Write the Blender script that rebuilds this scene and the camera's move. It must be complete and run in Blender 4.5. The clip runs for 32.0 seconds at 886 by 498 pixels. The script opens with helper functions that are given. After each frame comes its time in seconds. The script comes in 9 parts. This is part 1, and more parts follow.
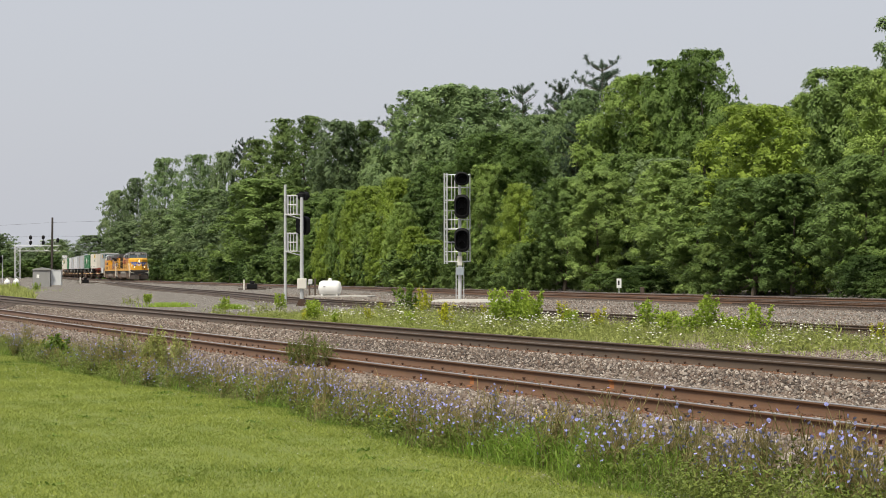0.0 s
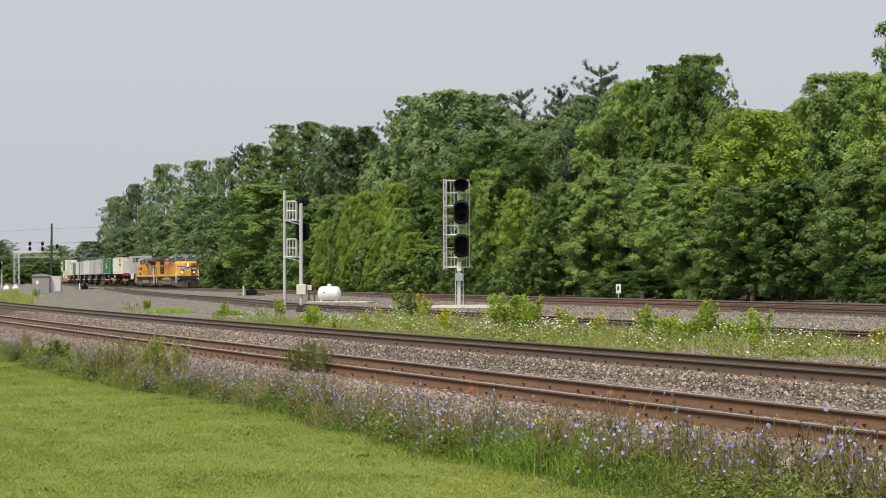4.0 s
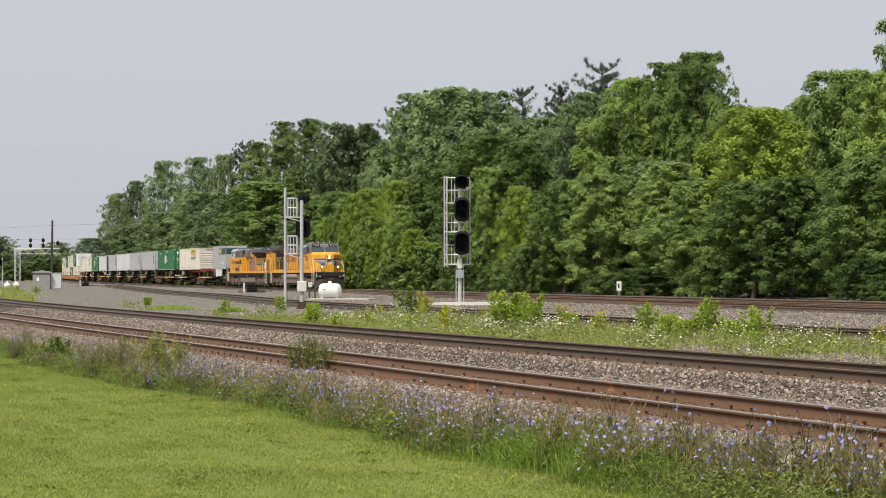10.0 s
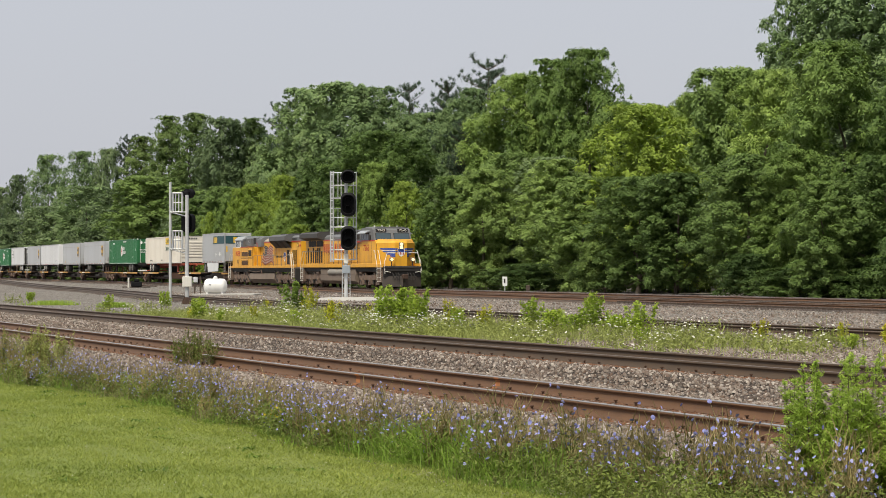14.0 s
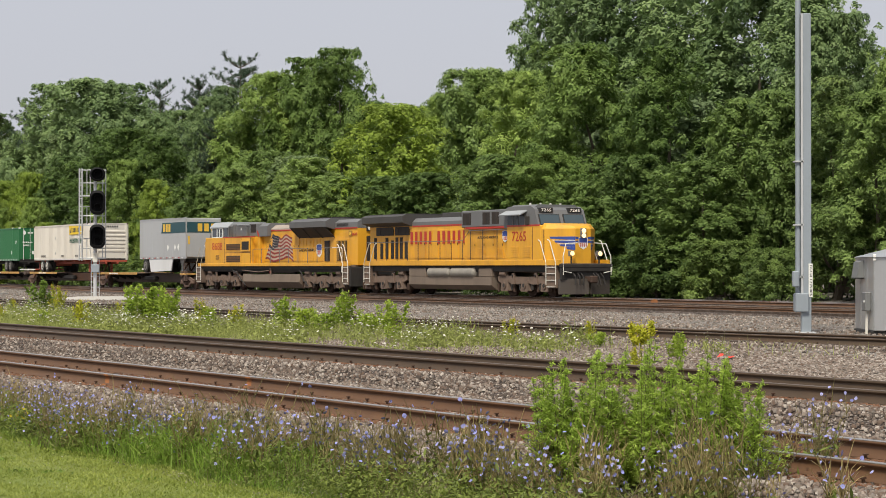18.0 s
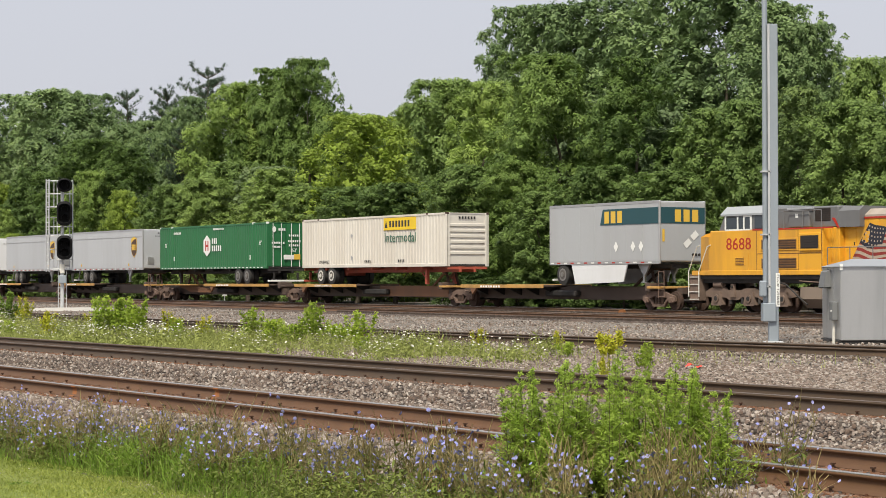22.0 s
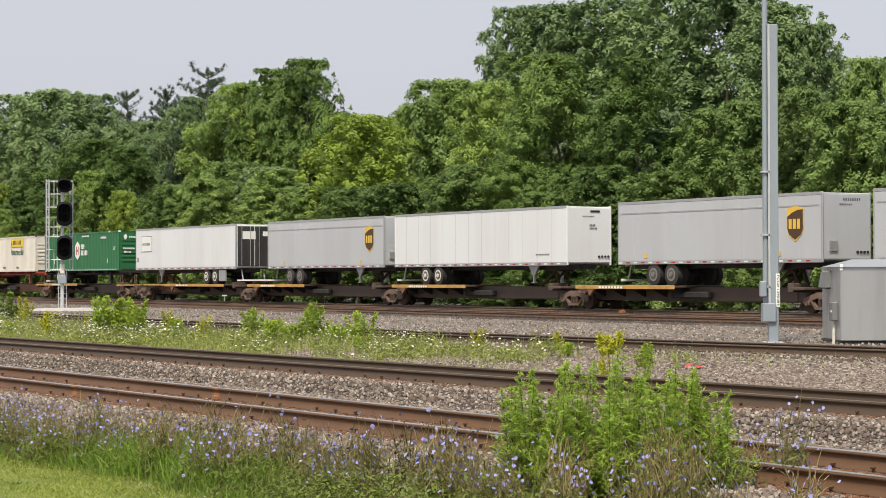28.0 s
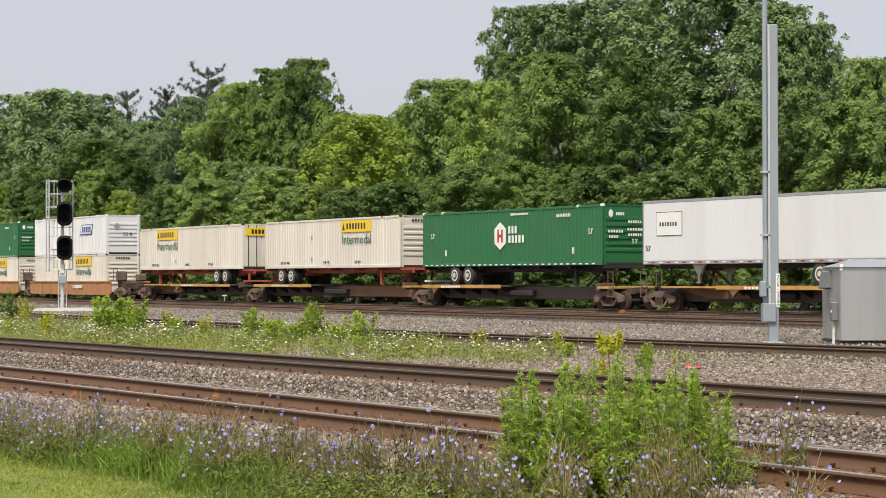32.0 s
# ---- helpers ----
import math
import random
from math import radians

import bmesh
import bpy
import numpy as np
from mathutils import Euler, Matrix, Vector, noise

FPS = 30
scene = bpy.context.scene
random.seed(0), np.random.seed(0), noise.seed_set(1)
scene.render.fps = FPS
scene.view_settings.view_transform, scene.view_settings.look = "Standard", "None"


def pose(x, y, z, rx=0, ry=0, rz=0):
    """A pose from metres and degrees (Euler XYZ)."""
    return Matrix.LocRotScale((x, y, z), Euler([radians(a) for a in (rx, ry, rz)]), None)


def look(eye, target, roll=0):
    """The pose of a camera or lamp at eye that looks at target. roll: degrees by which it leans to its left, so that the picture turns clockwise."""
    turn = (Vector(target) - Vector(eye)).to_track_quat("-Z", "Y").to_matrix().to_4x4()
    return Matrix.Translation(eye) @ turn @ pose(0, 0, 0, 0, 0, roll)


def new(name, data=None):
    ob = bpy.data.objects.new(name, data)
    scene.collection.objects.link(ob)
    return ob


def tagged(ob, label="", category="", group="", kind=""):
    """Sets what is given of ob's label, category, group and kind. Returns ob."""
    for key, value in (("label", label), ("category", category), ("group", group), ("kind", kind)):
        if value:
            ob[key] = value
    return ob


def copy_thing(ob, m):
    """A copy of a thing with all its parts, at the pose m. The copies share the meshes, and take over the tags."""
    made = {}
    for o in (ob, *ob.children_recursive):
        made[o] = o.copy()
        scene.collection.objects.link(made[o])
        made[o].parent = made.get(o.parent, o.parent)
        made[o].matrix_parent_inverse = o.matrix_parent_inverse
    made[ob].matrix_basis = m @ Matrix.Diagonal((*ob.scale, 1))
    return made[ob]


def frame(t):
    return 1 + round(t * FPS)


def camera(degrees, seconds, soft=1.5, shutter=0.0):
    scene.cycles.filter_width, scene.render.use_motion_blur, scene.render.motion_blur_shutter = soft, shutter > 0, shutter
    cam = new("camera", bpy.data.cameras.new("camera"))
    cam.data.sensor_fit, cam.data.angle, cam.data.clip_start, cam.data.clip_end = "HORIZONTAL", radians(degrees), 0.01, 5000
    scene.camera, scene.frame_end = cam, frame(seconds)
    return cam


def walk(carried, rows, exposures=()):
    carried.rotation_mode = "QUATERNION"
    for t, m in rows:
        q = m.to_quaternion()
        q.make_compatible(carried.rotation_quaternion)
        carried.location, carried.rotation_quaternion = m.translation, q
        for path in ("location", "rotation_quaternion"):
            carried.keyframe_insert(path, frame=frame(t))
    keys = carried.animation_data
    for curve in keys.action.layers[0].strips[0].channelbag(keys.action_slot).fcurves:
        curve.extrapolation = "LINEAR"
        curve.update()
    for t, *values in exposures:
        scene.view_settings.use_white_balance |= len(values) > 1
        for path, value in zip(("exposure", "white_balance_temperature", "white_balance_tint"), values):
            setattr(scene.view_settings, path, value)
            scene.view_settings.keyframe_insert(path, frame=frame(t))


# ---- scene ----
# the camera: one fixed standpoint, turned by hand
EYE = 1.45
cam = camera(24.58, 32.0, soft=0.01)
TURNS = [
    (0.0, 11.076, 0.617, -0.092),
    (0.5, 11.074, 0.592, -0.09),
    (1.0, 11.05, 0.579, -0.096),
    (1.5, 11.043, 0.588, -0.103),
    (2.0, 11.071, 0.598, -0.114),
    (2.5, 11.08, 0.641, -0.13),
    (3.0, 11.072, 0.701, -0.141),
    (3.5, 11.063, 0.749, -0.148),
    (5.5, 11.05, 0.799, -0.171),
    (6.0, 11.05, 0.798, -0.174),
    (8.5, 11.046, 0.798, -0.146),
    (9.0, 11.061, 0.79, -0.139),
    (9.5, 11.08, 0.736, -0.117),
    (10.0, 11.075, 0.698, -0.096),
    (10.5, 11.071, 0.658, -0.081),
    (11.0, 11.025, 0.633, -0.073),
    (11.5, 10.881, 0.609, -0.057),
    (12.0, 10.589, 0.601, -0.055),
    (12.5, 10.03, 0.584, -0.051),
    (13.0, 9.305, 0.583, -0.057),
    (13.5, 8.675, 0.567, -0.052),
    (14.0, 7.873, 0.559, -0.053),
    (14.5, 7.114, 0.54, -0.058),
    (16.5, 3.998, 0.496, -0.016),
    (17.0, 3.082, 0.494, -0.009),
    (17.5, 2.038, 0.501, -0.002),
    (18.0, 0.895, 0.527, -0.009),
    (18.5, -0.031, 0.562, -0.021),
    (19.0, -0.148, 0.613, -0.04),
    (19.5, -0.051, 0.692, -0.068),
    (20.0, -0.014, 0.742, -0.095),
    (20.5, -0.011, 0.777, -0.104),
    (21.0, -0.006, 0.805, -0.117),
    (21.5, -0.004, 0.816, -0.124),
    (32.0, -0.002, 0.827, -0.105)]
walk(cam, [(t, pose(0, 0, EYE, 90 + up, 0, yaw) @ pose(0, 0, 0, 0, 0, lean)) for t, yaw, up, lean in TURNS],
     [(0, 0.29, 6500, 8.0), (11, 0.29, 6500, 8.0), (14, 0.25, 6500, 8.5), (17.2, 0.20, 6500, 9.5), (18.0, 0.25, 6500, 10.0), (18.6, 0.36, 6500, 10.0), (19.5, 0.40, 6500, 10.0), (32, 0.40, 6500, 10.0)])

# hazy overcast daylight with a weak, wide sun behind the camera
SUN_EL, SUN_AZ = radians(56), radians(199)
world = bpy.data.worlds.new("sky")
scene.world = world
world.use_nodes = True
wn, wl = world.node_tree.nodes, world.node_tree.links
sky = wn.new("ShaderNodeTexSky")
sky.sky_type, sky.sun_disc, sky.sun_elevation, sky.sun_rotation = "NISHITA", False, SUN_EL, SUN_AZ
sky.air_density, sky.dust_density, sky.ozone_density = 1.0, 6.0, 1.0
haze = wn.new("ShaderNodeMixRGB")
haze.inputs[0].default_value = 0.80
haze.inputs[2].default_value = (5.5, 5.6, 6.12, 1)
wl.new(sky.outputs[0], haze.inputs[1])
wl.new(haze.outputs[0], wn["Background"].inputs[0])
wn["Background"].inputs[1].default_value = 0.1
sun_data = bpy.data.lights.new("sun", "SUN")
sun_data.energy, sun_data.angle, sun_data.color = 3.4, radians(10), (1.0, 0.935, 0.78)
sun = new("sun", sun_data)
sun.matrix_world = look((0, 0, 60), (math.sin(SUN_AZ) * -60 * math.cos(SUN_EL), -60 * math.cos(SUN_AZ) * math.cos(SUN_EL), 60 - 60 * math.sin(SUN_EL)))

# ---------------------------------------------------------------- materials
def socket_mix(nt, fac, a, b):
    m = nt.nodes.new("ShaderNodeMixRGB")
    if isinstance(fac, float):
        m.inputs[0].default_value = fac
    else:
        nt.links.new(fac, m.inputs[0])
    for k, v in ((1, a), (2, b)):
        if isinstance(v, tuple):
            m.inputs[k].default_value = (*v, 1)
        else:
            nt.links.new(v, m.inputs[k])
    return m.outputs[0]


def ramp(nt, src, lo, hi):
    r = nt.nodes.new("ShaderNodeMapRange")
    r.inputs[1].default_value, r.inputs[2].default_value = lo, hi
    nt.links.new(src, r.inputs[0])
    return r.outputs[0]


def noise_at(nt, scale, detail=4.0, stretch=None, which="Object", rough=0.6):
    tc = nt.nodes.new("ShaderNodeTexCoord")
    n = nt.nodes.new("ShaderNodeTexNoise")
    n.inputs["Scale"].default_value, n.inputs["Detail"].default_value, n.inputs["Roughness"].default_value = scale, detail, rough
    src = tc.outputs[which]
    if stretch:
        mp = nt.nodes.new("ShaderNodeMapping")
        mp.inputs["Scale"].default_value = stretch
        nt.links.new(src, mp.inputs[0])
        src = mp.outputs[0]
    nt.links.new(src, n.inputs["Vector"])
    return n.outputs["Fac"]


def paint(name, col, rough=0.5, metal=0.0, dirt=(0.1, 0.08, 0.06), amount=0.25, scale=1.2, streak=(1, 1, 0.15), bump=0.0, spec=0.5):
    """Painted or bare surface: base colour, grime in streaks, fine grain."""
    m = bpy.data.materials.new(name)
    m.use_nodes = True
    nt = m.node_tree
    b = nt.nodes["Principled BSDF"]
    big = ramp(nt, noise_at(nt, scale, 5, streak), 0.45, 0.75)
    fine = ramp(nt, noise_at(nt, scale * 14, 3), 0.3, 0.75)
    mul = nt.nodes.new("ShaderNodeMath")
    mul.operation = "MULTIPLY"
    nt.links.new(big, mul.inputs[0])
    mul.inputs[1].default_value = amount
    c1 = socket_mix(nt, mul.outputs[0], col, dirt)
    c2 = socket_mix(nt, fine, c1, tuple(0.88 * c for c in col))
    mul2 = nt.nodes.new("ShaderNodeMixRGB")
    mul2.inputs[0].default_value = 0.25
    nt.links.new(c1, mul2.inputs[1])
    nt.links.new(c2, mul2.inputs[2])
    nt.links.new(mul2.outputs[0], b.inputs["Base Color"])
    b.inputs["Roughness"].default_value, b.inputs["Metallic"].default_value = rough, metal
    b.inputs["Specular IOR Level"].default_value = spec
    if bump:
        bp = nt.nodes.new("ShaderNodeBump")
        bp.inputs["Strength"].default_value, bp.inputs["Distance"].default_value = bump, 0.02
        nt.links.new(noise_at(nt, scale * 20, 4), bp.inputs["Height"])
        nt.links.new(bp.outputs[0], b.inputs["Normal"])
    return m


def leafy(name, dark, light, spread=0.35, trans=0.32, rough=0.55, vary=1.0):
    """Leaves: colour varies from leaf to leaf and from plant to plant."""
    m = bpy.data.materials.new(name)
    m.use_nodes = True
    nt = m.node_tree
    b = nt.nodes["Principled BSDF"]
    geo = nt.nodes.new("ShaderNodeNewGeometry")
    info = nt.nodes.new("ShaderNodeObjectInfo")
    patch = ramp(nt, noise_at(nt, 0.45, 2), 0.3, 0.7)
    add = nt.nodes.new("ShaderNodeMath")
    add.operation = "MULTIPLY_ADD"
    nt.links.new(geo.outputs["Random Per Island"], add.inputs[0])
    add.inputs[1].default_value = spread
    mul = nt.nodes.new("ShaderNodeMath")
    mul.operation = "MULTIPLY"
    nt.links.new(patch, mul.inputs[0])
    mul.inputs[1].default_value = 1 - spread
    nt.links.new(mul.outputs[0], add.inputs[2])
    c = socket_mix(nt, add.outputs[0], dark, light)
    hsv = nt.nodes.new("ShaderNodeHueSaturation")
    hue = nt.nodes.new("ShaderNodeMapRange")
    hue.inputs[3].default_value, hue.inputs[4].default_value = 0.499 + 0.013 * vary, 0.499 - 0.013 * vary
    val = nt.nodes.new("ShaderNodeMapRange")
    val.inputs[3].default_value, val.inputs[4].default_value = 1 - 0.38 * vary, 1 + 0.36 * vary
    nt.links.new(info.outputs["Random"], hue.inputs[0])
    nt.links.new(info.outputs["Random"], val.inputs[0])
    nt.links.new(hue.outputs[0], hsv.inputs["Hue"])
    nt.links.new(val.outputs[0], hsv.inputs["Value"])
    nt.links.new(c, hsv.inputs["Color"])
    nt.links.new(hsv.outputs[0], b.inputs["Base Color"])
    b.inputs["Roughness"].default_value = rough
    b.inputs["Specular IOR Level"].default_value = 0.25
    tr = nt.nodes.new("ShaderNodeBsdfTranslucent")
    nt.links.new(hsv.outputs[0], tr.inputs[0])
    mx = nt.nodes.new("ShaderNodeMixShader")
    mx.inputs[0].default_value = trans
    nt.links.new(b.outputs[0], mx.inputs[1])
    nt.links.new(tr.outputs[0], mx.inputs[2])
    nt.links.new(mx.outputs[0], nt.nodes["Material Output"].inputs[0])
    return m


def pebbles(name, cols, cell, rough=0.9, bump=0.8, patchy=None):
    """Loose stone: cells of several greys, darkened between for the shade there, with relief and larger patches."""
    m = bpy.data.materials.new(name)
    m.use_nodes = True
    nt = m.node_tree
    b = nt.nodes["Principled BSDF"]
    tc = nt.nodes.new("ShaderNodeTexCoord")
    v = nt.nodes.new("ShaderNodeTexVoronoi")
    v.inputs["Scale"].default_value = cell
    nt.links.new(tc.outputs["Object"], v.inputs["Vector"])
    sep = nt.nodes.new("ShaderNodeSeparateColor")
    nt.links.new(v.outputs["Color"], sep.inputs[0])
    cr = nt.nodes.new("ShaderNodeValToRGB")
    els = cr.color_ramp.elements
    els[0].color, els[1].color = (*cols[0], 1), (*cols[-1], 1)
    for i, c in enumerate(cols[1:-1], 1):
        els.new(i / (len(cols) - 1)).color = (*c, 1)
    nt.links.new(sep.outputs[0], cr.inputs[0])
    # shade in the gaps between the stones, mixed into the colour
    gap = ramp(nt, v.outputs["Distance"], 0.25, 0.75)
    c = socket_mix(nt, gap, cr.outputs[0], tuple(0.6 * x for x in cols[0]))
    if patchy:
        p = ramp(nt, noise_at(nt, patchy[0], 4), 0.45, 0.65)
        half = nt.nodes.new("ShaderNodeMath")
        half.operation = "MULTIPLY"
        half.inputs[1].default_value = 0.6
        nt.links.new(p, half.inputs[0])
        c = socket_mix(nt, half.outputs[0], c, patchy[1])
    nt.links.new(c, b.inputs["Base Color"])
    b.inputs["Roughness"].default_value = rough
    b.inputs["Specular IOR Level"].default_value = 0.04
    bp = nt.nodes.new("ShaderNodeBump")
    bp.invert = True
    bp.inputs["Strength"].default_value, bp.inputs["Distance"].default_value = bump, 0.03
    nt.links.new(v.outputs["Distance"], bp.inputs["Height"])
    nt.links.new(bp.outputs[0], b.inputs["Normal"])
    return m


def varied(name, cols, rough=0.9, metal=0.0, spec=0.3):
    """One tone per loose piece."""
    m = bpy.data.materials.new(name)
    m.use_nodes = True
    nt = m.node_tree
    b = nt.nodes["Principled BSDF"]
    geo = nt.nodes.new("ShaderNodeNewGeometry")
    cr = nt.nodes.new("ShaderNodeValToRGB")
    els = cr.color_ramp.elements
    els[0].color, els[1].color = (*cols[0], 1), (*cols[-1], 1)
    for i, c in enumerate(cols[1:-1], 1):
        els.new(i / (len(cols) - 1)).color = (*c, 1)
    nt.links.new(geo.outputs["Random Per Island"], cr.inputs[0])
    c = socket_mix(nt, ramp(nt, noise_at(nt, 60, 3), 0.3, 0.8), cr.outputs[0], tuple(0.6 * x for x in cols[0]))
    mx = nt.nodes.new("ShaderNodeMixRGB")
    mx.inputs[0].default_value = 0.4
    nt.links.new(cr.outputs[0], mx.inputs[1])
    nt.links.new(c, mx.inputs[2])
    nt.links.new(mx.outputs[0], b.inputs["Base Color"])
    b.inputs["Roughness"].default_value, b.inputs["Metallic"].default_value = rough, metal
    b.inputs["Specular IOR Level"].default_value = spec
    return m


def glow(name, col, strength):
    m = bpy.data.materials.new(name)
    m.use_nodes = True
    b = m.node_tree.nodes["Principled BSDF"]
    b.inputs["Base Color"].default_value = (*col, 1)
    b.inputs["Emission Color"].default_value = (*col, 1)
    b.inputs["Emission Strength"].default_value = strength
    return m


M = {
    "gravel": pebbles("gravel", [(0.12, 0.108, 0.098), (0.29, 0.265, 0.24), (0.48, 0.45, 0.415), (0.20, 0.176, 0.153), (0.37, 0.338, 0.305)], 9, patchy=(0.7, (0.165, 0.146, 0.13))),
    # bed toned darker than its loose stones, painting the shade between them
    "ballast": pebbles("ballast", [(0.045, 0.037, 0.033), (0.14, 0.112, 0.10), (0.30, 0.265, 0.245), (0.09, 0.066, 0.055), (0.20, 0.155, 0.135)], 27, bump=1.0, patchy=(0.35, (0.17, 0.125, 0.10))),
    "stone": varied("stone", [(0.045, 0.037, 0.032), (0.165, 0.13, 0.108), (0.29, 0.245, 0.21), (0.125, 0.082, 0.06), (0.225, 0.172, 0.143), (0.47, 0.415, 0.365), (0.10, 0.083, 0.073)]),
    "stone_rusty": varied("rusty stone", [(0.09, 0.042, 0.024), (0.20, 0.09, 0.045), (0.13, 0.082, 0.058), (0.25, 0.13, 0.075)]),
    "soil": paint("soil", (0.10, 0.075, 0.05), 0.95, amount=0.5, scale=3, streak=None, bump=0.6),
    "lawn": paint("lawn soil", (0.155, 0.195, 0.036), 0.95, dirt=(0.185, 0.165, 0.05), amount=0.45, scale=1.1, streak=None, bump=0.9),
    "blade": leafy("lawn blade", (0.125, 0.185, 0.025), (0.43, 0.47, 0.108), 0.62, 0.3, vary=0.3),
    "tall_grass": leafy("tall grass blade", (0.075, 0.13, 0.018), (0.21, 0.31, 0.046), 0.6, 0.3, vary=0.3),
    "lush_grass": leafy("lush grass blade", (0.11, 0.20, 0.024), (0.29, 0.43, 0.065), 0.6, 0.35, vary=0.3),
    "dry_grass": leafy("dry grass blade", (0.17, 0.15, 0.065), (0.29, 0.26, 0.13), 0.6, 0.2),
    "rail_side": paint("rusty rail", (0.125, 0.064, 0.032), 0.6, 0.1, (0.185, 0.092, 0.042), 0.6, 1.6, (1, 1, 1), 0.08),
    "rail_dark": paint("dark oiled rail", (0.082, 0.055, 0.034), 0.55, 0.2, (0.13, 0.072, 0.038), 0.55, 1.2, (1, 1, 1), 0.08),
    "rail_head": paint("worn rail head", (0.52, 0.50, 0.48), 0.3, 0.85, (0.16, 0.10, 0.07), 0.5, 2.0, (1, 1, 1)),
    "rail_head_dull": paint("dull rail head", (0.16, 0.125, 0.10), 0.5, 0.5, (0.12, 0.07, 0.045), 0.5, 2.0, (1, 1, 1)),
    "rust": paint("rusted iron", (0.17, 0.068, 0.032), 0.85, 0.0, (0.07, 0.035, 0.02), 0.6, 6, None, 0.4),
    "dark_rust": paint("dark rusted iron", (0.055, 0.032, 0.022), 0.85, 0.0, (0.10, 0.05, 0.03), 0.6, 5, None, 0.3),
    "tie": paint("weathered tie wood", (0.075, 0.054, 0.042), 0.9, 0.0, (0.045, 0.035, 0.03), 0.7, 2.5, (1, 1, 1), 0.5),
    "bark": paint("bark", (0.13, 0.105, 0.08), 0.95, 0.0, (0.05, 0.04, 0.03), 0.7, 3, (1, 1, 0.3), 0.8),
    # broad and walnut leaves: some bluish haze is put into their colour
    "leaf_broad": leafy("broad leaf", (0.08, 0.138, 0.034), (0.28, 0.395, 0.112)),
    # haze over the far trees is put into this paler, bluer green
    "leaf_far_hazy": leafy("hazy distant leaf", (0.098, 0.148, 0.07), (0.25, 0.33, 0.145), vary=0.6),
    "leaf_walnut": leafy("walnut leaf", (0.09, 0.155, 0.035), (0.29, 0.41, 0.105)),
    "leaf_oak": leafy("oak leaf", (0.10, 0.165, 0.068), (0.285, 0.39, 0.155), vary=0.5),
    "leaf_dome": leafy("yellow-green leaf", (0.135, 0.20, 0.033), (0.34, 0.455, 0.07), vary=0.25),
    "leaf_upright": leafy("upright leaf", (0.08, 0.135, 0.042), (0.21, 0.29, 0.085), vary=0.6),
    "needle": leafy("pine needle", (0.035, 0.066, 0.038), (0.10, 0.145, 0.085), trans=0.15, vary=0.4),
    # shadow along the wood's foot is put into this darker green
    "leaf_shrub_shaded": leafy("shaded shrub leaf", (0.047, 0.09, 0.024), (0.18, 0.265, 0.068)),
    "galvanised": paint("galvanised steel", (0.56, 0.57, 0.58), 0.5, 0.35, (0.33, 0.33, 0.33), 0.5, 3, (1, 1, 0.3)),
    "aluminium": paint("aluminium sheet", (0.50, 0.505, 0.51), 0.36, 0.6, (0.24, 0.245, 0.25), 0.6, 0.8, (1, 1, 0.12)),
    "pole_grey": paint("blue-grey pole paint", (0.30, 0.34, 0.38), 0.5, 0.2, (0.18, 0.20, 0.22), 0.4, 1.5, (1, 1, 0.2)),
    "black": paint("flat black", (0.007, 0.007, 0.008), 0.7, 0.0, (0.015, 0.015, 0.015), 0.4, 2, None, 0.0, 0.2),
    "concrete": paint("pale concrete", (0.42, 0.40, 0.37), 0.9, 0.0, (0.28, 0.26, 0.24), 0.5, 1.2, None, 0.2),
    "white": paint("white paint", (0.74, 0.74, 0.73), 0.45, 0.0, (0.45, 0.42, 0.38), 0.3, 1.0),
    "wood_dark": paint("dark creosoted pole", (0.05, 0.042, 0.036), 0.9, 0.0, (0.10, 0.085, 0.07), 0.5, 2, (1, 1, 0.1), 0.3),
    "flower_blue": varied("chicory petal", [(0.25, 0.26, 0.58), (0.32, 0.33, 0.66), (0.40, 0.40, 0.70)], 0.7),
    "flower_white": varied("white umbel", [(0.50, 0.50, 0.42), (0.68, 0.67, 0.60)], 0.8),
    "flower_yellow": varied("yellow petal", [(0.50, 0.38, 0.02), (0.56, 0.46, 0.04)], 0.7),
    "stem": leafy("weed stem", (0.16, 0.125, 0.052), (0.35, 0.30, 0.12), 0.6, 0.1),
    "weed_leaf": leafy("weed leaf", (0.075, 0.112, 0.022), (0.24, 0.295, 0.062), 0.65, 0.3, vary=0.3),
    "bush_leaf": leafy("feathery weed leaf", (0.25, 0.37, 0.05), (0.52, 0.66, 0.13), 0.6, 0.5, vary=0.3),
    "bush_stem": paint("dark reddish weed stem", (0.075, 0.05, 0.032), 0.8, 0.0, (0.13, 0.11, 0.05), 0.5, 8.0, None),
    "spike": paint("dark spike iron", (0.07, 0.036, 0.022), 0.8, 0.1, (0.10, 0.045, 0.02), 0.5, 9.0, None),
    "weld": paint("fresh orange rust", (0.30, 0.115, 0.035), 0.8, 0.0, (0.18, 0.07, 0.03), 0.5, 9.0, None),
    "gold_leaf": leafy("leafy weed leaf", (0.20, 0.30, 0.035), (0.46, 0.57, 0.085), 0.6, 0.45, vary=0.3),
    "rod_leaf": leafy("goldenrod leaf", (0.33, 0.37, 0.035), (0.62, 0.62, 0.065), 0.6, 0.45, vary=0.3),
    "lace_leaf": leafy("lace stem", (0.21, 0.25, 0.06), (0.42, 0.46, 0.14), 0.6, 0.3, vary=0.3),
}

# ---------------------------------------------------------------- mesh helpers
RNG = np.random.default_rng(7)


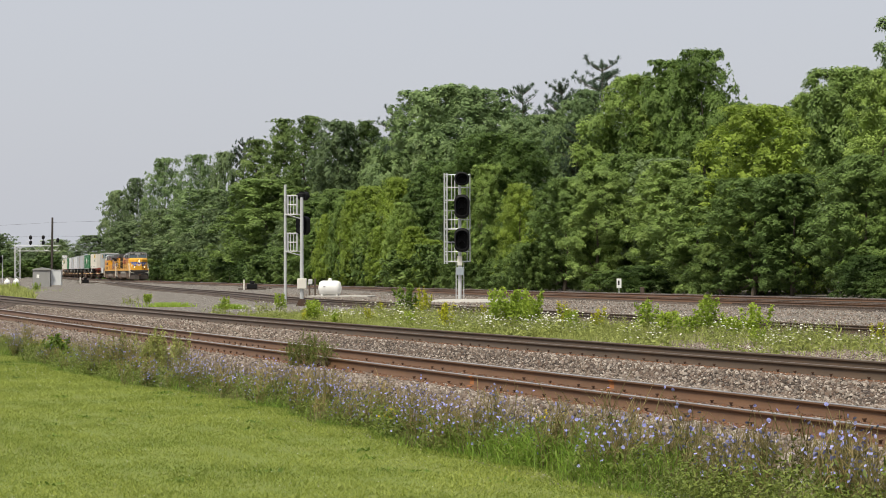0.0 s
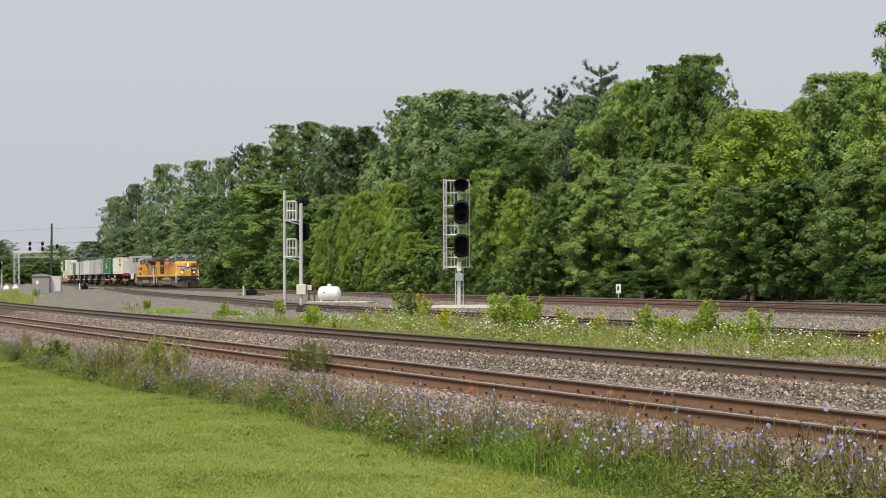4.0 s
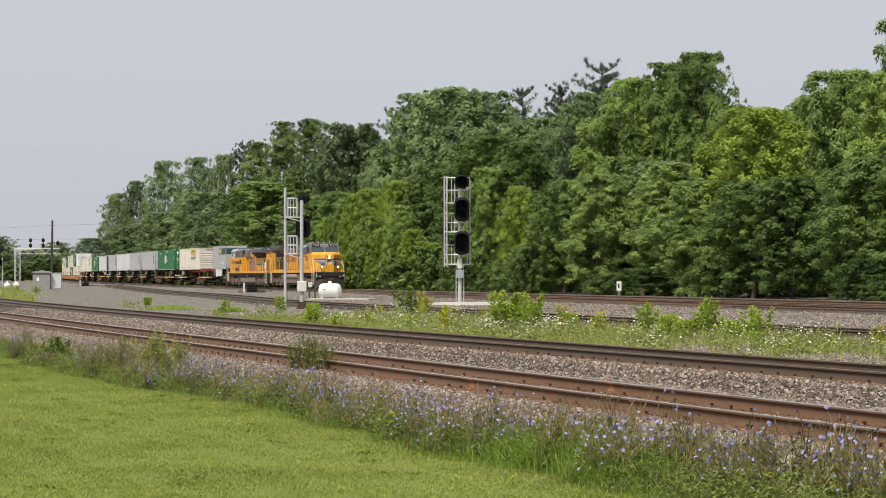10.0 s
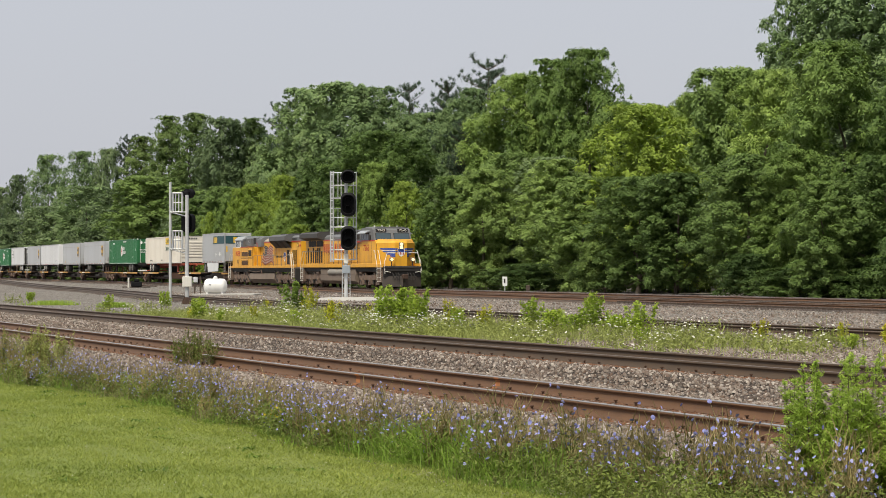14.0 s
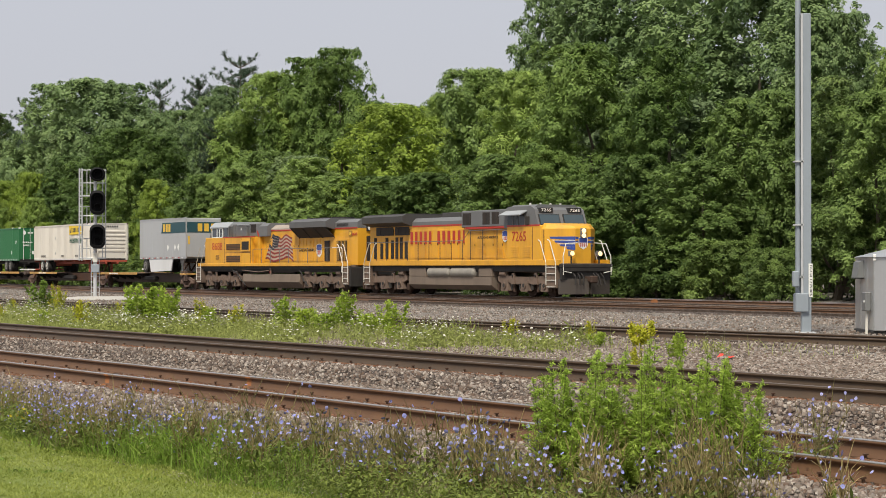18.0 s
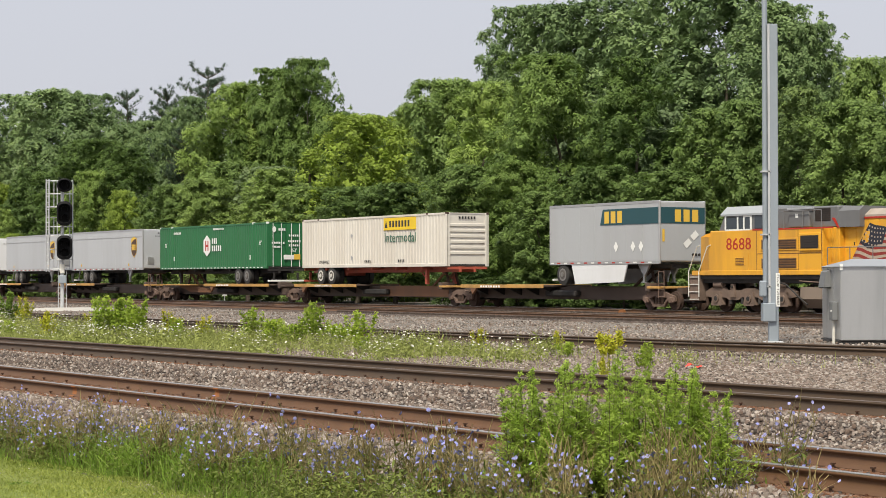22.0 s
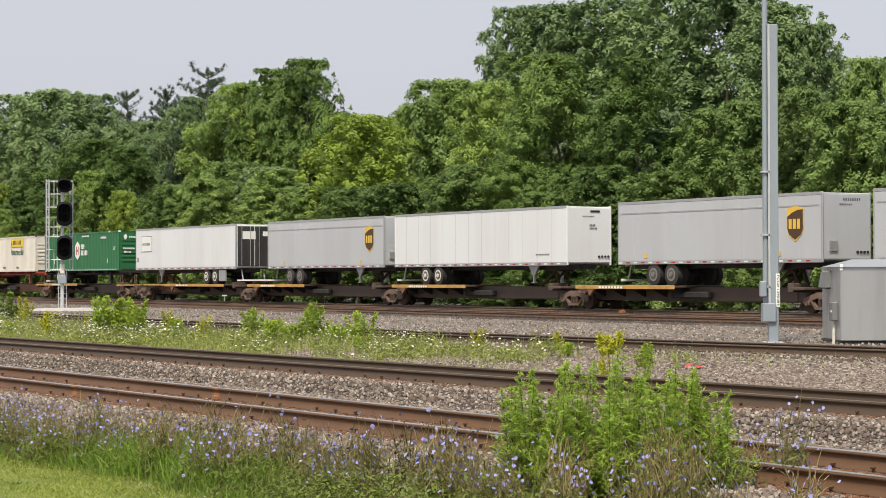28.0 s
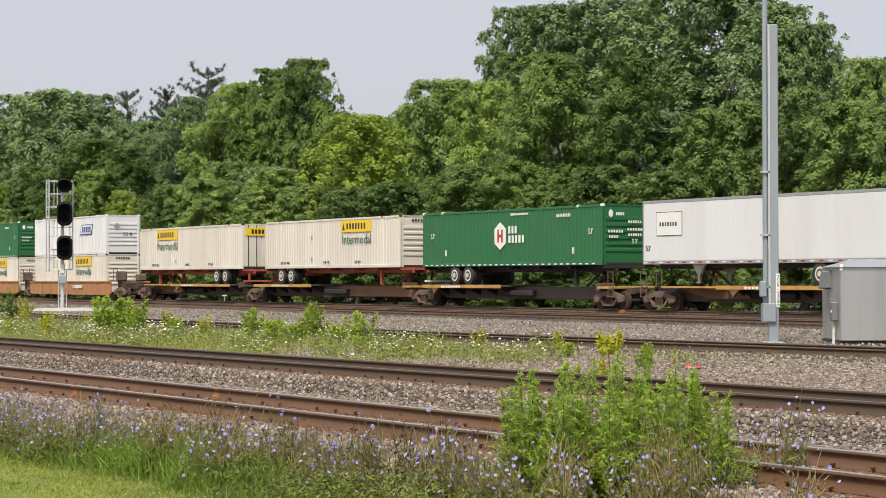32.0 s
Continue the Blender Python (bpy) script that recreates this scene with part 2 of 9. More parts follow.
def mesh_np(name, V, F, mats=(), smooth=False):
    V, F = np.asarray(V, np.float32).reshape(-1, 3), np.asarray(F, np.int32)
    me = bpy.data.meshes.new(name)
    k = F.shape[1]
    me.vertices.add(len(V))
    me.vertices.foreach_set("co", V.ravel())
    me.loops.add(F.size)
    me.loops.foreach_set("vertex_index", F.ravel())
    me.polygons.add(len(F))
    me.polygons.foreach_set("loop_start", np.arange(0, F.size, k, dtype=np.int32))
    if smooth:
        me.polygons.foreach_set("use_smooth", np.ones(len(F), bool))
    for m in mats:
        me.materials.append(m)
    me.update(calc_edges=True)
    return me


def child(name, me, parent, label=""):
    ob = new(name, me)
    ob.parent = parent
    if label:
        tagged(ob, label)
    return ob


class Geo:
    """Collects shaped pieces into one mesh."""

    def __init__(self):
        self.v, self.f = [], []

    def add(self, V, F):
        n = len(self.v)
        self.v += [tuple(p) for p in V]
        self.f += [tuple(i + n for i in f) for f in F]
        return self

    def box(self, x0, x1, y0, y1, z0, z1, bevel=0.0):
        b = min(bevel, 0.45 * min(x1 - x0, y1 - y0, z1 - z0))
        if b <= 0:
            V = [(x, y, z) for x in (x0, x1) for y in (y0, y1) for z in (z0, z1)]
            return self.add(V, [(0, 1, 3, 2), (4, 6, 7, 5), (0, 4, 5, 1), (2, 3, 7, 6), (0, 2, 6, 4), (1, 5, 7, 3)])
        bm = bmesh.new()
        bmesh.ops.create_cube(bm, size=1)
        for q in bm.verts:
            q.co = ((x0 + x1) / 2 + q.co.x * (x1 - x0), (y0 + y1) / 2 + q.co.y * (y1 - y0), (z0 + z1) / 2 + q.co.z * (z1 - z0))
        bmesh.ops.bevel(bm, geom=bm.edges[:], offset=b, segments=1, affect="EDGES")
        bm.verts.index_update()
        self.add([q.co[:] for q in bm.verts], [[q.index for q in f.verts] for f in bm.faces])
        bm.free()
        return self

    def cyl(self, a, b, r0, r1=None, n=10, caps=True):
        r1 = r0 if r1 is None else r1
        a, b = Vector(a), Vector(b)
        w = (b - a).normalized()
        u = w.orthogonal().normalized()
        s = w.cross(u)
        V, F = [], []
        for p, r in ((a, r0), (b, r1)):
            V += [tuple(p + r * (math.cos(t) * u + math.sin(t) * s)) for t in (2 * math.pi * i / n for i in range(n))]
        F = [(i, (i + 1) % n, n + (i + 1) % n, n + i) for i in range(n)]
        if caps:
            F += [tuple(range(n - 1, -1, -1)), tuple(range(n, 2 * n))]
        return self.add(V, F)

    def tube(self, pts, r, n=6):
        for a, b in zip(pts, pts[1:]):
            self.cyl(a, b, r, r, n)
        return self

    def prism(self, prof, axis, a, b):
        """Extrude a closed outline (list of 2D points) along an axis."""
        n = len(prof)
        place = {"x": lambda p, q: (q, p[0], p[1]), "y": lambda p, q: (p[0], q, p[1]), "z": lambda p, q: (p[0], p[1], q)}[axis]
        V = [place(p, a) for p in prof] + [place(p, b) for p in prof]
        F = [(i, (i + 1) % n, n + (i + 1) % n, n + i) for i in range(n)] + [tuple(range(n - 1, -1, -1)), tuple(range(n, 2 * n))]
        return self.add(V, F)

    def ball(self, c, r, n=10, m=6, squash=(1, 1, 1)):
        V = [(c[0] + r * squash[0] * math.sin(math.pi * j / m) * math.cos(2 * math.pi * i / n), c[1] + r * squash[1] * math.sin(math.pi * j / m) * math.sin(2 * math.pi * i / n), c[2] + r * squash[2] * math.cos(math.pi * j / m)) for j in range(m + 1) for i in range(n)]
        F = [(j * n + i, (j + 1) * n + i, (j + 1) * n + (i + 1) % n, j * n + (i + 1) % n) for j in range(m) for i in range(n)]
        return self.add(V, F)

    def obj(self, name, mat, parent=None, label="", smooth=False):
        me = bpy.data.meshes.new(name)
        me.from_pydata(self.v, [], self.f)
        bm = bmesh.new()
        bm.from_mesh(me)
        bmesh.ops.recalc_face_normals(bm, faces=bm.faces[:])
        bm.to_mesh(me)
        bm.free()
        me.materials.append(M[mat] if isinstance(mat, str) else mat)
        if smooth:
            me.shade_smooth()
            try:
                me.set_sharp_from_angle(angle=radians(40))
            except AttributeError:
                pass
        ob = new(name, me)
        ob.parent = parent
        if label:
            tagged(ob, label)
        return ob


def empty(name, label, category, group="", kind="", m=None):
    e = new(name)
    e.empty_display_size = 0.3
    if m is not None:
        e.matrix_world = m
    return tagged(e, label, category, group, kind)


# ---------------------------------------------------------------- plan of the tracks
def smooth_line(pts, window=24.0):
    ys = np.arange(pts[0][0], pts[-1][0], 0.5)
    xs = np.interp(ys, [p[0] for p in pts], [p[1] for p in pts])
    n = int(window)
    k = np.ones(2 * n + 1) / (2 * n + 1)
    pad = np.concatenate([xs[0] - (xs[1] - xs[0]) * np.arange(n, 0, -1), xs, xs[-1] + (xs[-1] - xs[-2]) * np.arange(1, n + 1)])
    return ys, np.convolve(pad, k, "valid")


def main_x(y):
    u = np.minimum(y, 450.0) - 110.0
    return -1.0 - 0.592 * u + 0.00024 * u * u - 0.9 * np.exp(-((y - 148.0) / 30.0) ** 2) + np.where(y > 450, (y - 450) * -0.4288, 0)


def line_of(fn, y0, y1):
    ys = np.arange(y0, y1, 0.5)
    return ys, fn(ys)


NEAR_X = lambda y: 0.000299 * y * y - 0.6516 * y + 15.05
SECOND_X = lambda y: 0.000576 * y * y - 0.698 * y + 22.91
T_MAIN = line_of(main_x, 30, 760)
T_NEAR = line_of(NEAR_X, 2, 170)
T_SECOND = line_of(SECOND_X, 2, 190)
T_THIRD = smooth_line([(14, 33.5), (44, 9.6), (55, 0.6), (65, -5), (80, -13), (95, -21), (112, -31), (140, -42.3), (178, -60.4), (230, -82.5), (296, -110)])
_ys = np.arange(40, 183, 0.5)
_off = np.interp(_ys, [40, 72, 90, 100, 129, 150, 170, 182], [7, 7.3, 7.6, 7.2, 4.9, 3.6, 1.4, 0.1])
_off = np.convolve(np.pad(_off, 16, mode="edge"), np.ones(33) / 33, "valid")
T_SIDING = (_ys + _off * -0.5, main_x(_ys) - _off * 0.86)
Z_NEAR, Z_SECOND, Z_THIRD, Z_SIDING, Z_MAIN = -0.15, -0.05, -0.08, -0.04, 0.0


def ground_z(x, y):
    d = (x - NEAR_X(y)) * 0.84
    t = np.clip((d + 3) / 16, 0, 1)
    return -0.47 + 0.17 * t * t * (3 - 2 * t)


def along(line, step):
    """Points, headings (towards growing y) and normals (to the right) at even steps."""
    ys, xs = line
    s = np.concatenate([[0], np.cumsum(np.hypot(np.diff(xs), np.diff(ys)))])
    q = np.arange(0, s[-1], step)
    X, Y = np.interp(q, s, xs), np.interp(q, s, ys)
    dx, dy = np.gradient(X), np.gradient(Y)
    n = np.hypot(dx, dy)
    return X, Y, dx / n, dy / n


def sweep(line, prof, z, off, step=1.0):
    """Sweep a cross outline (across, up) along a line."""
    X, Y, tx, ty = along(line, step)
    nx, ny = ty, -tx
    p = np.array(prof)
    k = len(p)
    V = np.stack([X[:, None] + nx[:, None] * (off + p[:, 0]), Y[:, None] + ny[:, None] * (off + p[:, 0]), np.broadcast_to(z + p[:, 1], (len(X), k))], -1).reshape(-1, 3)
    i, j = np.meshgrid(np.arange(len(X) - 1), np.arange(k), indexing="ij")
    a = i * k + j
    b = i * k + (j + 1) % k
    F = np.stack([a, b, b + k, a + k], -1).reshape(-1, 4)
    return V, F


RAIL_WEB = [(-0.07, -0.172), (0.07, -0.172), (0.07, -0.160), (0.014, -0.138), (0.009, -0.06), (0.012, -0.045), (0.034, -0.036), (0.036, -0.010), (-0.036, -0.010), (-0.034, -0.036), (-0.012, -0.045), (-0.009, -0.06), (-0.014, -0.138), (-0.07, -0.160)]
RAIL_TOP = [(-0.036, -0.010), (0.036, -0.010), (0.030, -0.001), (0.012, 0.002), (-0.012, 0.002), (-0.030, -0.001)]


def ballast_bed(name, line, z, label, wide=1.75, drop=0.38, y_rough=70):
    """Crushed-stone bed with sloping, uneven shoulders."""
    X, Y, tx, ty = along(line, 0.8)
    nx, ny = ty, -tx
    acr = np.array([-wide - 0.75, -wide - 0.35, -wide, -1.25, -1.0, -0.75, -0.45, 0, 0.45, 0.75, 1.0, 1.25, wide, wide + 0.35, wide + 0.75])
    hz = np.array([-drop, -0.27, -0.185, -0.175, -0.185, -0.195, -0.185, -0.18, -0.185, -0.195, -0.185, -0.175, -0.185, -0.27, -drop])
    V = np.stack([X[:, None] + nx[:, None] * acr, Y[:, None] + ny[:, None] * acr, np.broadcast_to(z + hz, (len(X), len(acr)))], -1)
    V = V + RNG.normal(0, 1, V.shape) * np.array([0.03, 0.03, 0.006])
    k = len(acr)
    i, j = np.meshgrid(np.arange(len(X) - 1), np.arange(k - 1), indexing="ij")
    a = i * k + j
    F = np.stack([a, a + k, a + k + 1, a + 1], -1).reshape(-1, 4)
    ob = new(name, mesh_np(name, V.reshape(-1, 3), F, [M["ballast"]], True))
    return tagged(ob, label, "track bed", kind="structure")


def railway_track(name, line, z, label, side, head, tie_from, tie_to, spikes=True, welds=(), proud=0.0):
    """Two rails on plates and wooden ties."""
    tr = empty(name, label, "railway track", kind="structure")
    for off in (-0.7525, 0.7525):
        V, F = sweep(line, RAIL_WEB, z, off)
        r = child("rail", mesh_np("rail", V, F, [M[side]]), tr)
        V, F = sweep(line, RAIL_TOP, z, off)
        child("rail_head", mesh_np("rail_head", V, F, [M[head]]), r, "worn running surface")
    g = Geo().box(-1.3, 1.3, -0.115, 0.115, -0.345, -0.180, 0.012)
    tie0 = g.obj("tie", "tie", tr)
    tie_me = tie0.data
    for wy in welds:
        k = np.abs(line[0] - wy) < 0.8
        V, F = sweep((line[0][k], line[1][k]), [(1.12 * a, 1.02 * b + 0.001) for a, b in RAIL_WEB], z, -0.7525 if wy > 31 else 0.7525, 0.16)
        child("weld_collar", mesh_np("weld_collar", V[:2 * len(RAIL_WEB)], F[:len(RAIL_WEB)], [M["weld"]]), tr, "orange-rusted weld in the rail")
    g = Geo().box(-0.17, 0.17, -0.095, 0.095, -0.186, -0.170, 0.004)
    for sx, sy in ((-0.095, -0.06), (-0.095, 0.06), (0.095, 0.06), (0.095, -0.06)):
        if sx * sy > 0:
            g.box(sx - 0.010, sx + 0.010, sy - 0.010, sy + 0.010, -0.172, -0.136)
            g.box(sx - 0.022, sx + 0.022, sy - 0.017, sy + 0.017, -0.138, -0.122)
    plate0 = g.obj("tie_plate", "rust", tr, "rusted plate with spikes")
    plate_me = plate0.data
    plate_me.materials.append(M["spike"])
    for p in plate_me.polygons:
        p.material_index = int(min(plate_me.vertices[i].co.z for i in p.vertices) > -0.173)
    g = Geo().box(-0.17, 0.17, -0.095, 0.095, -0.186, -0.170, 0.004).box(-0.105, -0.085, 0.04, 0.06, -0.172, -0.150).box(0.085, 0.105, -0.06, -0.04, -0.172, -0.150)
    low0 = g.obj("tie_plate", "rust", tr)
    low_me = low0.data
    bpy.data.objects.remove(low0)
    bpy.data.objects.remove(tie0)
    bpy.data.objects.remove(plate0)
    X, Y, tx, ty = along(line, 0.52)
    n = 0
    rest_v, rest_f = [], []
    base = np.array([v.co[:] for v in tie_me.vertices])
    faces = [tuple(p.vertices) for p in tie_me.polygons]
    for x, y, a, b in zip(X, Y, tx, ty):
        turn = math.degrees(math.atan2(b, a)) - 90 + RNG.normal(0, 0.8)
        if not tie_from <= y <= tie_to:
            continue
        if n < 140:
            o = new("tie", tie_me)
            o.parent, o.matrix_local = tr, pose(x, y, z + proud + RNG.normal(0, 0.006), 0, 0, turn)
            if spikes:
                for off in (-0.7525, 0.7525):
                    o = new("tie_plate", plate_me if RNG.random() < 0.6 else low_me)
                    o.parent, o.matrix_local = tr, pose(x + b * off, y - a * off, z, 0, 0, turn)
            n += 1
        else:
            m = np.array(pose(x, y, z, 0, 0, turn))
            k = len(rest_v) * len(base)
            rest_v.append(base @ m[:3, :3].T + m[:3, 3])
            rest_f += [tuple(i + k for i in f) for f in faces]
    if rest_v:
        me = bpy.data.meshes.new("far_ties")
        me.from_pydata(np.concatenate(rest_v).tolist(), [], rest_f)
        me.materials.append(M["tie"])
        tagged(child("far_ties", me, tr), kind="stuff")
    return tr


# ---------------------------------------------------------------- ground
def build_ground():
    # one sheet to the horizon, finer where the camera sees it closely
    xs = np.concatenate([np.linspace(-2500, -300, 12), np.linspace(-280, -60, 45), np.linspace(-56, 56, 113), np.linspace(60, 280, 30), np.linspace(300, 2500, 12)])
    ys = np.concatenate([np.linspace(-800, -20, 10), np.linspace(-15, 130, 146), np.linspace(135, 400, 60), np.linspace(450, 3500, 16)])
    gx, gy = np.meshgrid(xs, ys)
    gz = ground_z(gx, np.minimum(gy, 300)) + 0.02 * np.sin(gx * 0.7) * np.cos(gy * 0.53)
    V = np.stack([gx, gy, gz], -1).reshape(-1, 3)
    k = len(xs)
    i, j = np.meshgrid(np.arange(len(ys) - 1), np.arange(k - 1), indexing="ij")
    a = i * k + j
    F = np.stack([a, a + 1, a + k + 1, a + k], -1).reshape(-1, 4)
    tagged(new("ground", mesh_np("ground", V, F, [M["gravel"]], True)), "grey gravel yard ground with dusty patches", "ground", kind="structure")


def lawn_edge(y):
    return NEAR_X(y) + np.interp(y, [0, 22, 29, 34.5, 38, 45, 60], [-5.8, -5.72, -5.5, -6.35, -6.3, -6.0, -7.0]) + 0.1 * np.sin(y * 1.7) + 0.07 * np.sin(y * 4.1)


def verge_edge(y):
    """Where the weeds of the verge give way to bare stones."""
    return lawn_edge(y) + np.interp(y, [13, 17, 19, 20.5, 25, 27.5, 45], [2.9, 2.7, 2.1, 1.5, 1.5, 2.7, 2.9])


def lawn_z(x, y):
    return ground_z(x, y) + 0.045 + 0.012 * np.sin(x * 1.3 + y) * np.cos(y * 0.8)


def build_lawn():
    ys = np.arange(-30, 75, 0.5)
    us = np.concatenate([np.linspace(0, 16, 54), np.linspace(17, 70, 20)])
    X = lawn_edge(ys)[:, None] - us
    Y = np.broadcast_to(ys[:, None], X.shape)
    Z = lawn_z(X, Y) - 0.04 * np.exp(-us / 0.2)
    k = len(us)
    V = np.stack([X, Y, Z], -1).reshape(-1, 3)
    i, j = np.meshgrid(np.arange(len(ys) - 1), np.arange(k - 1), indexing="ij")
    a = i * k + j
    F = np.stack([a, a + k, a + k + 1, a + 1], -1).reshape(-1, 4)
    tagged(new("lawn", mesh_np("lawn", V, F, [M["lawn"]], True)), "mown green lawn beside the tracks", "lawn", kind="structure")


def blades(P, h, w, lean, rng):
    """Grass blades as tapering bent strips at the points P."""
    n = len(P)
    az = rng.uniform(0, 2 * np.pi, n)
    fx, fy = np.cos(az), np.sin(az)
    ln = np.abs(rng.normal(0, lean, n)) * h
    la = rng.uniform(0, 2 * np.pi, n)
    wv = np.stack([fx * w, fy * w, np.zeros(n)], -1)
    mid = P + np.stack([np.cos(la) * ln * 0.35, np.sin(la) * ln * 0.35, h * 0.6], -1)
    tip = P + np.stack([np.cos(la) * ln, np.sin(la) * ln, h], -1)
    V = np.stack([P - wv, P + wv, mid + wv * 0.7, mid - wv * 0.7, tip + wv * 0.12, tip - wv * 0.12], 1).reshape(-1, 3)
    o = np.arange(n)[:, None] * 6
    F = np.concatenate([o + np.array([[0, 1, 2, 3]]), o + np.array([[3, 2, 4, 5]])])
    return V, F


def short_blades(P, h, w, lean, rng):
    """Mown grass: one narrow pointed leaf at each of the points P."""
    n = len(P)
    az, la = rng.uniform(0, 2 * np.pi, n), rng.uniform(0, 2 * np.pi, n)
    wv = np.stack([np.cos(az) * w, np.sin(az) * w, np.zeros(n)], -1)
    ln = np.abs(rng.normal(0, lean, n)) * h
    tip = P + np.stack([np.cos(la) * ln, np.sin(la) * ln, h], -1)
    return np.stack([P - wv, P + wv, tip], 1).reshape(-1, 3), np.arange(3 * n).reshape(-1, 3)


# ---------------------------------------------------------------- trees
def leaf_cards(P, N, size, aspect, rng, droop=0.0, single=False, along=None):
    """Small kite-shaped leaves at the points P, facing about N."""
    n = len(P)
    N = N + rng.normal(0, 0.42, (n, 3))
    N /= np.linalg.norm(N, axis=1)[:, None] + 1e-9
    A = rng.normal(0, 1, (n, 3))
    A[:, 2] -= droop
    if along is not None:
        A += along
    A -= (A * N).sum(1)[:, None] * N
    A /= np.linalg.norm(A, axis=1)[:, None] + 1e-9
    B = np.cross(N, A)
    s = (size * rng.uniform(0.6, 1.3, n))[:, None]
    if single:
        V = np.stack([P - A * s * 0.5 - B * s * aspect * 0.5, P - A * s * 0.5 + B * s * aspect * 0.5, P + A * s * 0.6 - N * s * 0.1], 1).reshape(-1, 3)
        return V, np.arange(3 * n).reshape(-1, 3)
    V = np.stack([P - A * s * 0.5, P + B * s * aspect * 0.5 - N * s * 0.06, P + A * s * 0.5 - N * s * 0.12, P - B * s * aspect * 0.5 - N * s * 0.06], 1).reshape(-1, 3)
    F = np.arange(4 * n).reshape(-1, 4)
    return V, F


def tree_model(name, mat, seed, h, spread, base, lobes, per, leaves, leaf, aspect, shape, label, droop=0.3, limbs=7, lobe=0.26, flat=1.0):
    """A tapered trunk with limbs, and a crown of lobes, each built of clumps of small leaves."""
    rng = np.random.default_rng(seed)
    t = empty(name, label, "tree")
    g = Geo()
    sway = rng.normal(0, 0.02 * h, (5, 2))
    sway[0] = 0
    top = 0.8 * h
    pts = [(sway[i][0], sway[i][1], top * i / 4 - (0.3 if i == 0 else 0)) for i in range(5)]
    r0 = 0.018 * h
    for i in range(4):
        g.cyl(pts[i], pts[i + 1], r0 * (1 - i / 4.6), r0 * (1 - (i + 1) / 4.6), 8, False)
    LC, LR = [], []
    for k in range(lobes):
        u = (k + rng.uniform(0.1, 0.9)) / lobes
        z = base * h + (1 - base) * h * u
        r = spread * lobe * rng.uniform(0.65, 1.25) * (0.7 + 0.4 * shape(u))
        rr = max(0.0, shape(u) * spread / 2 - r * 0.6)
        a = k * 2.4 + rng.uniform(-0.6, 0.6)
        q = rr * math.sqrt(rng.uniform(0.45, 1))
        LC.append((q * math.cos(a), q * math.sin(a), min(max(z, r * 0.5), h - r * 0.8)))
        LR.append(r)
    LC, LR = np.array(LC), np.array(LR)
    for i in range(min(limbs, lobes)):
        z0 = max(0.12 * h, LC[i][2] - 0.22 * h)
        mid = tuple(LC[i] * [0.6, 0.6, 1] + [0, 0, -0.05 * h])
        g.cyl((0, 0, z0), mid, r0 * 0.4, r0 * 0.2, 6, False)
        g.cyl(mid, tuple(LC[i]), r0 * 0.2, r0 * 0.06, 5, False)
    g.obj("trunk", "bark", t, "grey-brown bark", True)
    # each lobe carries sprays of leaves that fan out from their twig ends
    own = np.repeat(np.arange(lobes), per)
    D = rng.normal(0, 1, (len(own), 3))
    D[:, 2] += 0.85
    D /= np.linalg.norm(D, axis=1)[:, None]
    reach = rng.uniform(0.66, 1.0, len(own)) + rng.uniform(0.2, 0.55, len(own)) * (rng.random(len(own)) < 0.2)
    C = LC[own] + D * (LR[own] * reach)[:, None] * [1, 1, 1.3 * flat]
    Rad = LR[own] * rng.uniform(0.17, 0.38, len(own)) * np.where(reach > 1.0, 0.75, 1.0)
    C[:, 2] = np.minimum(C[:, 2], h - 0.4 * Rad)
    w = Rad ** 2 / (Rad ** 2).sum()
    who = rng.choice(len(C), leaves, p=w)
    E = rng.normal(0, 1, (leaves, 3)) + D[who] * 0.9
    E[:, 2] += 0.25
    E /= np.linalg.norm(E, axis=1)[:, None]
    P = C[who] + E * (Rad[who] * rng.uniform(0.25, 1.25, leaves) ** 0.8)[:, None] * [1, 1, 0.85 * flat]
    P[:, 2] -= droop * 0.45 * np.linalg.norm(P[:, :2] - C[who][:, :2], axis=1)
    V, F = leaf_cards(P, E * 0.7 + D[who] * 0.5 + [0, 0, 0.75], leaf, aspect, rng, droop, True, E * 1.3)
    # shaded leaves and twigs within
    n = leaves // 12
    who = rng.choice(lobes, n, p=LR ** 2 / (LR ** 2).sum())
    Q = rng.normal(0, 1, (n, 3))
    Q *= (rng.uniform(0.15, 0.62, n) / np.linalg.norm(Q, axis=1))[:, None]
    V2, F2 = leaf_cards(LC[who] + Q * LR[who][:, None], Q, leaf * 1.4, min(0.7, 1.6 * aspect), rng, droop, True)
    child("crown", mesh_np("crown", np.concatenate([V, V2]), np.concatenate([F, F2 + len(V)]), [M[mat]]), t)
    return t


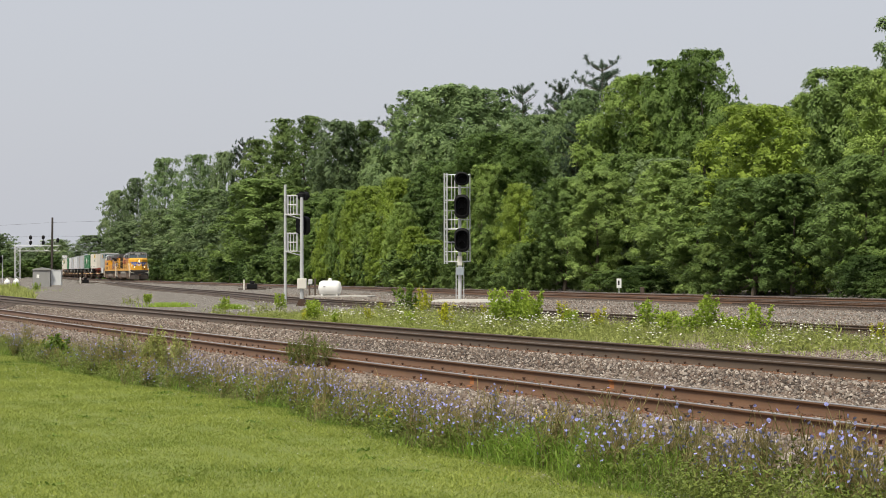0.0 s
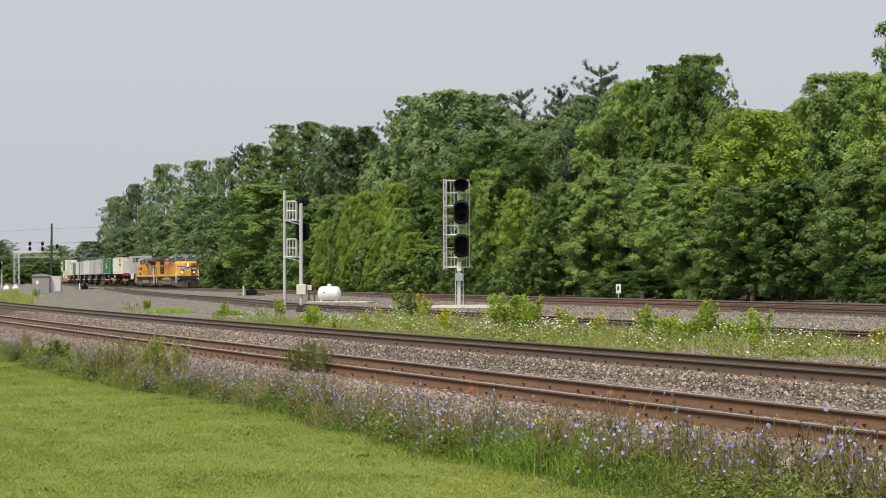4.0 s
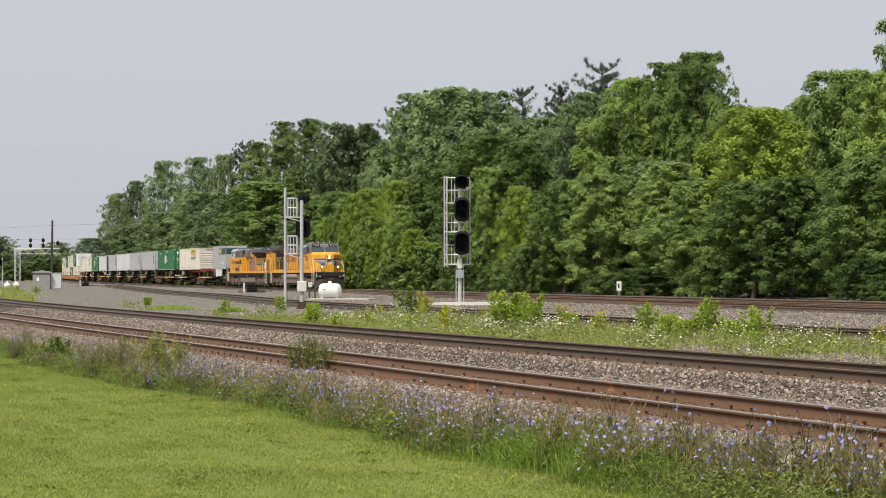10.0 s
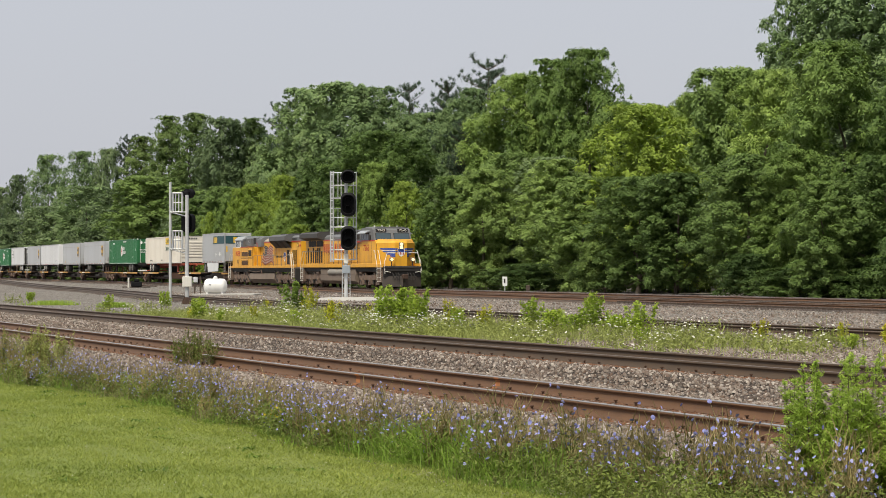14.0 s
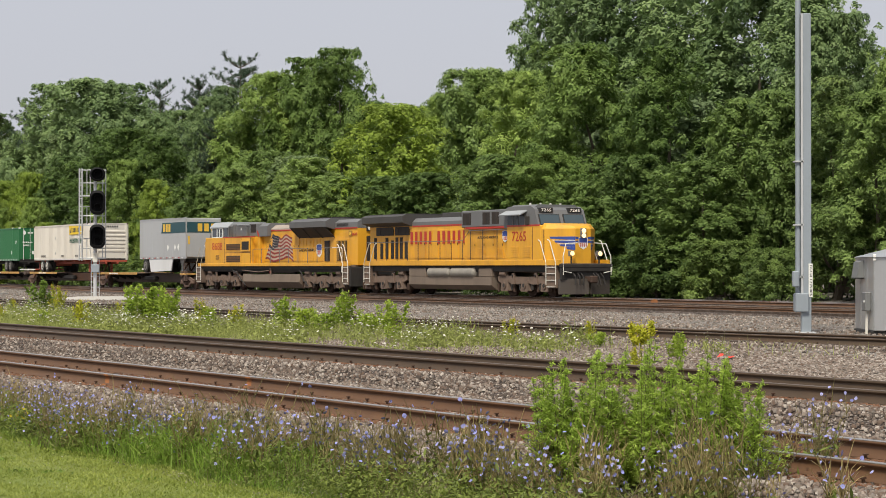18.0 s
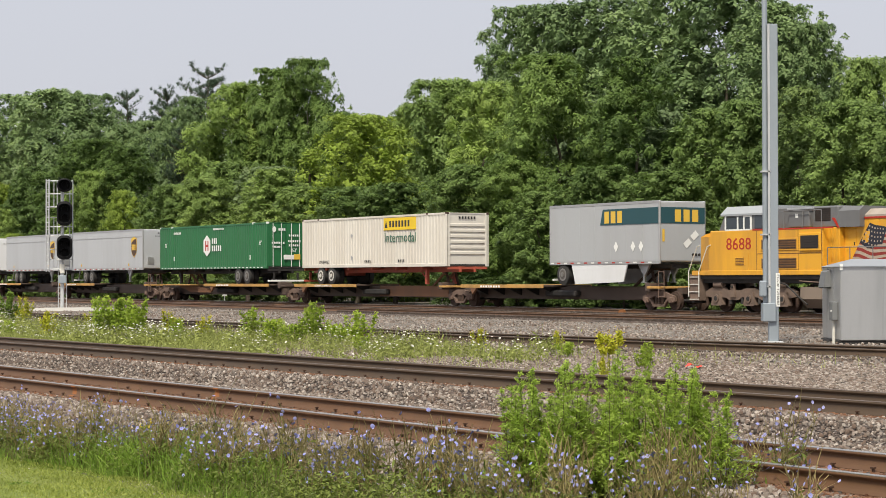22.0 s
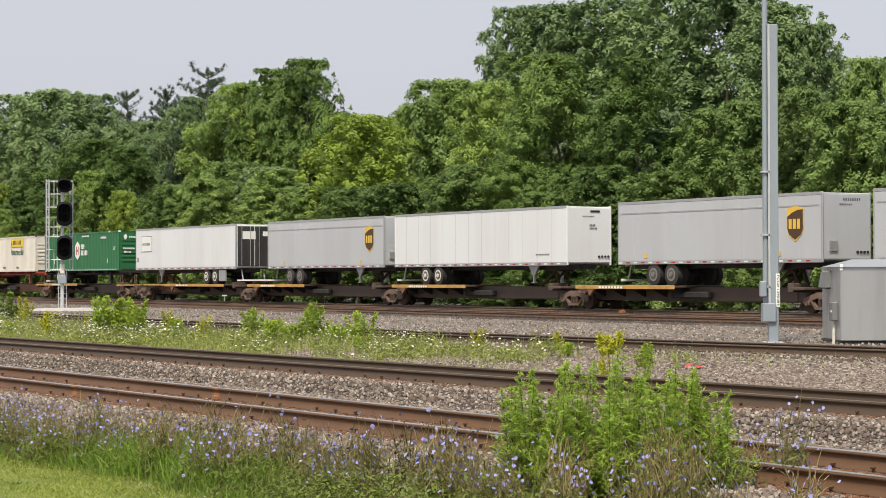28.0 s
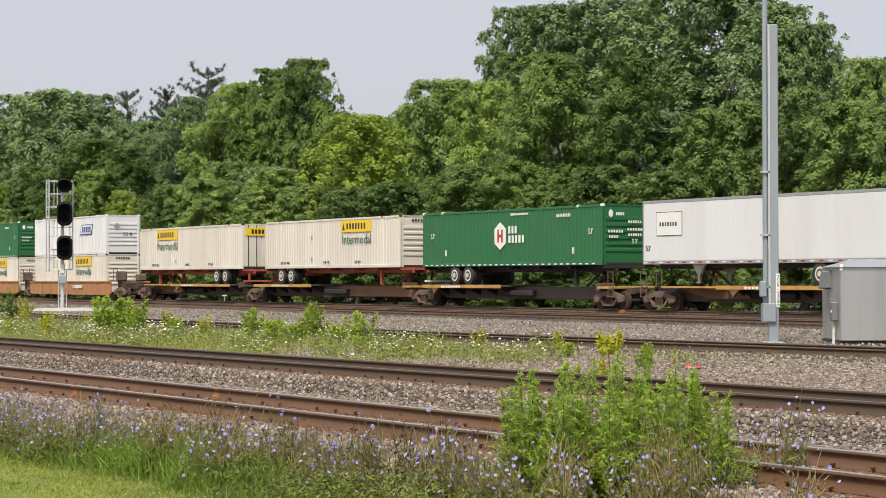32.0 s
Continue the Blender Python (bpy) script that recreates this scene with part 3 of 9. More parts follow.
def pine_model(name, mat, seed, h, spread, base, whorls, leaves, leaf, aspect, label):
    """A bare tapered trunk with whorls of upswept branches, each bearing tufts of needles."""
    rng = np.random.default_rng(seed)
    t = empty(name, label, "tree")
    g = Geo()
    r0 = 0.016 * h
    lean = rng.normal(0, 0.012 * h, 2)
    g.cyl((0, 0, -0.3), (lean[0], lean[1], 0.6 * h), r0, r0 * 0.5, 8, False)
    g.cyl((lean[0], lean[1], 0.6 * h), (lean[0] * 1.2, lean[1] * 1.2, 0.99 * h), r0 * 0.5, r0 * 0.08, 7, False)
    TC, TD, TR = [], [], []
    for k in range(whorls):
        u = (k + 0.5) / whorls
        z = h * (base + (0.98 - base) * u)
        for j in range(rng.integers(5, 9)):
            a = rng.uniform(0, 6.28)
            ln = spread / 2 * (1.06 - u) ** 0.42 * rng.uniform(0.45, 1.1) + 0.2
            d = np.array([math.cos(a), math.sin(a), rng.uniform(-0.05, 0.25) + 0.45 * u])
            p0 = np.array([lean[0], lean[1], z])
            tip = p0 + d * ln
            mid = p0 + d * ln * 0.55 - [0, 0, 0.06 * ln]
            g.cyl(tuple(p0), tuple(mid), r0 * 0.16, r0 * 0.1, 5, False)
            g.cyl(tuple(mid), tuple(tip), r0 * 0.1, r0 * 0.03, 4, False)
            for q in np.linspace(0.25, 1.0, max(3, int(ln / 0.4))):
                TC.append(p0 + d * ln * q + rng.normal(0, 0.12 * ln * q, 3) * [1, 1, 0.5] + [0, 0, 0.1])
                TD.append(d * 0.6 + rng.normal(0, 0.5, 3) + [0, 0, 0.8])
                TR.append(rng.uniform(0.26, 0.5))
    TC.append(np.array([lean[0] * 1.2, lean[1] * 1.2, h * 0.97]))
    TD.append(np.array([0, 0, 1.0]))
    TR.append(0.5)
    g.obj("trunk", "bark", t, "grey-brown bark", True)
    TC, TD, TR = np.array(TC), np.array(TD), np.array(TR)
    TD /= np.linalg.norm(TD, axis=1)[:, None]
    who = rng.choice(len(TC), leaves, p=TR / TR.sum())
    E = rng.normal(0, 0.75, (leaves, 3)) + TD[who]
    E /= np.linalg.norm(E, axis=1)[:, None]
    P = TC[who] + E * (TR[who] * rng.uniform(0.15, 1.0, leaves))[:, None]
    V, F = leaf_cards(P, rng.normal(0, 1, (leaves, 3)) + [0, 0, 0.5], leaf, aspect, rng, 0.0, True, E * 3.0)
    child("crown", mesh_np("crown", V, F, [M[mat]]), t)
    return t


ROUND = lambda u: max(0.15, math.sin(math.pi * (0.12 + 0.83 * u)) ** 0.7)
TALL = lambda u: max(0.12, (1 - u) ** 0.45 * min(1, 0.55 + 1.6 * u))
MOUND = lambda u: max(0.15, math.sqrt(max(0, 1 - u * u * 0.95)))
TREE_KINDS = {
    "broad": [dict(mat="leaf_broad", h=12, spread=7, base=0.05, lobes=20, per=34, leaves=44000, leaf=0.19, aspect=0.72, shape=ROUND, lobe=0.205)] * 4,
    "walnut": [dict(mat="leaf_walnut", h=15, spread=8, base=0.07, lobes=22, per=36, leaves=52000, leaf=0.215, aspect=0.52, shape=ROUND, droop=0.7, lobe=0.195)] * 4,
    "oak": [dict(mat="leaf_oak", h=22, spread=12, base=0.10, lobes=28, per=30, leaves=40000, leaf=0.31, aspect=0.75, shape=ROUND, lobe=0.19)] * 3,
    "dome": [dict(mat="leaf_dome", h=12, spread=9, base=0.03, lobes=26, per=34, leaves=46000, leaf=0.19, aspect=0.6, shape=MOUND, lobe=0.18)] * 2,
    "upright": [dict(mat="leaf_upright", h=20, spread=8, base=0.08, lobes=28, per=30, leaves=30000, leaf=0.27, aspect=0.5, shape=TALL, lobe=0.2)] * 2,
    "pine": [dict(mat="needle", h=22, spread=9, base=0.2, whorls=17, leaves=36000, leaf=0.34, aspect=0.15)] * 3,
    "shrub": [dict(mat="leaf_shrub_shaded", h=4.5, spread=6, base=0.0, lobes=18, per=22, leaves=20000, leaf=0.16, aspect=0.7, shape=MOUND, limbs=4, lobe=0.19)] * 4,
    "far": [dict(mat="leaf_far_hazy", h=12, spread=8, base=0.03, lobes=34, per=22, leaves=19000, leaf=0.26, aspect=0.75, shape=ROUND, lobe=0.2)] * 3,
    "far_oak": [dict(mat="leaf_oak", h=22, spread=12, base=0.06, lobes=34, per=24, leaves=25000, leaf=0.32, aspect=0.75, shape=ROUND, lobe=0.2)] * 3,
    "far_shrub": [dict(mat="leaf_shrub_shaded", h=4.5, spread=6, base=0.0, lobes=13, per=9, leaves=2800, leaf=0.4, aspect=0.75, shape=MOUND, limbs=3, lobe=0.24)] * 3,
}
TREE_LABEL = {
    "broad": "broad-leaved tree in full green leaf at the wood's edge", "walnut": "tall tree with drooping feathery green leaves", "oak": "big dark green oak standing behind the wood's edge",
    "dome": "yellow-green round-topped tree in the wood's edge", "upright": "slender grey-green tree with an upright crown", "pine": "dark pine standing out above the leafy trees", "shrub": "dense green shrub with vines along the wood's foot",
    "far": "green tree in the wood beside the line", "far_oak": "dark green tree deep in the wood", "far_shrub": "green shrub at the foot of the wood",
}
TREES = [
    [(-202.7, 551.4, 24.5, 9.2, "broad"), (-187.3, 524.9, 26.7, 8.7, "broad"), (-166.6, 487.4, 29.9, 10.8, "oak"), (-145.2, 448.9, 28.4, 10.0, "oak"), (-129.0, 416.1, 26.8, 6.9, "broad"), (-125.4, 417.9, 29.6, 3.9, "pine"), (-104.4, 357.6, 25.6, 7.0, "upright"), (-92.8, 334.2, 27.6, 6.5, "upright"), (-84.5, 319.7, 26.7, 7.1, "upright"), (-74.7, 300.3, 24.2, 6.7, "broad"), (-71.4, 304.7, 24.8, 5.9, "upright"), (-66.5, 299.5, 26.2, 4.2, "pine"), (-57.2, 277.1, 26.6, 8.5, "oak"), (-51.6, 270.6, 26.7, 9.0, "oak"), (-43.4, 250.7, 24.4, 7.7, "oak"), (-39.8, 256.8, 25.4, 3.3, "pine"), (-33.6, 246.7, 24.4, 4.6, "pine"), (-28.7, 241.7, 26.8, 6.6, "pine"), (-29.2, 237.5, 22.8, 6.2, "oak"), (-35.5, 245.0, 20.6, 6.2, "oak")],
    [(-25.2, 196.3, 18.3, 4.9, "oak"), (-19.6, 190.4, 19.9, 7.9, "walnut"), (-15.7, 187.5, 21.1, 6.8, "walnut"), (-12.4, 185.8, 21.7, 6.2, "walnut"), (-9.3, 184.4, 16.6, 3.6, "broad"), (-6.7, 187.9, 16.5, 4.7, "broad"), (-2.2, 171.7, 16.4, 4.8, "walnut"), (0.6, 171.0, 18.2, 6.2, "broad"), (-198.6, 520.6, 11.4, 13.0, "broad"), (-154.8, 430.0, 12.8, 10.7, "broad"), (-125.8, 371.6, 13.5, 9.3, "broad"), (-112.9, 352.2, 16.4, 8.8, "oak"), (-96.0, 316.0, 14.8, 7.9, "broad"), (-80.0, 279.8, 14.7, 8.6, "broad"), (-63.7, 244.2, 10.7, 6.1, "broad"), (-59.2, 237.9, 11.5, 5.3, "broad"), (-51.6, 221.6, 11.1, 5.5, "dome"), (-46.9, 215.1, 11.7, 4.8, "dome")],
    [(-43.5, 215.1, 13.5, 6.0, "broad"), (-35.8, 203.2, 15.6, 8.5, "walnut"), (-29.3, 189.4, 14.0, 6.3, "walnut"), (-23.3, 172.6, 9.6, 4.8, "broad"), (-19.7, 168.1, 9.9, 4.7, "broad"), (-17.8, 173.0, 11.5, 5.3, "broad"), (-13.1, 156.6, 10.1, 5.7, "broad"), (-9.8, 146.9, 8.3, 4.9, "broad"), (-5.7, 147.7, 13.5, 8.2, "dome"), (-5.8, 138.0, 7.9, 5.0, "broad"), (-3.1, 173.3, 16.0, 5.3, "walnut"), (0.2, 155.5, 16.7, 6.0, "broad"), (3.3, 138.3, 15.0, 5.4, "walnut"), (7.1, 127.7, 15.7, 6.0, "walnut"), (11.5, 120.2, 14.7, 5.7, "walnut"), (15.0, 112.4, 11.0, 4.4, "broad"), (16.8, 111.3, 11.3, 3.7, "broad"), (19.0, 107.6, 11.8, 4.5, "upright")],
    [(20.2, 101.7, 10.4, 4.2, "broad"), (21.9, 99.0, 9.9, 3.9, "broad"), (24.1, 99.1, 10.4, 4.4, "broad"), (26.0, 96.0, 10.2, 4.3, "walnut"), (6.1, 170.5, 24.3, 6.2, "oak"), (9.4, 167.7, 24.1, 8.4, "oak"), (13.3, 164.8, 24.2, 9.2, "oak"), (17.3, 157.8, 23.9, 9.6, "oak"), (21.2, 151.1, 23.6, 9.2, "oak"), (24.0, 142.5, 20.8, 7.5, "oak"), (25.4, 139.1, 19.0, 4.2, "oak"), (25.9, 123.4, 14.9, 4.1, "broad"), (30.6, 135.1, 16.4, 4.4, "oak"), (33.8, 129.8, 17.4, 6.1, "oak"), (-3.2, 135.4, 8.0, 4.5, "broad"), (1.6, 127.3, 8.7, 4.6, "broad"), (4.3, 124.6, 8.9, 3.8, "walnut"), (5.5, 114.8, 6.6, 3.5, "broad")],
    [(8.8, 115.0, 8.0, 4.2, "broad"), (12.1, 109.5, 7.4, 4.3, "broad")],
]


def build_trees():
    models = {}
    order = list(TREE_KINDS)
    rng = np.random.default_rng(11)
    used = {}

    def put(x, y, h, w, kind):
        i = used.get(kind, 0)
        used[kind] = i + 1
        specs = TREE_KINDS[kind]
        j = i % len(specs)
        sp = specs[j]
        m = pose(x, y, -0.35, 0, 0, rng.uniform(0, 360)) @ Matrix.Diagonal((w / sp["spread"], w / sp["spread"], h / sp["h"], 1))
        if (kind, j) not in models:
            low = "shrub" if "shrub" in kind else "tree"
            src = (pine_model if kind == "pine" else tree_model)(low, seed=100 + 10 * order.index(kind) + j, label=TREE_LABEL[kind], **sp)
            models[kind, j] = tagged(src, group="wood beside the railway", category=low) or src
            src.matrix_basis = m
        else:
            src = models[kind, j]
            copy_thing(src, Matrix(m) @ Matrix.Diagonal((1 / src.scale[0], 1 / src.scale[1], 1 / src.scale[2], 1)))

    for group in TREES:
        for x, y, h, w, kind in group:
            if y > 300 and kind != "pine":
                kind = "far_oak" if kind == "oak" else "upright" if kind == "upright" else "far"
            wide = 1.35 if y < 240 else 1.75 if y < 400 else 1.1
            put(x, y, h, max(w * wide, h * (0.34 if y < 400 else 0.3)), kind)
    # the low edge of the wood, all along the line
    X, Y, tx, ty = along((T_MAIN[0][:1000], T_MAIN[1][:1000]), 5.2)
    for x, y, a, b in zip(X, Y, tx, ty):
        near = y < 190
        if y < 165 and rng.random() < 0.3:
            continue
        o = rng.uniform(8.4, 10.8)
        put(x + b * o + rng.normal(0, 0.5), y - a * o, rng.uniform(1.6, 3.6) if y < 165 else rng.uniform(2.5, 5.0), rng.uniform(4.2, 6.2), "shrub" if near else "far_shrub")
        if rng.random() < (0.22 if near else 0.75):
            o = rng.uniform(12.5, 14.5)
            put(x + b * o + rng.normal(0, 1.2), y - a * o, rng.uniform(5.5, 9.5), rng.uniform(4.5, 6.5), "broad" if near else "far")
    # deeper wood that closes the gaps
    X, Y, tx, ty = along((T_MAIN[0][:900], T_MAIN[1][:900]), 9.5)
    for x, y, a, b in zip(X, Y, tx, ty):
        for o, h in ((21, 10.5), (33, 11.5), (46, 13)):
            h = 8 if y > 380 else h if o < 30 or y > 330 or y < 120 else 15 if y < 165 else 16.5 if y < 215 else 19
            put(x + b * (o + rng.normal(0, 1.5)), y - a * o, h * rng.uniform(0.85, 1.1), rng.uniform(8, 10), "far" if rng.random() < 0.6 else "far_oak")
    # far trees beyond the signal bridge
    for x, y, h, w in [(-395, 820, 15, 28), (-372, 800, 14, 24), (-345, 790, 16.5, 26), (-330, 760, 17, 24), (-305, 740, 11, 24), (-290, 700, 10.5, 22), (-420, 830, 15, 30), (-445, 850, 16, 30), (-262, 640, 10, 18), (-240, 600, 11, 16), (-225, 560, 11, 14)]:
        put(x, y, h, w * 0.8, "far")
        put(x + 4, y - 10, h * 0.55, w * 0.9, "far_shrub")
        put(x - 7, y - 14, h * 0.4, w * 0.8, "far_shrub")
    # bright bushy growth before the wood, behind the propane tank
    for x, y, h, w, kind in ((-57.8, 226.5, 8.2, 4.2, "dome"), (-55.6, 223.5, 9.6, 3.6, "walnut"), (-52.5, 217.5, 10.4, 4.4, "dome"), (-50.2, 214.5, 8.0, 4.2, "walnut"), (-47.6, 210.0, 6.4, 4.4, "dome"), (-44.6, 205.5, 8.8, 4.2, "walnut"), (-42.6, 201.5, 6.2, 4.2, "dome"), (-39.6, 197.5, 4.8, 4.6, "dome"), (-61.5, 233.0, 6.6, 4.6, "walnut"), (-32.8, 187.0, 11.6, 5.6, "walnut"), (-28.0, 178.5, 9.4, 5.0, "dome")):
        put(x, y, h, w, kind)
    # two pines inside the wood's edge
    for x, y, h, w in ((-24.6, 192.5, 16.0, 6.0), (-27.2, 197.0, 15.0, 5.6)):
        put(x, y, h, w, "pine")


# ---------------------------------------------------------------- the train
def train_at(s, lift=0.0):
    """Place on the main line, s metres along it (0 level with y = 80, growing towards the camera's right)."""
    y = float(np.interp(-s, TRAIN_S, TRAIN_Y))
    return float(main_x(np.array(y))), y


TRAIN_Y = np.arange(20.0, 1400.0, 0.25)
_x = main_x(TRAIN_Y)
TRAIN_S = np.concatenate([[0], np.cumsum(np.hypot(np.diff(_x), np.diff(TRAIN_Y)))])
TRAIN_S = TRAIN_S - np.interp(80.0, TRAIN_Y, TRAIN_S)


def travel(t):
    return 14.207 * (t - 23) + 0.02405 * (t - 23) ** 2


def ride(thing, c, length):
    """Key a vehicle whose middle lies c metres along the train (as it stood at 23 s)."""
    rows = []
    for t in [0, 2, 4, 6, 8, 10, 12, 14, 16, 18, 20, 22, 24, 26, 28, 30, 32]:
        s = c + travel(t)
        a, b = train_at(s + length * 0.36), train_at(s - length * 0.36)
        rows.append((t, pose((a[0] + b[0]) / 2, (a[1] + b[1]) / 2, 0, 0, 0, math.degrees(math.atan2(a[1] - b[1], a[0] - b[0])))))
    walk(thing, rows)


RIDES = []
M.update({
    "yellow": paint("locomotive yellow", (0.73, 0.366, 0.026), 0.45, 0.0, (0.28, 0.14, 0.045), 0.6, 0.9),
    "loco_grey": paint("locomotive grey", (0.15, 0.153, 0.158), 0.5, 0.0, (0.11, 0.10, 0.095), 0.5, 1.0),
    "roof_grey": paint("sooty grey roof", (0.055, 0.052, 0.05), 0.65, 0.0, (0.04, 0.035, 0.03), 0.5, 1.0),
    "red": paint("red paint", (0.42, 0.028, 0.014), 0.45, 0.0, (0.25, 0.04, 0.03), 0.3, 1.5),
    "under": paint("grimy black underframe", (0.022, 0.02, 0.019), 0.75, 0.0, (0.06, 0.05, 0.042), 0.6, 2.0),
    "truck_grey": paint("dusty brown truck", (0.175, 0.122, 0.093), 0.8, 0.0, (0.05, 0.037, 0.03), 0.6, 2.0, None, 0.2),
    "tank_grey": paint("dusty brown fuel tank", (0.20, 0.155, 0.12), 0.7, 0.0, (0.08, 0.058, 0.044), 0.6, 0.8),
    "tank_light": paint("pale dusty reservoir", (0.27, 0.25, 0.22), 0.6, 0.0, (0.13, 0.115, 0.1), 0.5, 1.5),
    "rail_white": paint("pale grab rail", (0.66, 0.64, 0.58), 0.5, 0.0, (0.35, 0.32, 0.28), 0.3, 2.0),
    "grille": paint("dark louvre", (0.03, 0.022, 0.018), 0.7, 0.0, (0.06, 0.04, 0.03), 0.4, 3.0),
    "cream": paint("cream-white container paint", (0.68, 0.64, 0.572), 0.5, 0.0, (0.36, 0.29, 0.22), 0.35, 0.6),
    "deep_green": paint("dark green container paint", (0.022, 0.142, 0.05), 0.45, 0.0, (0.05, 0.12, 0.06), 0.3, 0.6),
    "trailer_white": paint("white trailer sheet", (0.72, 0.727, 0.742), 0.4, 0.0, (0.44, 0.42, 0.39), 0.3, 0.5),
    "trailer_grey": paint("pale grey trailer sheet", (0.50, 0.513, 0.535), 0.4, 0.1, (0.33, 0.33, 0.33), 0.3, 0.5),
    "pup_grey": paint("mid grey trailer sheet", (0.44, 0.452, 0.465), 0.4, 0.1, (0.30, 0.28, 0.27), 0.3, 0.5),
    "silver_rail": paint("aluminium trim rail", (0.48, 0.48, 0.48), 0.4, 0.6, (0.3, 0.29, 0.28), 0.4, 2.0),
    "chassis_red": paint("faded red chassis", (0.42, 0.085, 0.05), 0.6, 0.0, (0.16, 0.07, 0.04), 0.5, 1.5),
    # dirt and the shadow under the trailers are both in this dark brown
    "spine": paint("dirty, shaded brown-grey car sill", (0.095, 0.066, 0.052), 0.75, 0.0, (0.07, 0.05, 0.04), 0.6, 1.0),
    "spine_rust": paint("orange-brown car sill", (0.20, 0.095, 0.048), 0.75, 0.0, (0.12, 0.07, 0.045), 0.6, 1.0),
    "deck": paint("worn yellow-brown deck", (0.50, 0.28, 0.08), 0.75, 0.0, (0.16, 0.10, 0.06), 0.7, 1.5, (1, 1, 1)),
    "well": paint("faded orange well side", (0.43, 0.205, 0.085), 0.6, 0.0, (0.25, 0.13, 0.07), 0.5, 0.8),
    "tyre": paint("tyre rubber", (0.03, 0.029, 0.028), 0.85, 0.0, (0.08, 0.07, 0.06), 0.4, 4.0, None),
    "rim": paint("white wheel rim", (0.62, 0.60, 0.55), 0.5, 0.0, (0.3, 0.22, 0.15), 0.4, 4.0, None),
    # the recessed dish has its shade painted in as a dark tone
    "rim_shade": paint("shaded rim dish", (0.10, 0.09, 0.08), 0.6, 0.0, (0.2, 0.17, 0.13), 0.5, 4.0, None),
    "rim_dull": paint("dull steel rim", (0.22, 0.21, 0.20), 0.5, 0.3, (0.1, 0.09, 0.08), 0.4, 4.0, None),
    "window": paint("dark cab glass", (0.035, 0.045, 0.055), 0.12, 0.0, (0.05, 0.05, 0.05), 0.2, 1.0, None, 0.0, 0.8),
    "windshield": paint("dark windshield glass", (0.045, 0.07, 0.085), 0.1, 0.0, (0.05, 0.06, 0.07), 0.2, 1.0, None, 0.0, 0.9),
    "sign_yellow": paint("yellow sign", (0.80, 0.55, 0.02), 0.5, 0.0, (0.6, 0.4, 0.05), 0.2, 2.0),
    "sign_green": paint("dark green lettering", (0.03, 0.13, 0.08), 0.5, 0.0, (0.05, 0.1, 0.07), 0.2, 2.0),
    "sign_white": paint("white marking", (0.80, 0.80, 0.77), 0.5, 0.0, (0.5, 0.5, 0.48), 0.2, 2.0),
    "sign_black": paint("black marking", (0.02, 0.02, 0.022), 0.5, 0.0, (0.05, 0.05, 0.05), 0.2, 2.0),
    "mark_grey": paint("dark grey marking", (0.09, 0.09, 0.095), 0.5, 0.0, (0.15, 0.15, 0.15), 0.3, 2.0),
    "sign_blue": paint("blue marking", (0.035, 0.07, 0.30), 0.5, 0.0, (0.05, 0.07, 0.2), 0.2, 2.0),
    "sign_teal": paint("dark teal band", (0.018, 0.07, 0.085), 0.5, 0.0, (0.03, 0.07, 0.08), 0.2, 2.0),
    "sign_brown": paint("dark brown shield", (0.075, 0.035, 0.015), 0.5, 0.0, (0.06, 0.03, 0.02), 0.2, 2.0),
    "sign_gold": paint("gold marking", (0.72, 0.46, 0.06), 0.5, 0.0, (0.5, 0.32, 0.05), 0.2, 2.0),
    "flag_red": paint("faded flag red", (0.27, 0.035, 0.028), 0.6, 0.0, (0.10, 0.03, 0.025), 0.7, 2.5, (1, 1, 1)),
    "flag_pale": paint("faded flag white", (0.44, 0.36, 0.29), 0.6, 0.0, (0.24, 0.19, 0.16), 0.7, 2.5, (1, 1, 1)),
    "flag_blue": paint("faded flag blue", (0.018, 0.022, 0.035), 0.6, 0.0, (0.015, 0.015, 0.02), 0.7, 2.5, (1, 1, 1)),
    # sky light on the window awning is put into this pale bluish grey
    "awning_grey": paint("sky-lit pale grey awning", (0.33, 0.35, 0.37), 0.5, 0.0, (0.3, 0.3, 0.3), 0.3, 2.0),
    "plow": paint("worn dusty plow", (0.085, 0.072, 0.062), 0.55, 0.2, (0.09, 0.06, 0.045), 0.6, 2.5, None, 0.2),
    "lamp": glow("lit headlamp", (1.0, 0.68, 0.32), 1.4),
    "lamp_dim": glow("lit ditch lamp", (1.0, 0.64, 0.28), 1.4),
})


M["roof_dust"] = paint("dusty tan-grey roof", (0.36, 0.31, 0.265), 0.8, 0.0, (0.22, 0.17, 0.13), 0.5, 1.2)
M["roof_sooty"] = paint("dark grey radiator housing", (0.105, 0.105, 0.108), 0.6, 0.0, (0.07, 0.062, 0.055), 0.5, 1.0)
M["louvre_yellow"] = paint("brown-stained yellow slat", (0.42, 0.23, 0.03), 0.6, 0.0, (0.16, 0.08, 0.03), 0.6, 3.0)
M["louvre_brown"] = paint("brown louvre", (0.16, 0.075, 0.025), 0.7, 0.0, (0.06, 0.04, 0.03), 0.4, 3.0)


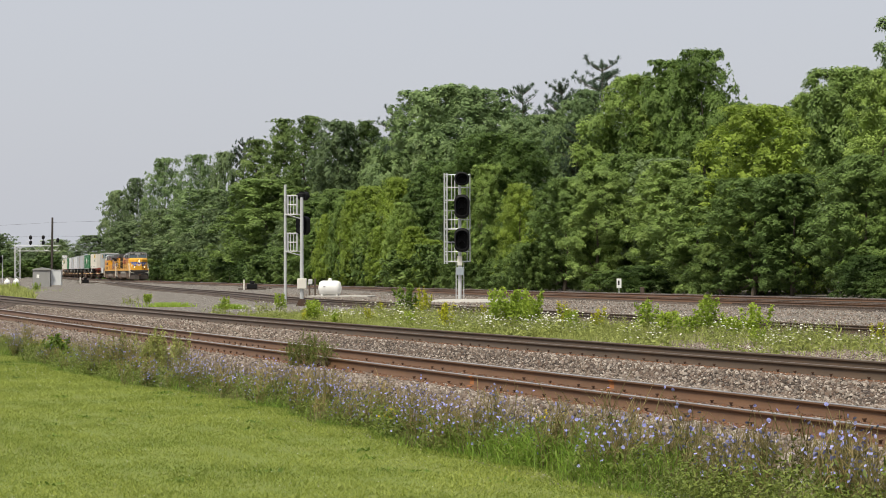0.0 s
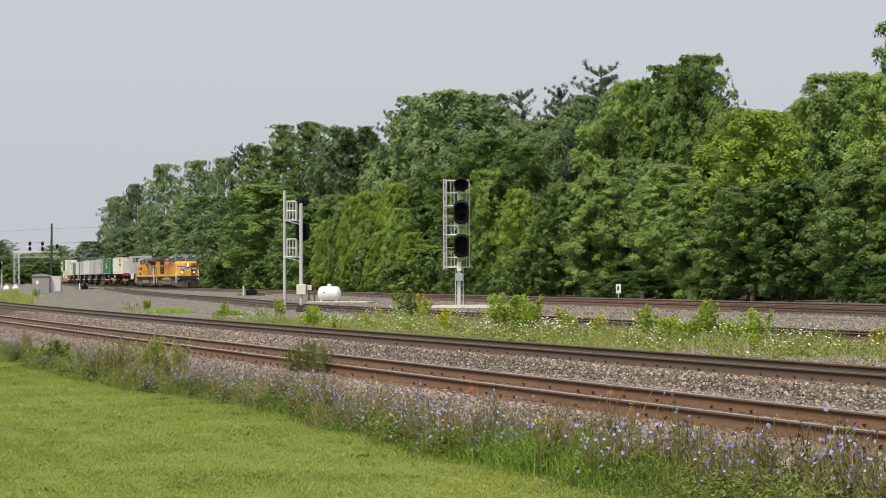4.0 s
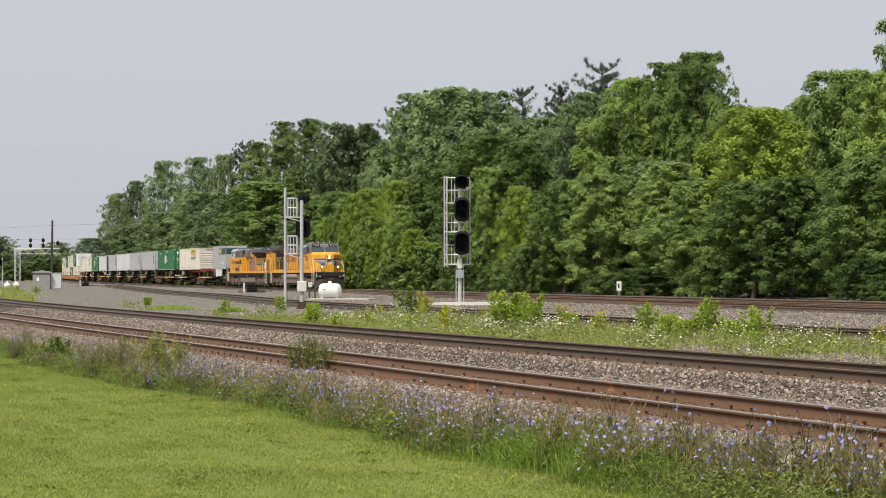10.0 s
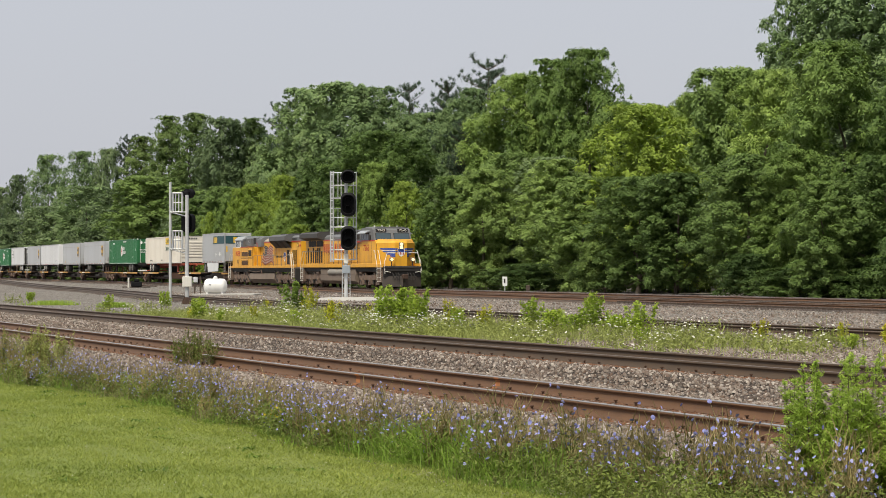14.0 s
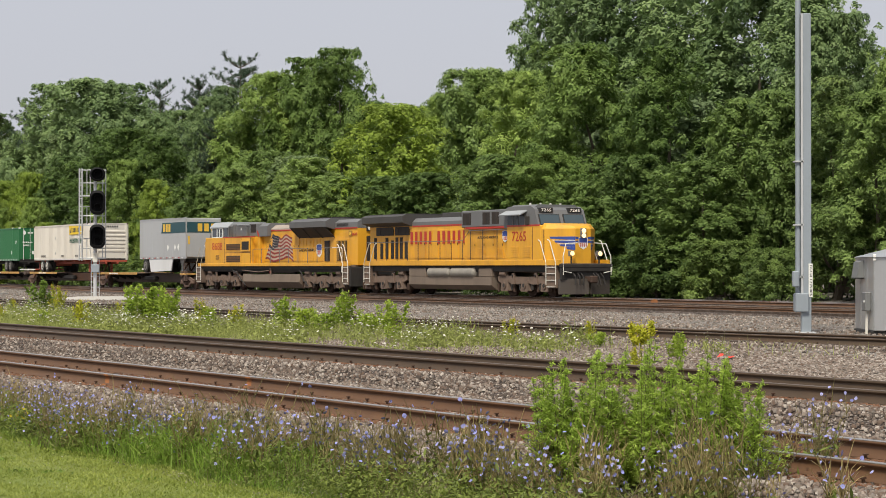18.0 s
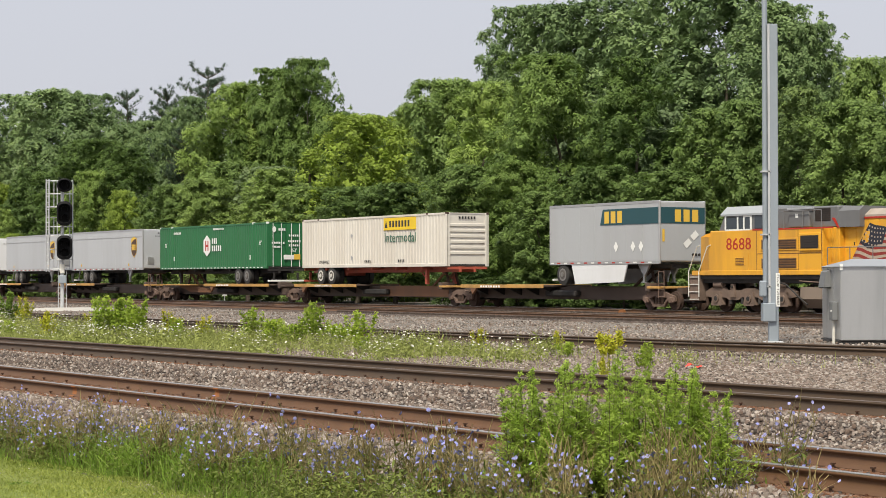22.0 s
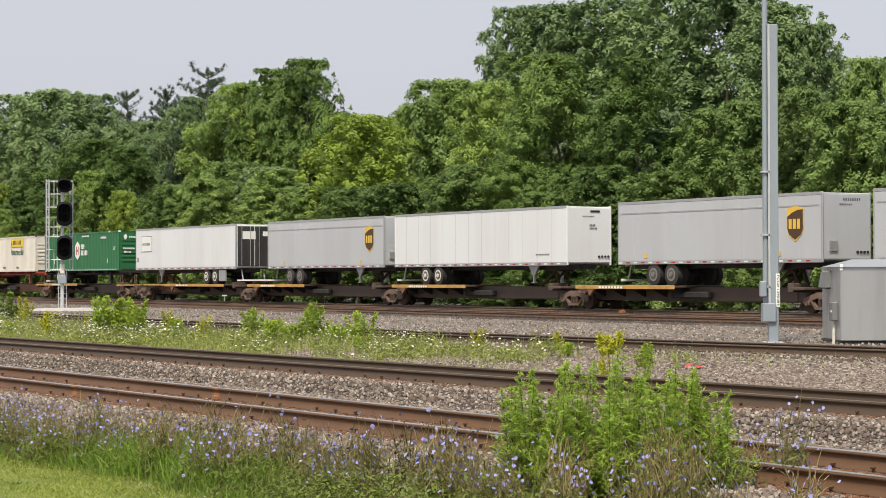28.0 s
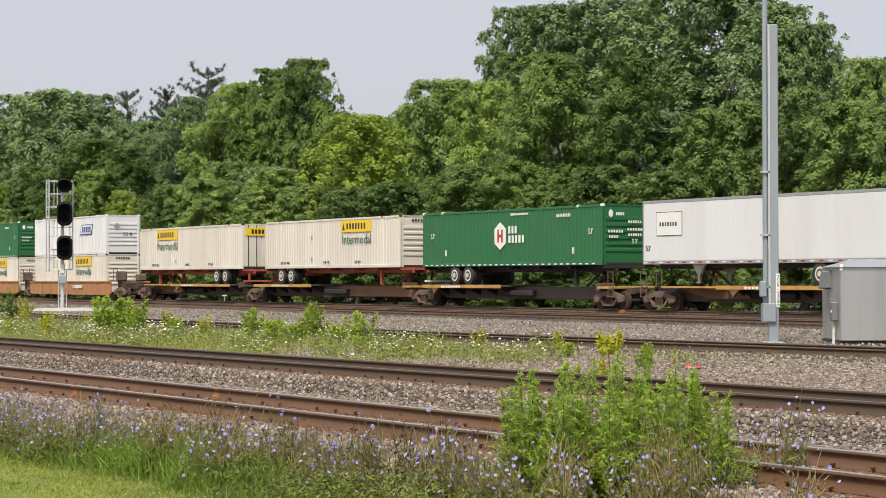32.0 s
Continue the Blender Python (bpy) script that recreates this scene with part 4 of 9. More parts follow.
def words(text, width, height, mat, parent, m, name="lettering", label="", slant=0.0):
    """Lettering as thin raised solid, width x height, with its lower left corner at the pose m."""
    cu = bpy.data.curves.new("words", "FONT")
    cu.body, cu.extrude, cu.resolution_u = text, 0.004, 2
    ob = bpy.data.objects.new("words", cu)
    scene.collection.objects.link(ob)
    me = bpy.data.meshes.new_from_object(ob)
    bpy.data.objects.remove(ob)
    co = np.array([v.co[:] for v in me.vertices])
    lo, hi = co.min(0), co.max(0)
    co[:, 0] = (co[:, 0] - lo[0]) / (hi[0] - lo[0]) * width
    co[:, 1] = (co[:, 1] - lo[1]) / (hi[1] - lo[1]) * height
    co[:, 0] += slant * co[:, 1]
    me.vertices.foreach_set("co", co.astype(np.float32).ravel())
    me.materials.clear()
    me.materials.append(M[mat])
    o = child(name, me, parent, label)
    o.matrix_local = m
    return o


def side(x, y, z):
    """Pose of a marking on the side that faces the camera."""
    return pose(x, y - 0.006, z, 90, 0, 0)


def front(x, y, z):
    """Pose of a marking on the end that leads."""
    return pose(x + 0.006, y, z, 90, 0, 90)


def flat(outline, mat, parent, m, name="emblem", label="", thick=0.006):
    """A flat marking from an outline, a few millimetres thick."""
    o = Geo().prism(outline, "z", 0, thick).obj(name, mat, parent, label)
    o.matrix_local = m
    return o


def bars(parent, m, w, h, n, mat, gap=0.25, name="marking"):
    """Unreadable or withheld lettering as plain bars."""
    g = Geo()
    for i in range(n):
        g.box(w * i / n, w * (i + 1 - gap) / n, 0, h, 0, 0.006)
    o = g.obj(name, mat, parent)
    o.matrix_local = m
    return o


def rect(w, h):
    return [(0, 0), (w, 0), (w, h), (0, h)]


def shield(w, h):
    return [(0, h * 0.92), (0, h * 0.4), (w * 0.1, h * 0.2), (w * 0.5, 0), (w * 0.9, h * 0.2), (w, h * 0.4), (w, h * 0.92), (w * 0.5, h)]


WHEELS = {}


def wheel_mesh(r, mat):
    key = (r, mat)
    if key not in WHEELS:
        g = Geo().cyl((0, -0.07, 0), (0, 0.05, 0), r, r, 22).cyl((0, 0.05, 0), (0, 0.08, 0), r + 0.028, r + 0.028, 22)
        g.cyl((0, -0.085, 0), (0, -0.07, 0), r * 0.78, r * 0.80, 18).cyl((0, -0.12, 0), (0, -0.07, 0), r * 0.2, r * 0.24, 12)
        o = g.obj("wheel", mat, None, "", True)
        WHEELS[key] = o.data
        bpy.data.objects.remove(o)
    return WHEELS[key]


def axle(parent, x, r, mat="dark_rust", z=0.0):
    for sgn in (-1, 1):
        w = new("wheel", wheel_mesh(r, mat))
        w.parent = parent
        w.matrix_local = pose(x, sgn * 0.7525, r + z, 0, 0, 0 if sgn < 0 else 180)
    Geo().cyl((x, -0.7, r), (x, 0.7, r), 0.08, 0.08, 8).obj("axle", "under", parent)


def freight_truck(parent, x, name="truck"):
    """Cast side frames, springs, bolster and two axles."""
    t = new(name)
    t.parent = parent
    t.matrix_local = pose(x, 0, 0)
    tagged(t, "rusty cast two-axle truck")
    for sgn in (-1, 1):
        y0 = sgn * 0.98
        g = Geo()
        arch = [(-1.15, 0.40), (-1.15, 0.62), (-0.75, 0.72), (-0.30, 0.86), (0.30, 0.86), (0.75, 0.72), (1.15, 0.62), (1.15, 0.40), (0.95, 0.36), (0.62, 0.52), (0.34, 0.62), (-0.34, 0.62), (-0.62, 0.52), (-0.95, 0.36)]
        g.prism(arch, "y", y0 - 0.06, y0 + 0.06)
        g.prism([(-0.72, 0.50), (-0.40, 0.16), (0.40, 0.16), (0.72, 0.50), (0.58, 0.50), (0.34, 0.26), (-0.34, 0.26), (-0.58, 0.50)], "y", y0 - 0.07, y0 + 0.07)
        for wx in (-0.89, 0.89):
            g.box(wx - 0.14, wx + 0.14, y0 - 0.10, y0 + 0.10, 0.33, 0.58, 0.03)
            g.cyl((wx, y0 - 0.13 * 1, 0.42), (wx, y0 + 0.13, 0.42), 0.10, 0.10, 10)
        g.obj("side_frame", "truck_rust", t)
        g = Geo()
        for sx in (-0.2, 0, 0.2):
            g.cyl((sx, y0, 0.26), (sx, y0, 0.60), 0.075, 0.075, 8)
        g.obj("spring", "dark_rust", t)
    Geo().box(-0.22, 0.22, -1.05, 1.05, 0.55, 0.80, 0.03).obj("bolster", "truck_rust", t)
    for wx in (-0.89, 0.89):
        axle(t, wx, 0.42)
    return t


M["truck_rust"] = paint("dusty rusty truck casting", (0.16, 0.105, 0.08), 0.85, 0.0, (0.07, 0.05, 0.04), 0.6, 2.5, None, 0.2)


def loco_truck(parent, x, modern=True, gap=1.85):
    """Three-axle locomotive truck with its cast frame."""
    t = new("truck")
    t.parent = parent
    t.matrix_local = pose(x, 0, 0)
    tagged(t, "dusty grey-brown three-axle truck")
    for sgn in (-1, 1):
        y0 = sgn * 1.16
        g = Geo()
        if modern:
            g.prism([(-2.55, 0.78), (-2.55, 1.02), (-2.2, 1.10), (-0.9, 1.0), (0.9, 1.0), (2.2, 1.10), (2.55, 1.02), (2.55, 0.78), (2.1, 0.62), (1.6, 0.74), (1.2, 0.62), (0.6, 0.62), (0, 0.74), (-0.6, 0.62), (-1.2, 0.62), (-1.6, 0.74), (-2.1, 0.62)], "y", y0 - 0.08, y0 + 0.08)
        else:
            g.prism([(-2.9, 0.66), (-2.9, 0.86), (-2.5, 1.02), (-1.75, 1.02), (-1.45, 0.92), (-0.5, 0.92), (-0.3, 1.0), (0.3, 1.0), (0.5, 0.92), (1.45, 0.92), (1.75, 1.02), (2.5, 1.02), (2.9, 0.86), (2.9, 0.66), (2.55, 0.60), (1.6, 0.60), (1.35, 0.50), (0.75, 0.50), (0.5, 0.62), (-0.5, 0.62), (-0.75, 0.50), (-1.35, 0.50), (-1.6, 0.60), (-2.55, 0.60)], "y", y0 - 0.08, y0 + 0.08)
        g.obj("side_frame", "truck_grey", t)
        for wx in (-gap, 0.0, gap):
            g = Geo().prism([(wx - 0.36, 0.30), (wx - 0.30, 0.26), (wx + 0.30, 0.26), (wx + 0.36, 0.30), (wx + 0.24, 0.84), (wx - 0.24, 0.84)], "y", y0 - 0.14, y0 + 0.10)
            g.cyl((wx, y0 - 0.19, 0.56), (wx, y0 + 0.1, 0.56), 0.17, 0.17, 14)
            b = g.obj("axle_box", "truck_grey", t)
            Geo().cyl((wx, y0 + sgn * 0.20, 0.56), (wx, y0 + sgn * 0.15, 0.56), 0.10, 0.12, 12).obj("bearing_cap", "under", b)
        for wx in (-1.3, -0.55, 0.55, 1.3):
            Geo().cyl((wx, y0 - sgn * 0.02, 0.34), (wx, y0 - sgn * 0.02, 0.72), 0.10, 0.10, 10).obj("spring", "under", t)
        for bx in (-2.3, 1.75):
            Geo().cyl((bx, y0 + sgn * 0.06, 1.14), (bx + 0.55, y0 + sgn * 0.06, 1.14), 0.13, 0.13, 12).obj("brake_cylinder", "truck_grey", t, "", True)
        for bx in (-1.05, 1.05):
            d = Geo().prism([(bx - 0.16, 0.62), (bx + 0.16, 0.62), (bx + 0.10, 1.18), (bx - 0.10, 1.18)], "y", y0 + sgn * 0.06, y0 + sgn * 0.15).obj("damper", "truck_grey", t)
            Geo().cyl((bx, y0 + sgn * 0.16, 1.06), (bx, y0 + sgn * 0.20, 1.06), 0.06, 0.06, 8).obj("pin", "under", d)
        for bx in (-gap - 0.75, -gap + 0.75, gap - 0.75, gap + 0.75):
            Geo().box(bx - 0.07, bx + 0.07, y0 - 0.05, y0 + 0.05, 0.22, 0.62, 0.02).obj("brake_shoe", "dark_rust", t)
        Geo().tube([(-2.4, y0 + sgn * 0.1, 1.22), (-0.9, y0 + sgn * 0.12, 1.26), (0.9, y0 + sgn * 0.12, 1.24), (2.4, y0 + sgn * 0.1, 1.2)], 0.022, 5).obj("pipe", "truck_grey", t)
    for wx in (-gap, 0.0, gap):
        axle(t, wx, 0.53)
    return t


def handrail(parent, x0, x1, y, z0, z1, step, mat="loco_grey", post="under"):
    n = max(1, round((x1 - x0) / step))
    for i in range(n + 1):
        x = x0 + (x1 - x0) * i / n
        Geo().cyl((x, y, z0), (x, y, z1), 0.019, 0.019, 6).obj("stanchion", post, parent)
    Geo().tube([(x0, y, z1), (x1, y, z1)], 0.019, 6).obj("handrail", mat, parent)


def louvres(parent, x0, x1, z0, z1, y, mat="grille", n=8, upright=True, frame="yellow"):
    """A dark opening with slats, standing a little proud of the hood side."""
    t = Geo().box(x0, x1, y - 0.012, y + 0.03, z0, z1, 0.004).obj("grille", mat, parent)
    g = Geo()
    for i in range(n):
        if upright:
            x = x0 + (x1 - x0) * (i + 0.5) / n
            g.box(x - 0.012, x + 0.012, y - 0.024, y - 0.008, z0 + 0.03, z1 - 0.03)
        else:
            z = z0 + (z1 - z0) * (i + 0.5) / n
            g.box(x0 + 0.03, x1 - 0.03, y - 0.024, y - 0.008, z - 0.012, z + 0.012)
    g.obj("slat", "under" if mat == "grille" else frame, t)
    return t


def doors(parent, x0, x1, z0, z1, y, n, mat="yellow"):
    """Hinged engine-room doors, each a thin raised panel with hinges and a latch."""
    w = (x1 - x0) / n
    for i in range(n):
        a = x0 + i * w + 0.025
        d = Geo().box(a, a + w - 0.05, y - 0.022, y + 0.02, z0, z1, 0.008).obj("door", mat, parent)
        g = Geo()
        for z in (z0 + 0.2, z1 - 0.2):
            g.box(a + 0.02, a + 0.06, y - 0.036, y - 0.018, z - 0.05, z + 0.05)
        g.obj("hinge", mat, d)
        Geo().box(a + w - 0.14, a + w - 0.10, y - 0.04, y - 0.018, (z0 + z1) / 2 - 0.06, (z0 + z1) / 2 + 0.06).obj("latch", "under", d)


def crest_shield(parent, m, s):
    """Plain blue, white and red shield."""
    flat(shield(s, s * 1.15), "sign_white", parent, m, "shield_emblem")
    o = flat([(0.06 * s, 0.62 * s), (0.94 * s, 0.62 * s), (0.94 * s, 1.02 * s), (0.5 * s, 1.1 * s), (0.06 * s, 1.02 * s)], "sign_blue", parent, m, "shield_emblem", "", 0.010)
    for i in range(4):
        x = (0.10 + 0.22 * i) * s
        flat([(x, 0.28 * s), (x + 0.11 * s, 0.22 * s), (x + 0.11 * s, 0.60 * s), (x, 0.60 * s)], "red", parent, m, "shield_emblem", "", 0.010)


def coupler(parent, x, sgn):
    g = Geo().box(min(x, x + sgn * 0.55), max(x, x + sgn * 0.55), -0.13, 0.13, 0.76, 1.02, 0.03)
    g.box(min(x + sgn * 0.5, x + sgn * 0.72), max(x + sgn * 0.5, x + sgn * 0.72), -0.2, 0.2, 0.70, 1.06, 0.05)
    g.obj("coupler", "dark_rust", parent)


def stairs(parent, x0, x1, sgn, y=-1.5):
    """Side step well with treads and pale grab rails at a locomotive's corner."""
    for s in (-1, 1):
        yy = s * abs(y)
        w = Geo().box(x0, x1, min(yy, yy - s * 0.5), max(yy, yy - s * 0.5), 0.45, 1.60, 0.02).obj("step_well", "truck_grey", parent)
        for z in (0.5, 0.82, 1.14, 1.45):
            Geo().box(x0 + 0.05, x1 - 0.05, min(yy, yy + s * 0.05), max(yy, yy + s * 0.05), z, z + 0.035).obj("tread", "rail_white", w)
        for x, dx in ((x0, 0.0), (x1, 0.0)):
            Geo().tube([(x, yy + s * 0.04, 0.62), (x, yy + s * 0.04, 1.7), (x - sgn * 0.55, yy + s * 0.02, 2.75), (x - sgn * 0.75, yy + s * 0.02, 2.82)], 0.024, 6).obj("grab_rail", "rail_white", parent)


def locomotive_lead():
    t = empty("locomotive", "yellow and grey diesel locomotive with lit headlights", "locomotive", "locomotives of the train")
    Geo().box(-10.6, 9.6, -1.35, 1.35, 1.25, 1.60, 0.03).obj("frame", "under", t)
    for s in (-1, 1):
        Geo().box(-10.6, 9.3, min(s * 1.35, s * 1.53), max(s * 1.35, s * 1.53), 1.56, 1.84, 0.02).obj("side_sill", "yellow", t)
    Geo().box(-10.6, 9.3, -1.36, 1.36, 1.60, 1.66).obj("walkway", "truck_grey", t)
    # engine hood
    Geo().box(-11.0, 5.5, -0.92, 0.92, 1.66, 3.72, 0.02).obj("engine_hood", "yellow", t)
    Geo().prism([(-0.92, 3.72), (0.92, 3.72), (0.92, 3.95), (0.70, 4.16), (-0.70, 4.16), (-0.92, 3.95)], "x", -6.2, -0.3).obj("hood_roof", "loco_grey", t)
    for s in (-1, 1):
        Geo().box(-6.1, -0.45, min(s * 0.92, s * 0.935), max(s * 0.92, s * 0.935), 3.68, 3.76).obj("stripe", "red", t)
        doors(t, -6.0, -0.4, 1.95, 3.5, s * 0.92, 8)
        Geo().tube([(-0.5, s * 0.93, 3.50), (-0.1, s * 0.93, 3.72)], 0.03, 4).obj("stripe", "red", t)
    Geo().box(-3.6, -1.7, -0.5, 0.5, 4.14, 4.42, 0.04).obj("exhaust_silencer", "roof_grey", t)
    # equipment blower cabinet behind the cab
    Geo().box(-0.35, 5.5, -1.22, 1.22, 3.55, 4.42, 0.04).obj("equipment_cabinet", "loco_grey", t)
    Geo().box(-0.3, 5.5, -1.05, 1.05, 1.66, 3.55, 0.02).obj("equipment_cabinet", "yellow", t)
    for s in (-1, 1):
        Geo().box(0.1, 5.5, min(s * 1.05, s * 1.235), max(s * 1.05, s * 1.235), 3.46, 3.56).obj("stripe", "red", t)
        for x0, x1 in ((-0.2, 0.65), (1.8, 2.5), (2.7, 3.4), (4.1, 4.9)):
            louvres(t, x0, x1, 3.68, 4.3, s * 1.22 if s < 0 else 1.20, n=6)
    doors(t, 0.0, 5.4, 1.95, 3.3, -1.05, 6)
    for x in (1.2, 3.0):
        louvres(t, x, x + 0.55, 2.15, 2.45, -1.07, "yellow", 4, False, "yellow")
    # radiator cabin with overhanging wings
    Geo().box(-11.0, -6.1, -0.95, 0.95, 3.6, 3.9, 0.02).obj("radiator_base", "yellow", t)
    Geo().prism([(-0.95, 3.74), (-1.55, 3.94), (-1.55, 4.28), (-1.3, 4.40), (1.3, 4.40), (1.55, 4.28), (1.55, 3.94), (0.95, 3.74)], "x", -10.85, -6.1).obj("radiator", "roof_grey", t)
    for i in range(5):
        Geo().box(-10.9 + i * 0.95, -10.1 + i * 0.95, -1.1, 1.1, 4.40, 4.44, 0.01).obj("roof_panel", "under", t)
    for x0, x1 in ((-10.2, -8.2), (-8.0, -6.4)):
        louvres(t, x0, x1, 3.25, 3.72, -0.95, n=2)
    for i, (x, h) in enumerate(((-10.5, 2.1), (-9.75, 1.7), (-9.15, 2.1), (-8.5, 1.9), (-8.0, 2.1), (-7.5, 2.1), (-6.95, 1.8))):
        louvres(t, x, x + 0.32, 1.95, 1.5 + h * 0.78, -0.93, n=3)
    coupler(t, -10.6, -1)
    stairs(t, -10.6, -9.9, -1)
    for s in (-1, 1):
        handrail(t, -10.4, 0.2, s * 1.46, 1.84, 2.86, 1.12)
        Geo().tube([(0.2, s * 1.46, 2.86), (0.9, s * 1.46, 3.38), (5.2, s * 1.46, 3.38)], 0.019, 6).obj("handrail", "loco_grey", t)
        for x in (1.0, 2.2, 3.6, 5.0):
            Geo().cyl((x, s * 1.46, 1.84), (x, s * 1.46, 3.38), 0.019, 0.019, 6).obj("stanchion", "dark_rust", t)
    # fuel tank and air reservoirs
    Geo().prism([(-1.42, 0.98), (-1.42, 0.55), (-1.05, 0.30), (1.05, 0.30), (1.42, 0.55), (1.42, 0.98)], "x", -5.6, 3.0).obj("fuel_tank", "tank_grey", t)
    Geo().box(-5.6, -3.8, -1.42, 1.42, 0.98, 1.42, 0.03).box(1.7, 3.0, -1.42, 1.42, 0.98, 1.42, 0.03).obj("tank_end", "tank_grey", t)
    for x0, x1 in ((-3.4, -1.35), (-1.0, 1.2)):
        Geo().cyl((x0, -1.3, 1.2), (x1, -1.3, 1.2), 0.26, 0.26, 18).ball((x0, -1.3, 1.2), 0.26, 12, 6, (0.6, 1, 1)).ball((x1, -1.3, 1.2), 0.26, 12, 6, (0.6, 1, 1)).obj("air_reservoir", "tank_light", t, "", True)
    loco_truck(t, 5.9, True)
    loco_truck(t, -8.7, True)
    # writing: the company's name stays plain bars, the road number and motto are lettered
    for x, n in ((-6.25, 5), (-3.3, 7)):
        bars(t, side(x, -0.945, 2.74), 2.55 if n == 5 else 3.75, 0.68, n, "red", 0.5)
    return t


def lead_front(t):
    """Cab, nose, pilot and lights of the leading locomotive, set a metre ahead of its own measure."""
    before = set(t.children)
    Geo().box(3.6, 6.75, -1.5, 1.5, 1.66, 3.55, 0.04).obj("cab", "yellow", t)
    Geo().prism([(3.6, 3.55), (6.8, 3.55), (6.45, 4.42), (6.1, 4.60), (4.0, 4.60), (3.6, 4.40)], "y", -1.46, 1.46).obj("cab_upper", "loco_grey", t)
    Geo().prism([(-1.46, 4.42), (1.46, 4.42), (1.1, 4.68), (-1.1, 4.68)], "x", 3.9, 6.2).obj("cab_roof", "loco_grey", t)
    for y in (-0.9, -0.3, 0.3, 0.9):
        Geo().cyl((5.2, y, 4.66), (5.2, y, 4.78), 0.06, 0.05, 8).obj("antenna", "rail_white", t)
    for s in (-1, 1):
        Geo().box(3.6, 6.6, min(s * 1.46, s * 1.512), max(s * 1.46, s * 1.512), 3.50, 3.58).obj("stripe", "red", t)
        w = Geo().box(3.95, 5.5, min(s * 1.44, s * 1.475), max(s * 1.44, s * 1.475), 3.62, 4.22, 0.01).obj("cab_window", "window", t)
        for x in (4.42, 4.95):
            Geo().box(x, x + 0.06, min(s * 1.47, s * 1.49), max(s * 1.47, s * 1.49), 3.62, 4.22).obj("window_frame", "loco_grey", w)
        Geo().add([(3.8, s * 1.46, 4.40), (5.75, s * 1.46, 4.40), (5.75, s * 1.92, 4.18), (3.8, s * 1.92, 4.18), (3.8, s * 1.46, 4.34), (5.75, s * 1.46, 4.34), (5.75, s * 1.90, 4.13), (3.8, s * 1.90, 4.13)], [(0, 1, 2, 3), (4, 7, 6, 5), (0, 3, 7, 4), (1, 5, 6, 2), (2, 6, 7, 3)]).obj("window_awning", "awning_grey", t)
        Geo().box(5.7, 6.0, min(s * 1.46, s * 1.56), max(s * 1.46, s * 1.56), 3.66, 4.1, 0.03).obj("mirror", "under", t)
    for y0, y1 in ((-1.34, -0.10), (0.10, 1.34)):
        f = Geo().prism([(6.76, 3.62), (6.785, 3.63), (6.565, 4.20), (6.54, 4.19)], "y", y0, y1).obj("window_frame", "under", t)
        Geo().prism([(6.765, 3.66), (6.80, 3.67), (6.605, 4.17), (6.57, 4.16)], "y", y0 + 0.05, y1 - 0.05).obj("windshield", "windshield", f)
    for y0 in (-1.25, 0.45):
        b = Geo().box(6.34, 6.56, y0, y0 + 0.80, 4.27, 4.52, 0.01).obj("number_board", "sign_black", t)
        words("7265", 0.58, 0.15, "sign_white", b, front(6.562, y0 + 0.11, 4.32), "digits")
    # faceted nose with a sloping top
    P = [(6.7, -1.48), (7.05, -1.48), (8.2, -0.45), (8.2, 0.45), (7.05, 1.48), (6.7, 1.48)]
    Geo().prism(P, "z", 1.66, 3.36).obj("nose", "yellow", t)
    Q = [(6.74, -1.30, 3.64), (6.95, -1.28, 3.62), (8.08, -0.40, 3.50), (8.08, 0.40, 3.50), (6.95, 1.28, 3.62), (6.74, 1.30, 3.64)]
    Geo().add([(x, y, 3.36) for x, y in P] + Q, [(i, i + 1, i + 7, i + 6) for i in range(5)] + [(5, 0, 6, 11), (6, 7, 8, 9, 10, 11)]).obj("nose_top", "yellow", t)
    Geo().box(6.95, 7.0, -1.49, -1.482, 1.75, 3.3).obj("door_seam", "louvre_brown", t)
    h = Geo().box(8.18, 8.27, -0.17, 0.17, 2.90, 3.38, 0.03).obj("headlight", "loco_grey", t)
    for z in (3.02, 3.25):
        Geo().cyl((8.26, 0, z), (8.30, 0, z), 0.115, 0.115, 14).obj("lens", "lamp", h)
    for x0, y0, turn, grow in ((7.05, -1.48, 41.8, 1), (8.2, 0.45, 138.2, -1)):
        for k, (w, z, hh, mt) in enumerate(((1.30, 2.80, 0.17, "sign_blue"), (1.15, 2.77, 0.035, "sign_white"), (1.05, 2.62, 0.15, "sign_blue"), (0.90, 2.59, 0.035, "sign_white"), (0.78, 2.45, 0.14, "sign_blue"), (0.45, 2.30, 0.15, "sign_blue"))):
            if grow > 0:
                o = [(1.54 - w, hh), (1.54 - w * 0.96, hh * 0.4), (1.54, 0.0), (1.54, hh)]
            else:
                o = [(0, 0), (w * 0.96, hh * 0.4), (w, hh), (0, hh)]
            flat(o, mt, t, pose(x0 + 0.004 * math.sin(math.radians(turn)), y0 - 0.004 * math.cos(math.radians(turn)), z, 90, 0, turn), "wing_emblem", "", 0.008)
    crest_shield(t, front(8.205, -0.27, 2.34), 0.54)
    for s in (-1, 1):
        flat(rect(0.17, 0.12), "sign_blue", t, front(8.202, -0.45 if s < 0 else 0.28, 2.84), "wing_emblem")
        flat(rect(0.17, 0.10), "sign_blue", t, front(8.202, -0.45 if s < 0 else 0.28, 2.67), "wing_emblem")
        d = Geo().box(8.28, 8.48, s * 0.82 - 0.14, s * 0.82 + 0.14, 2.0, 2.28, 0.03).obj("ditch_light", "loco_grey", t)
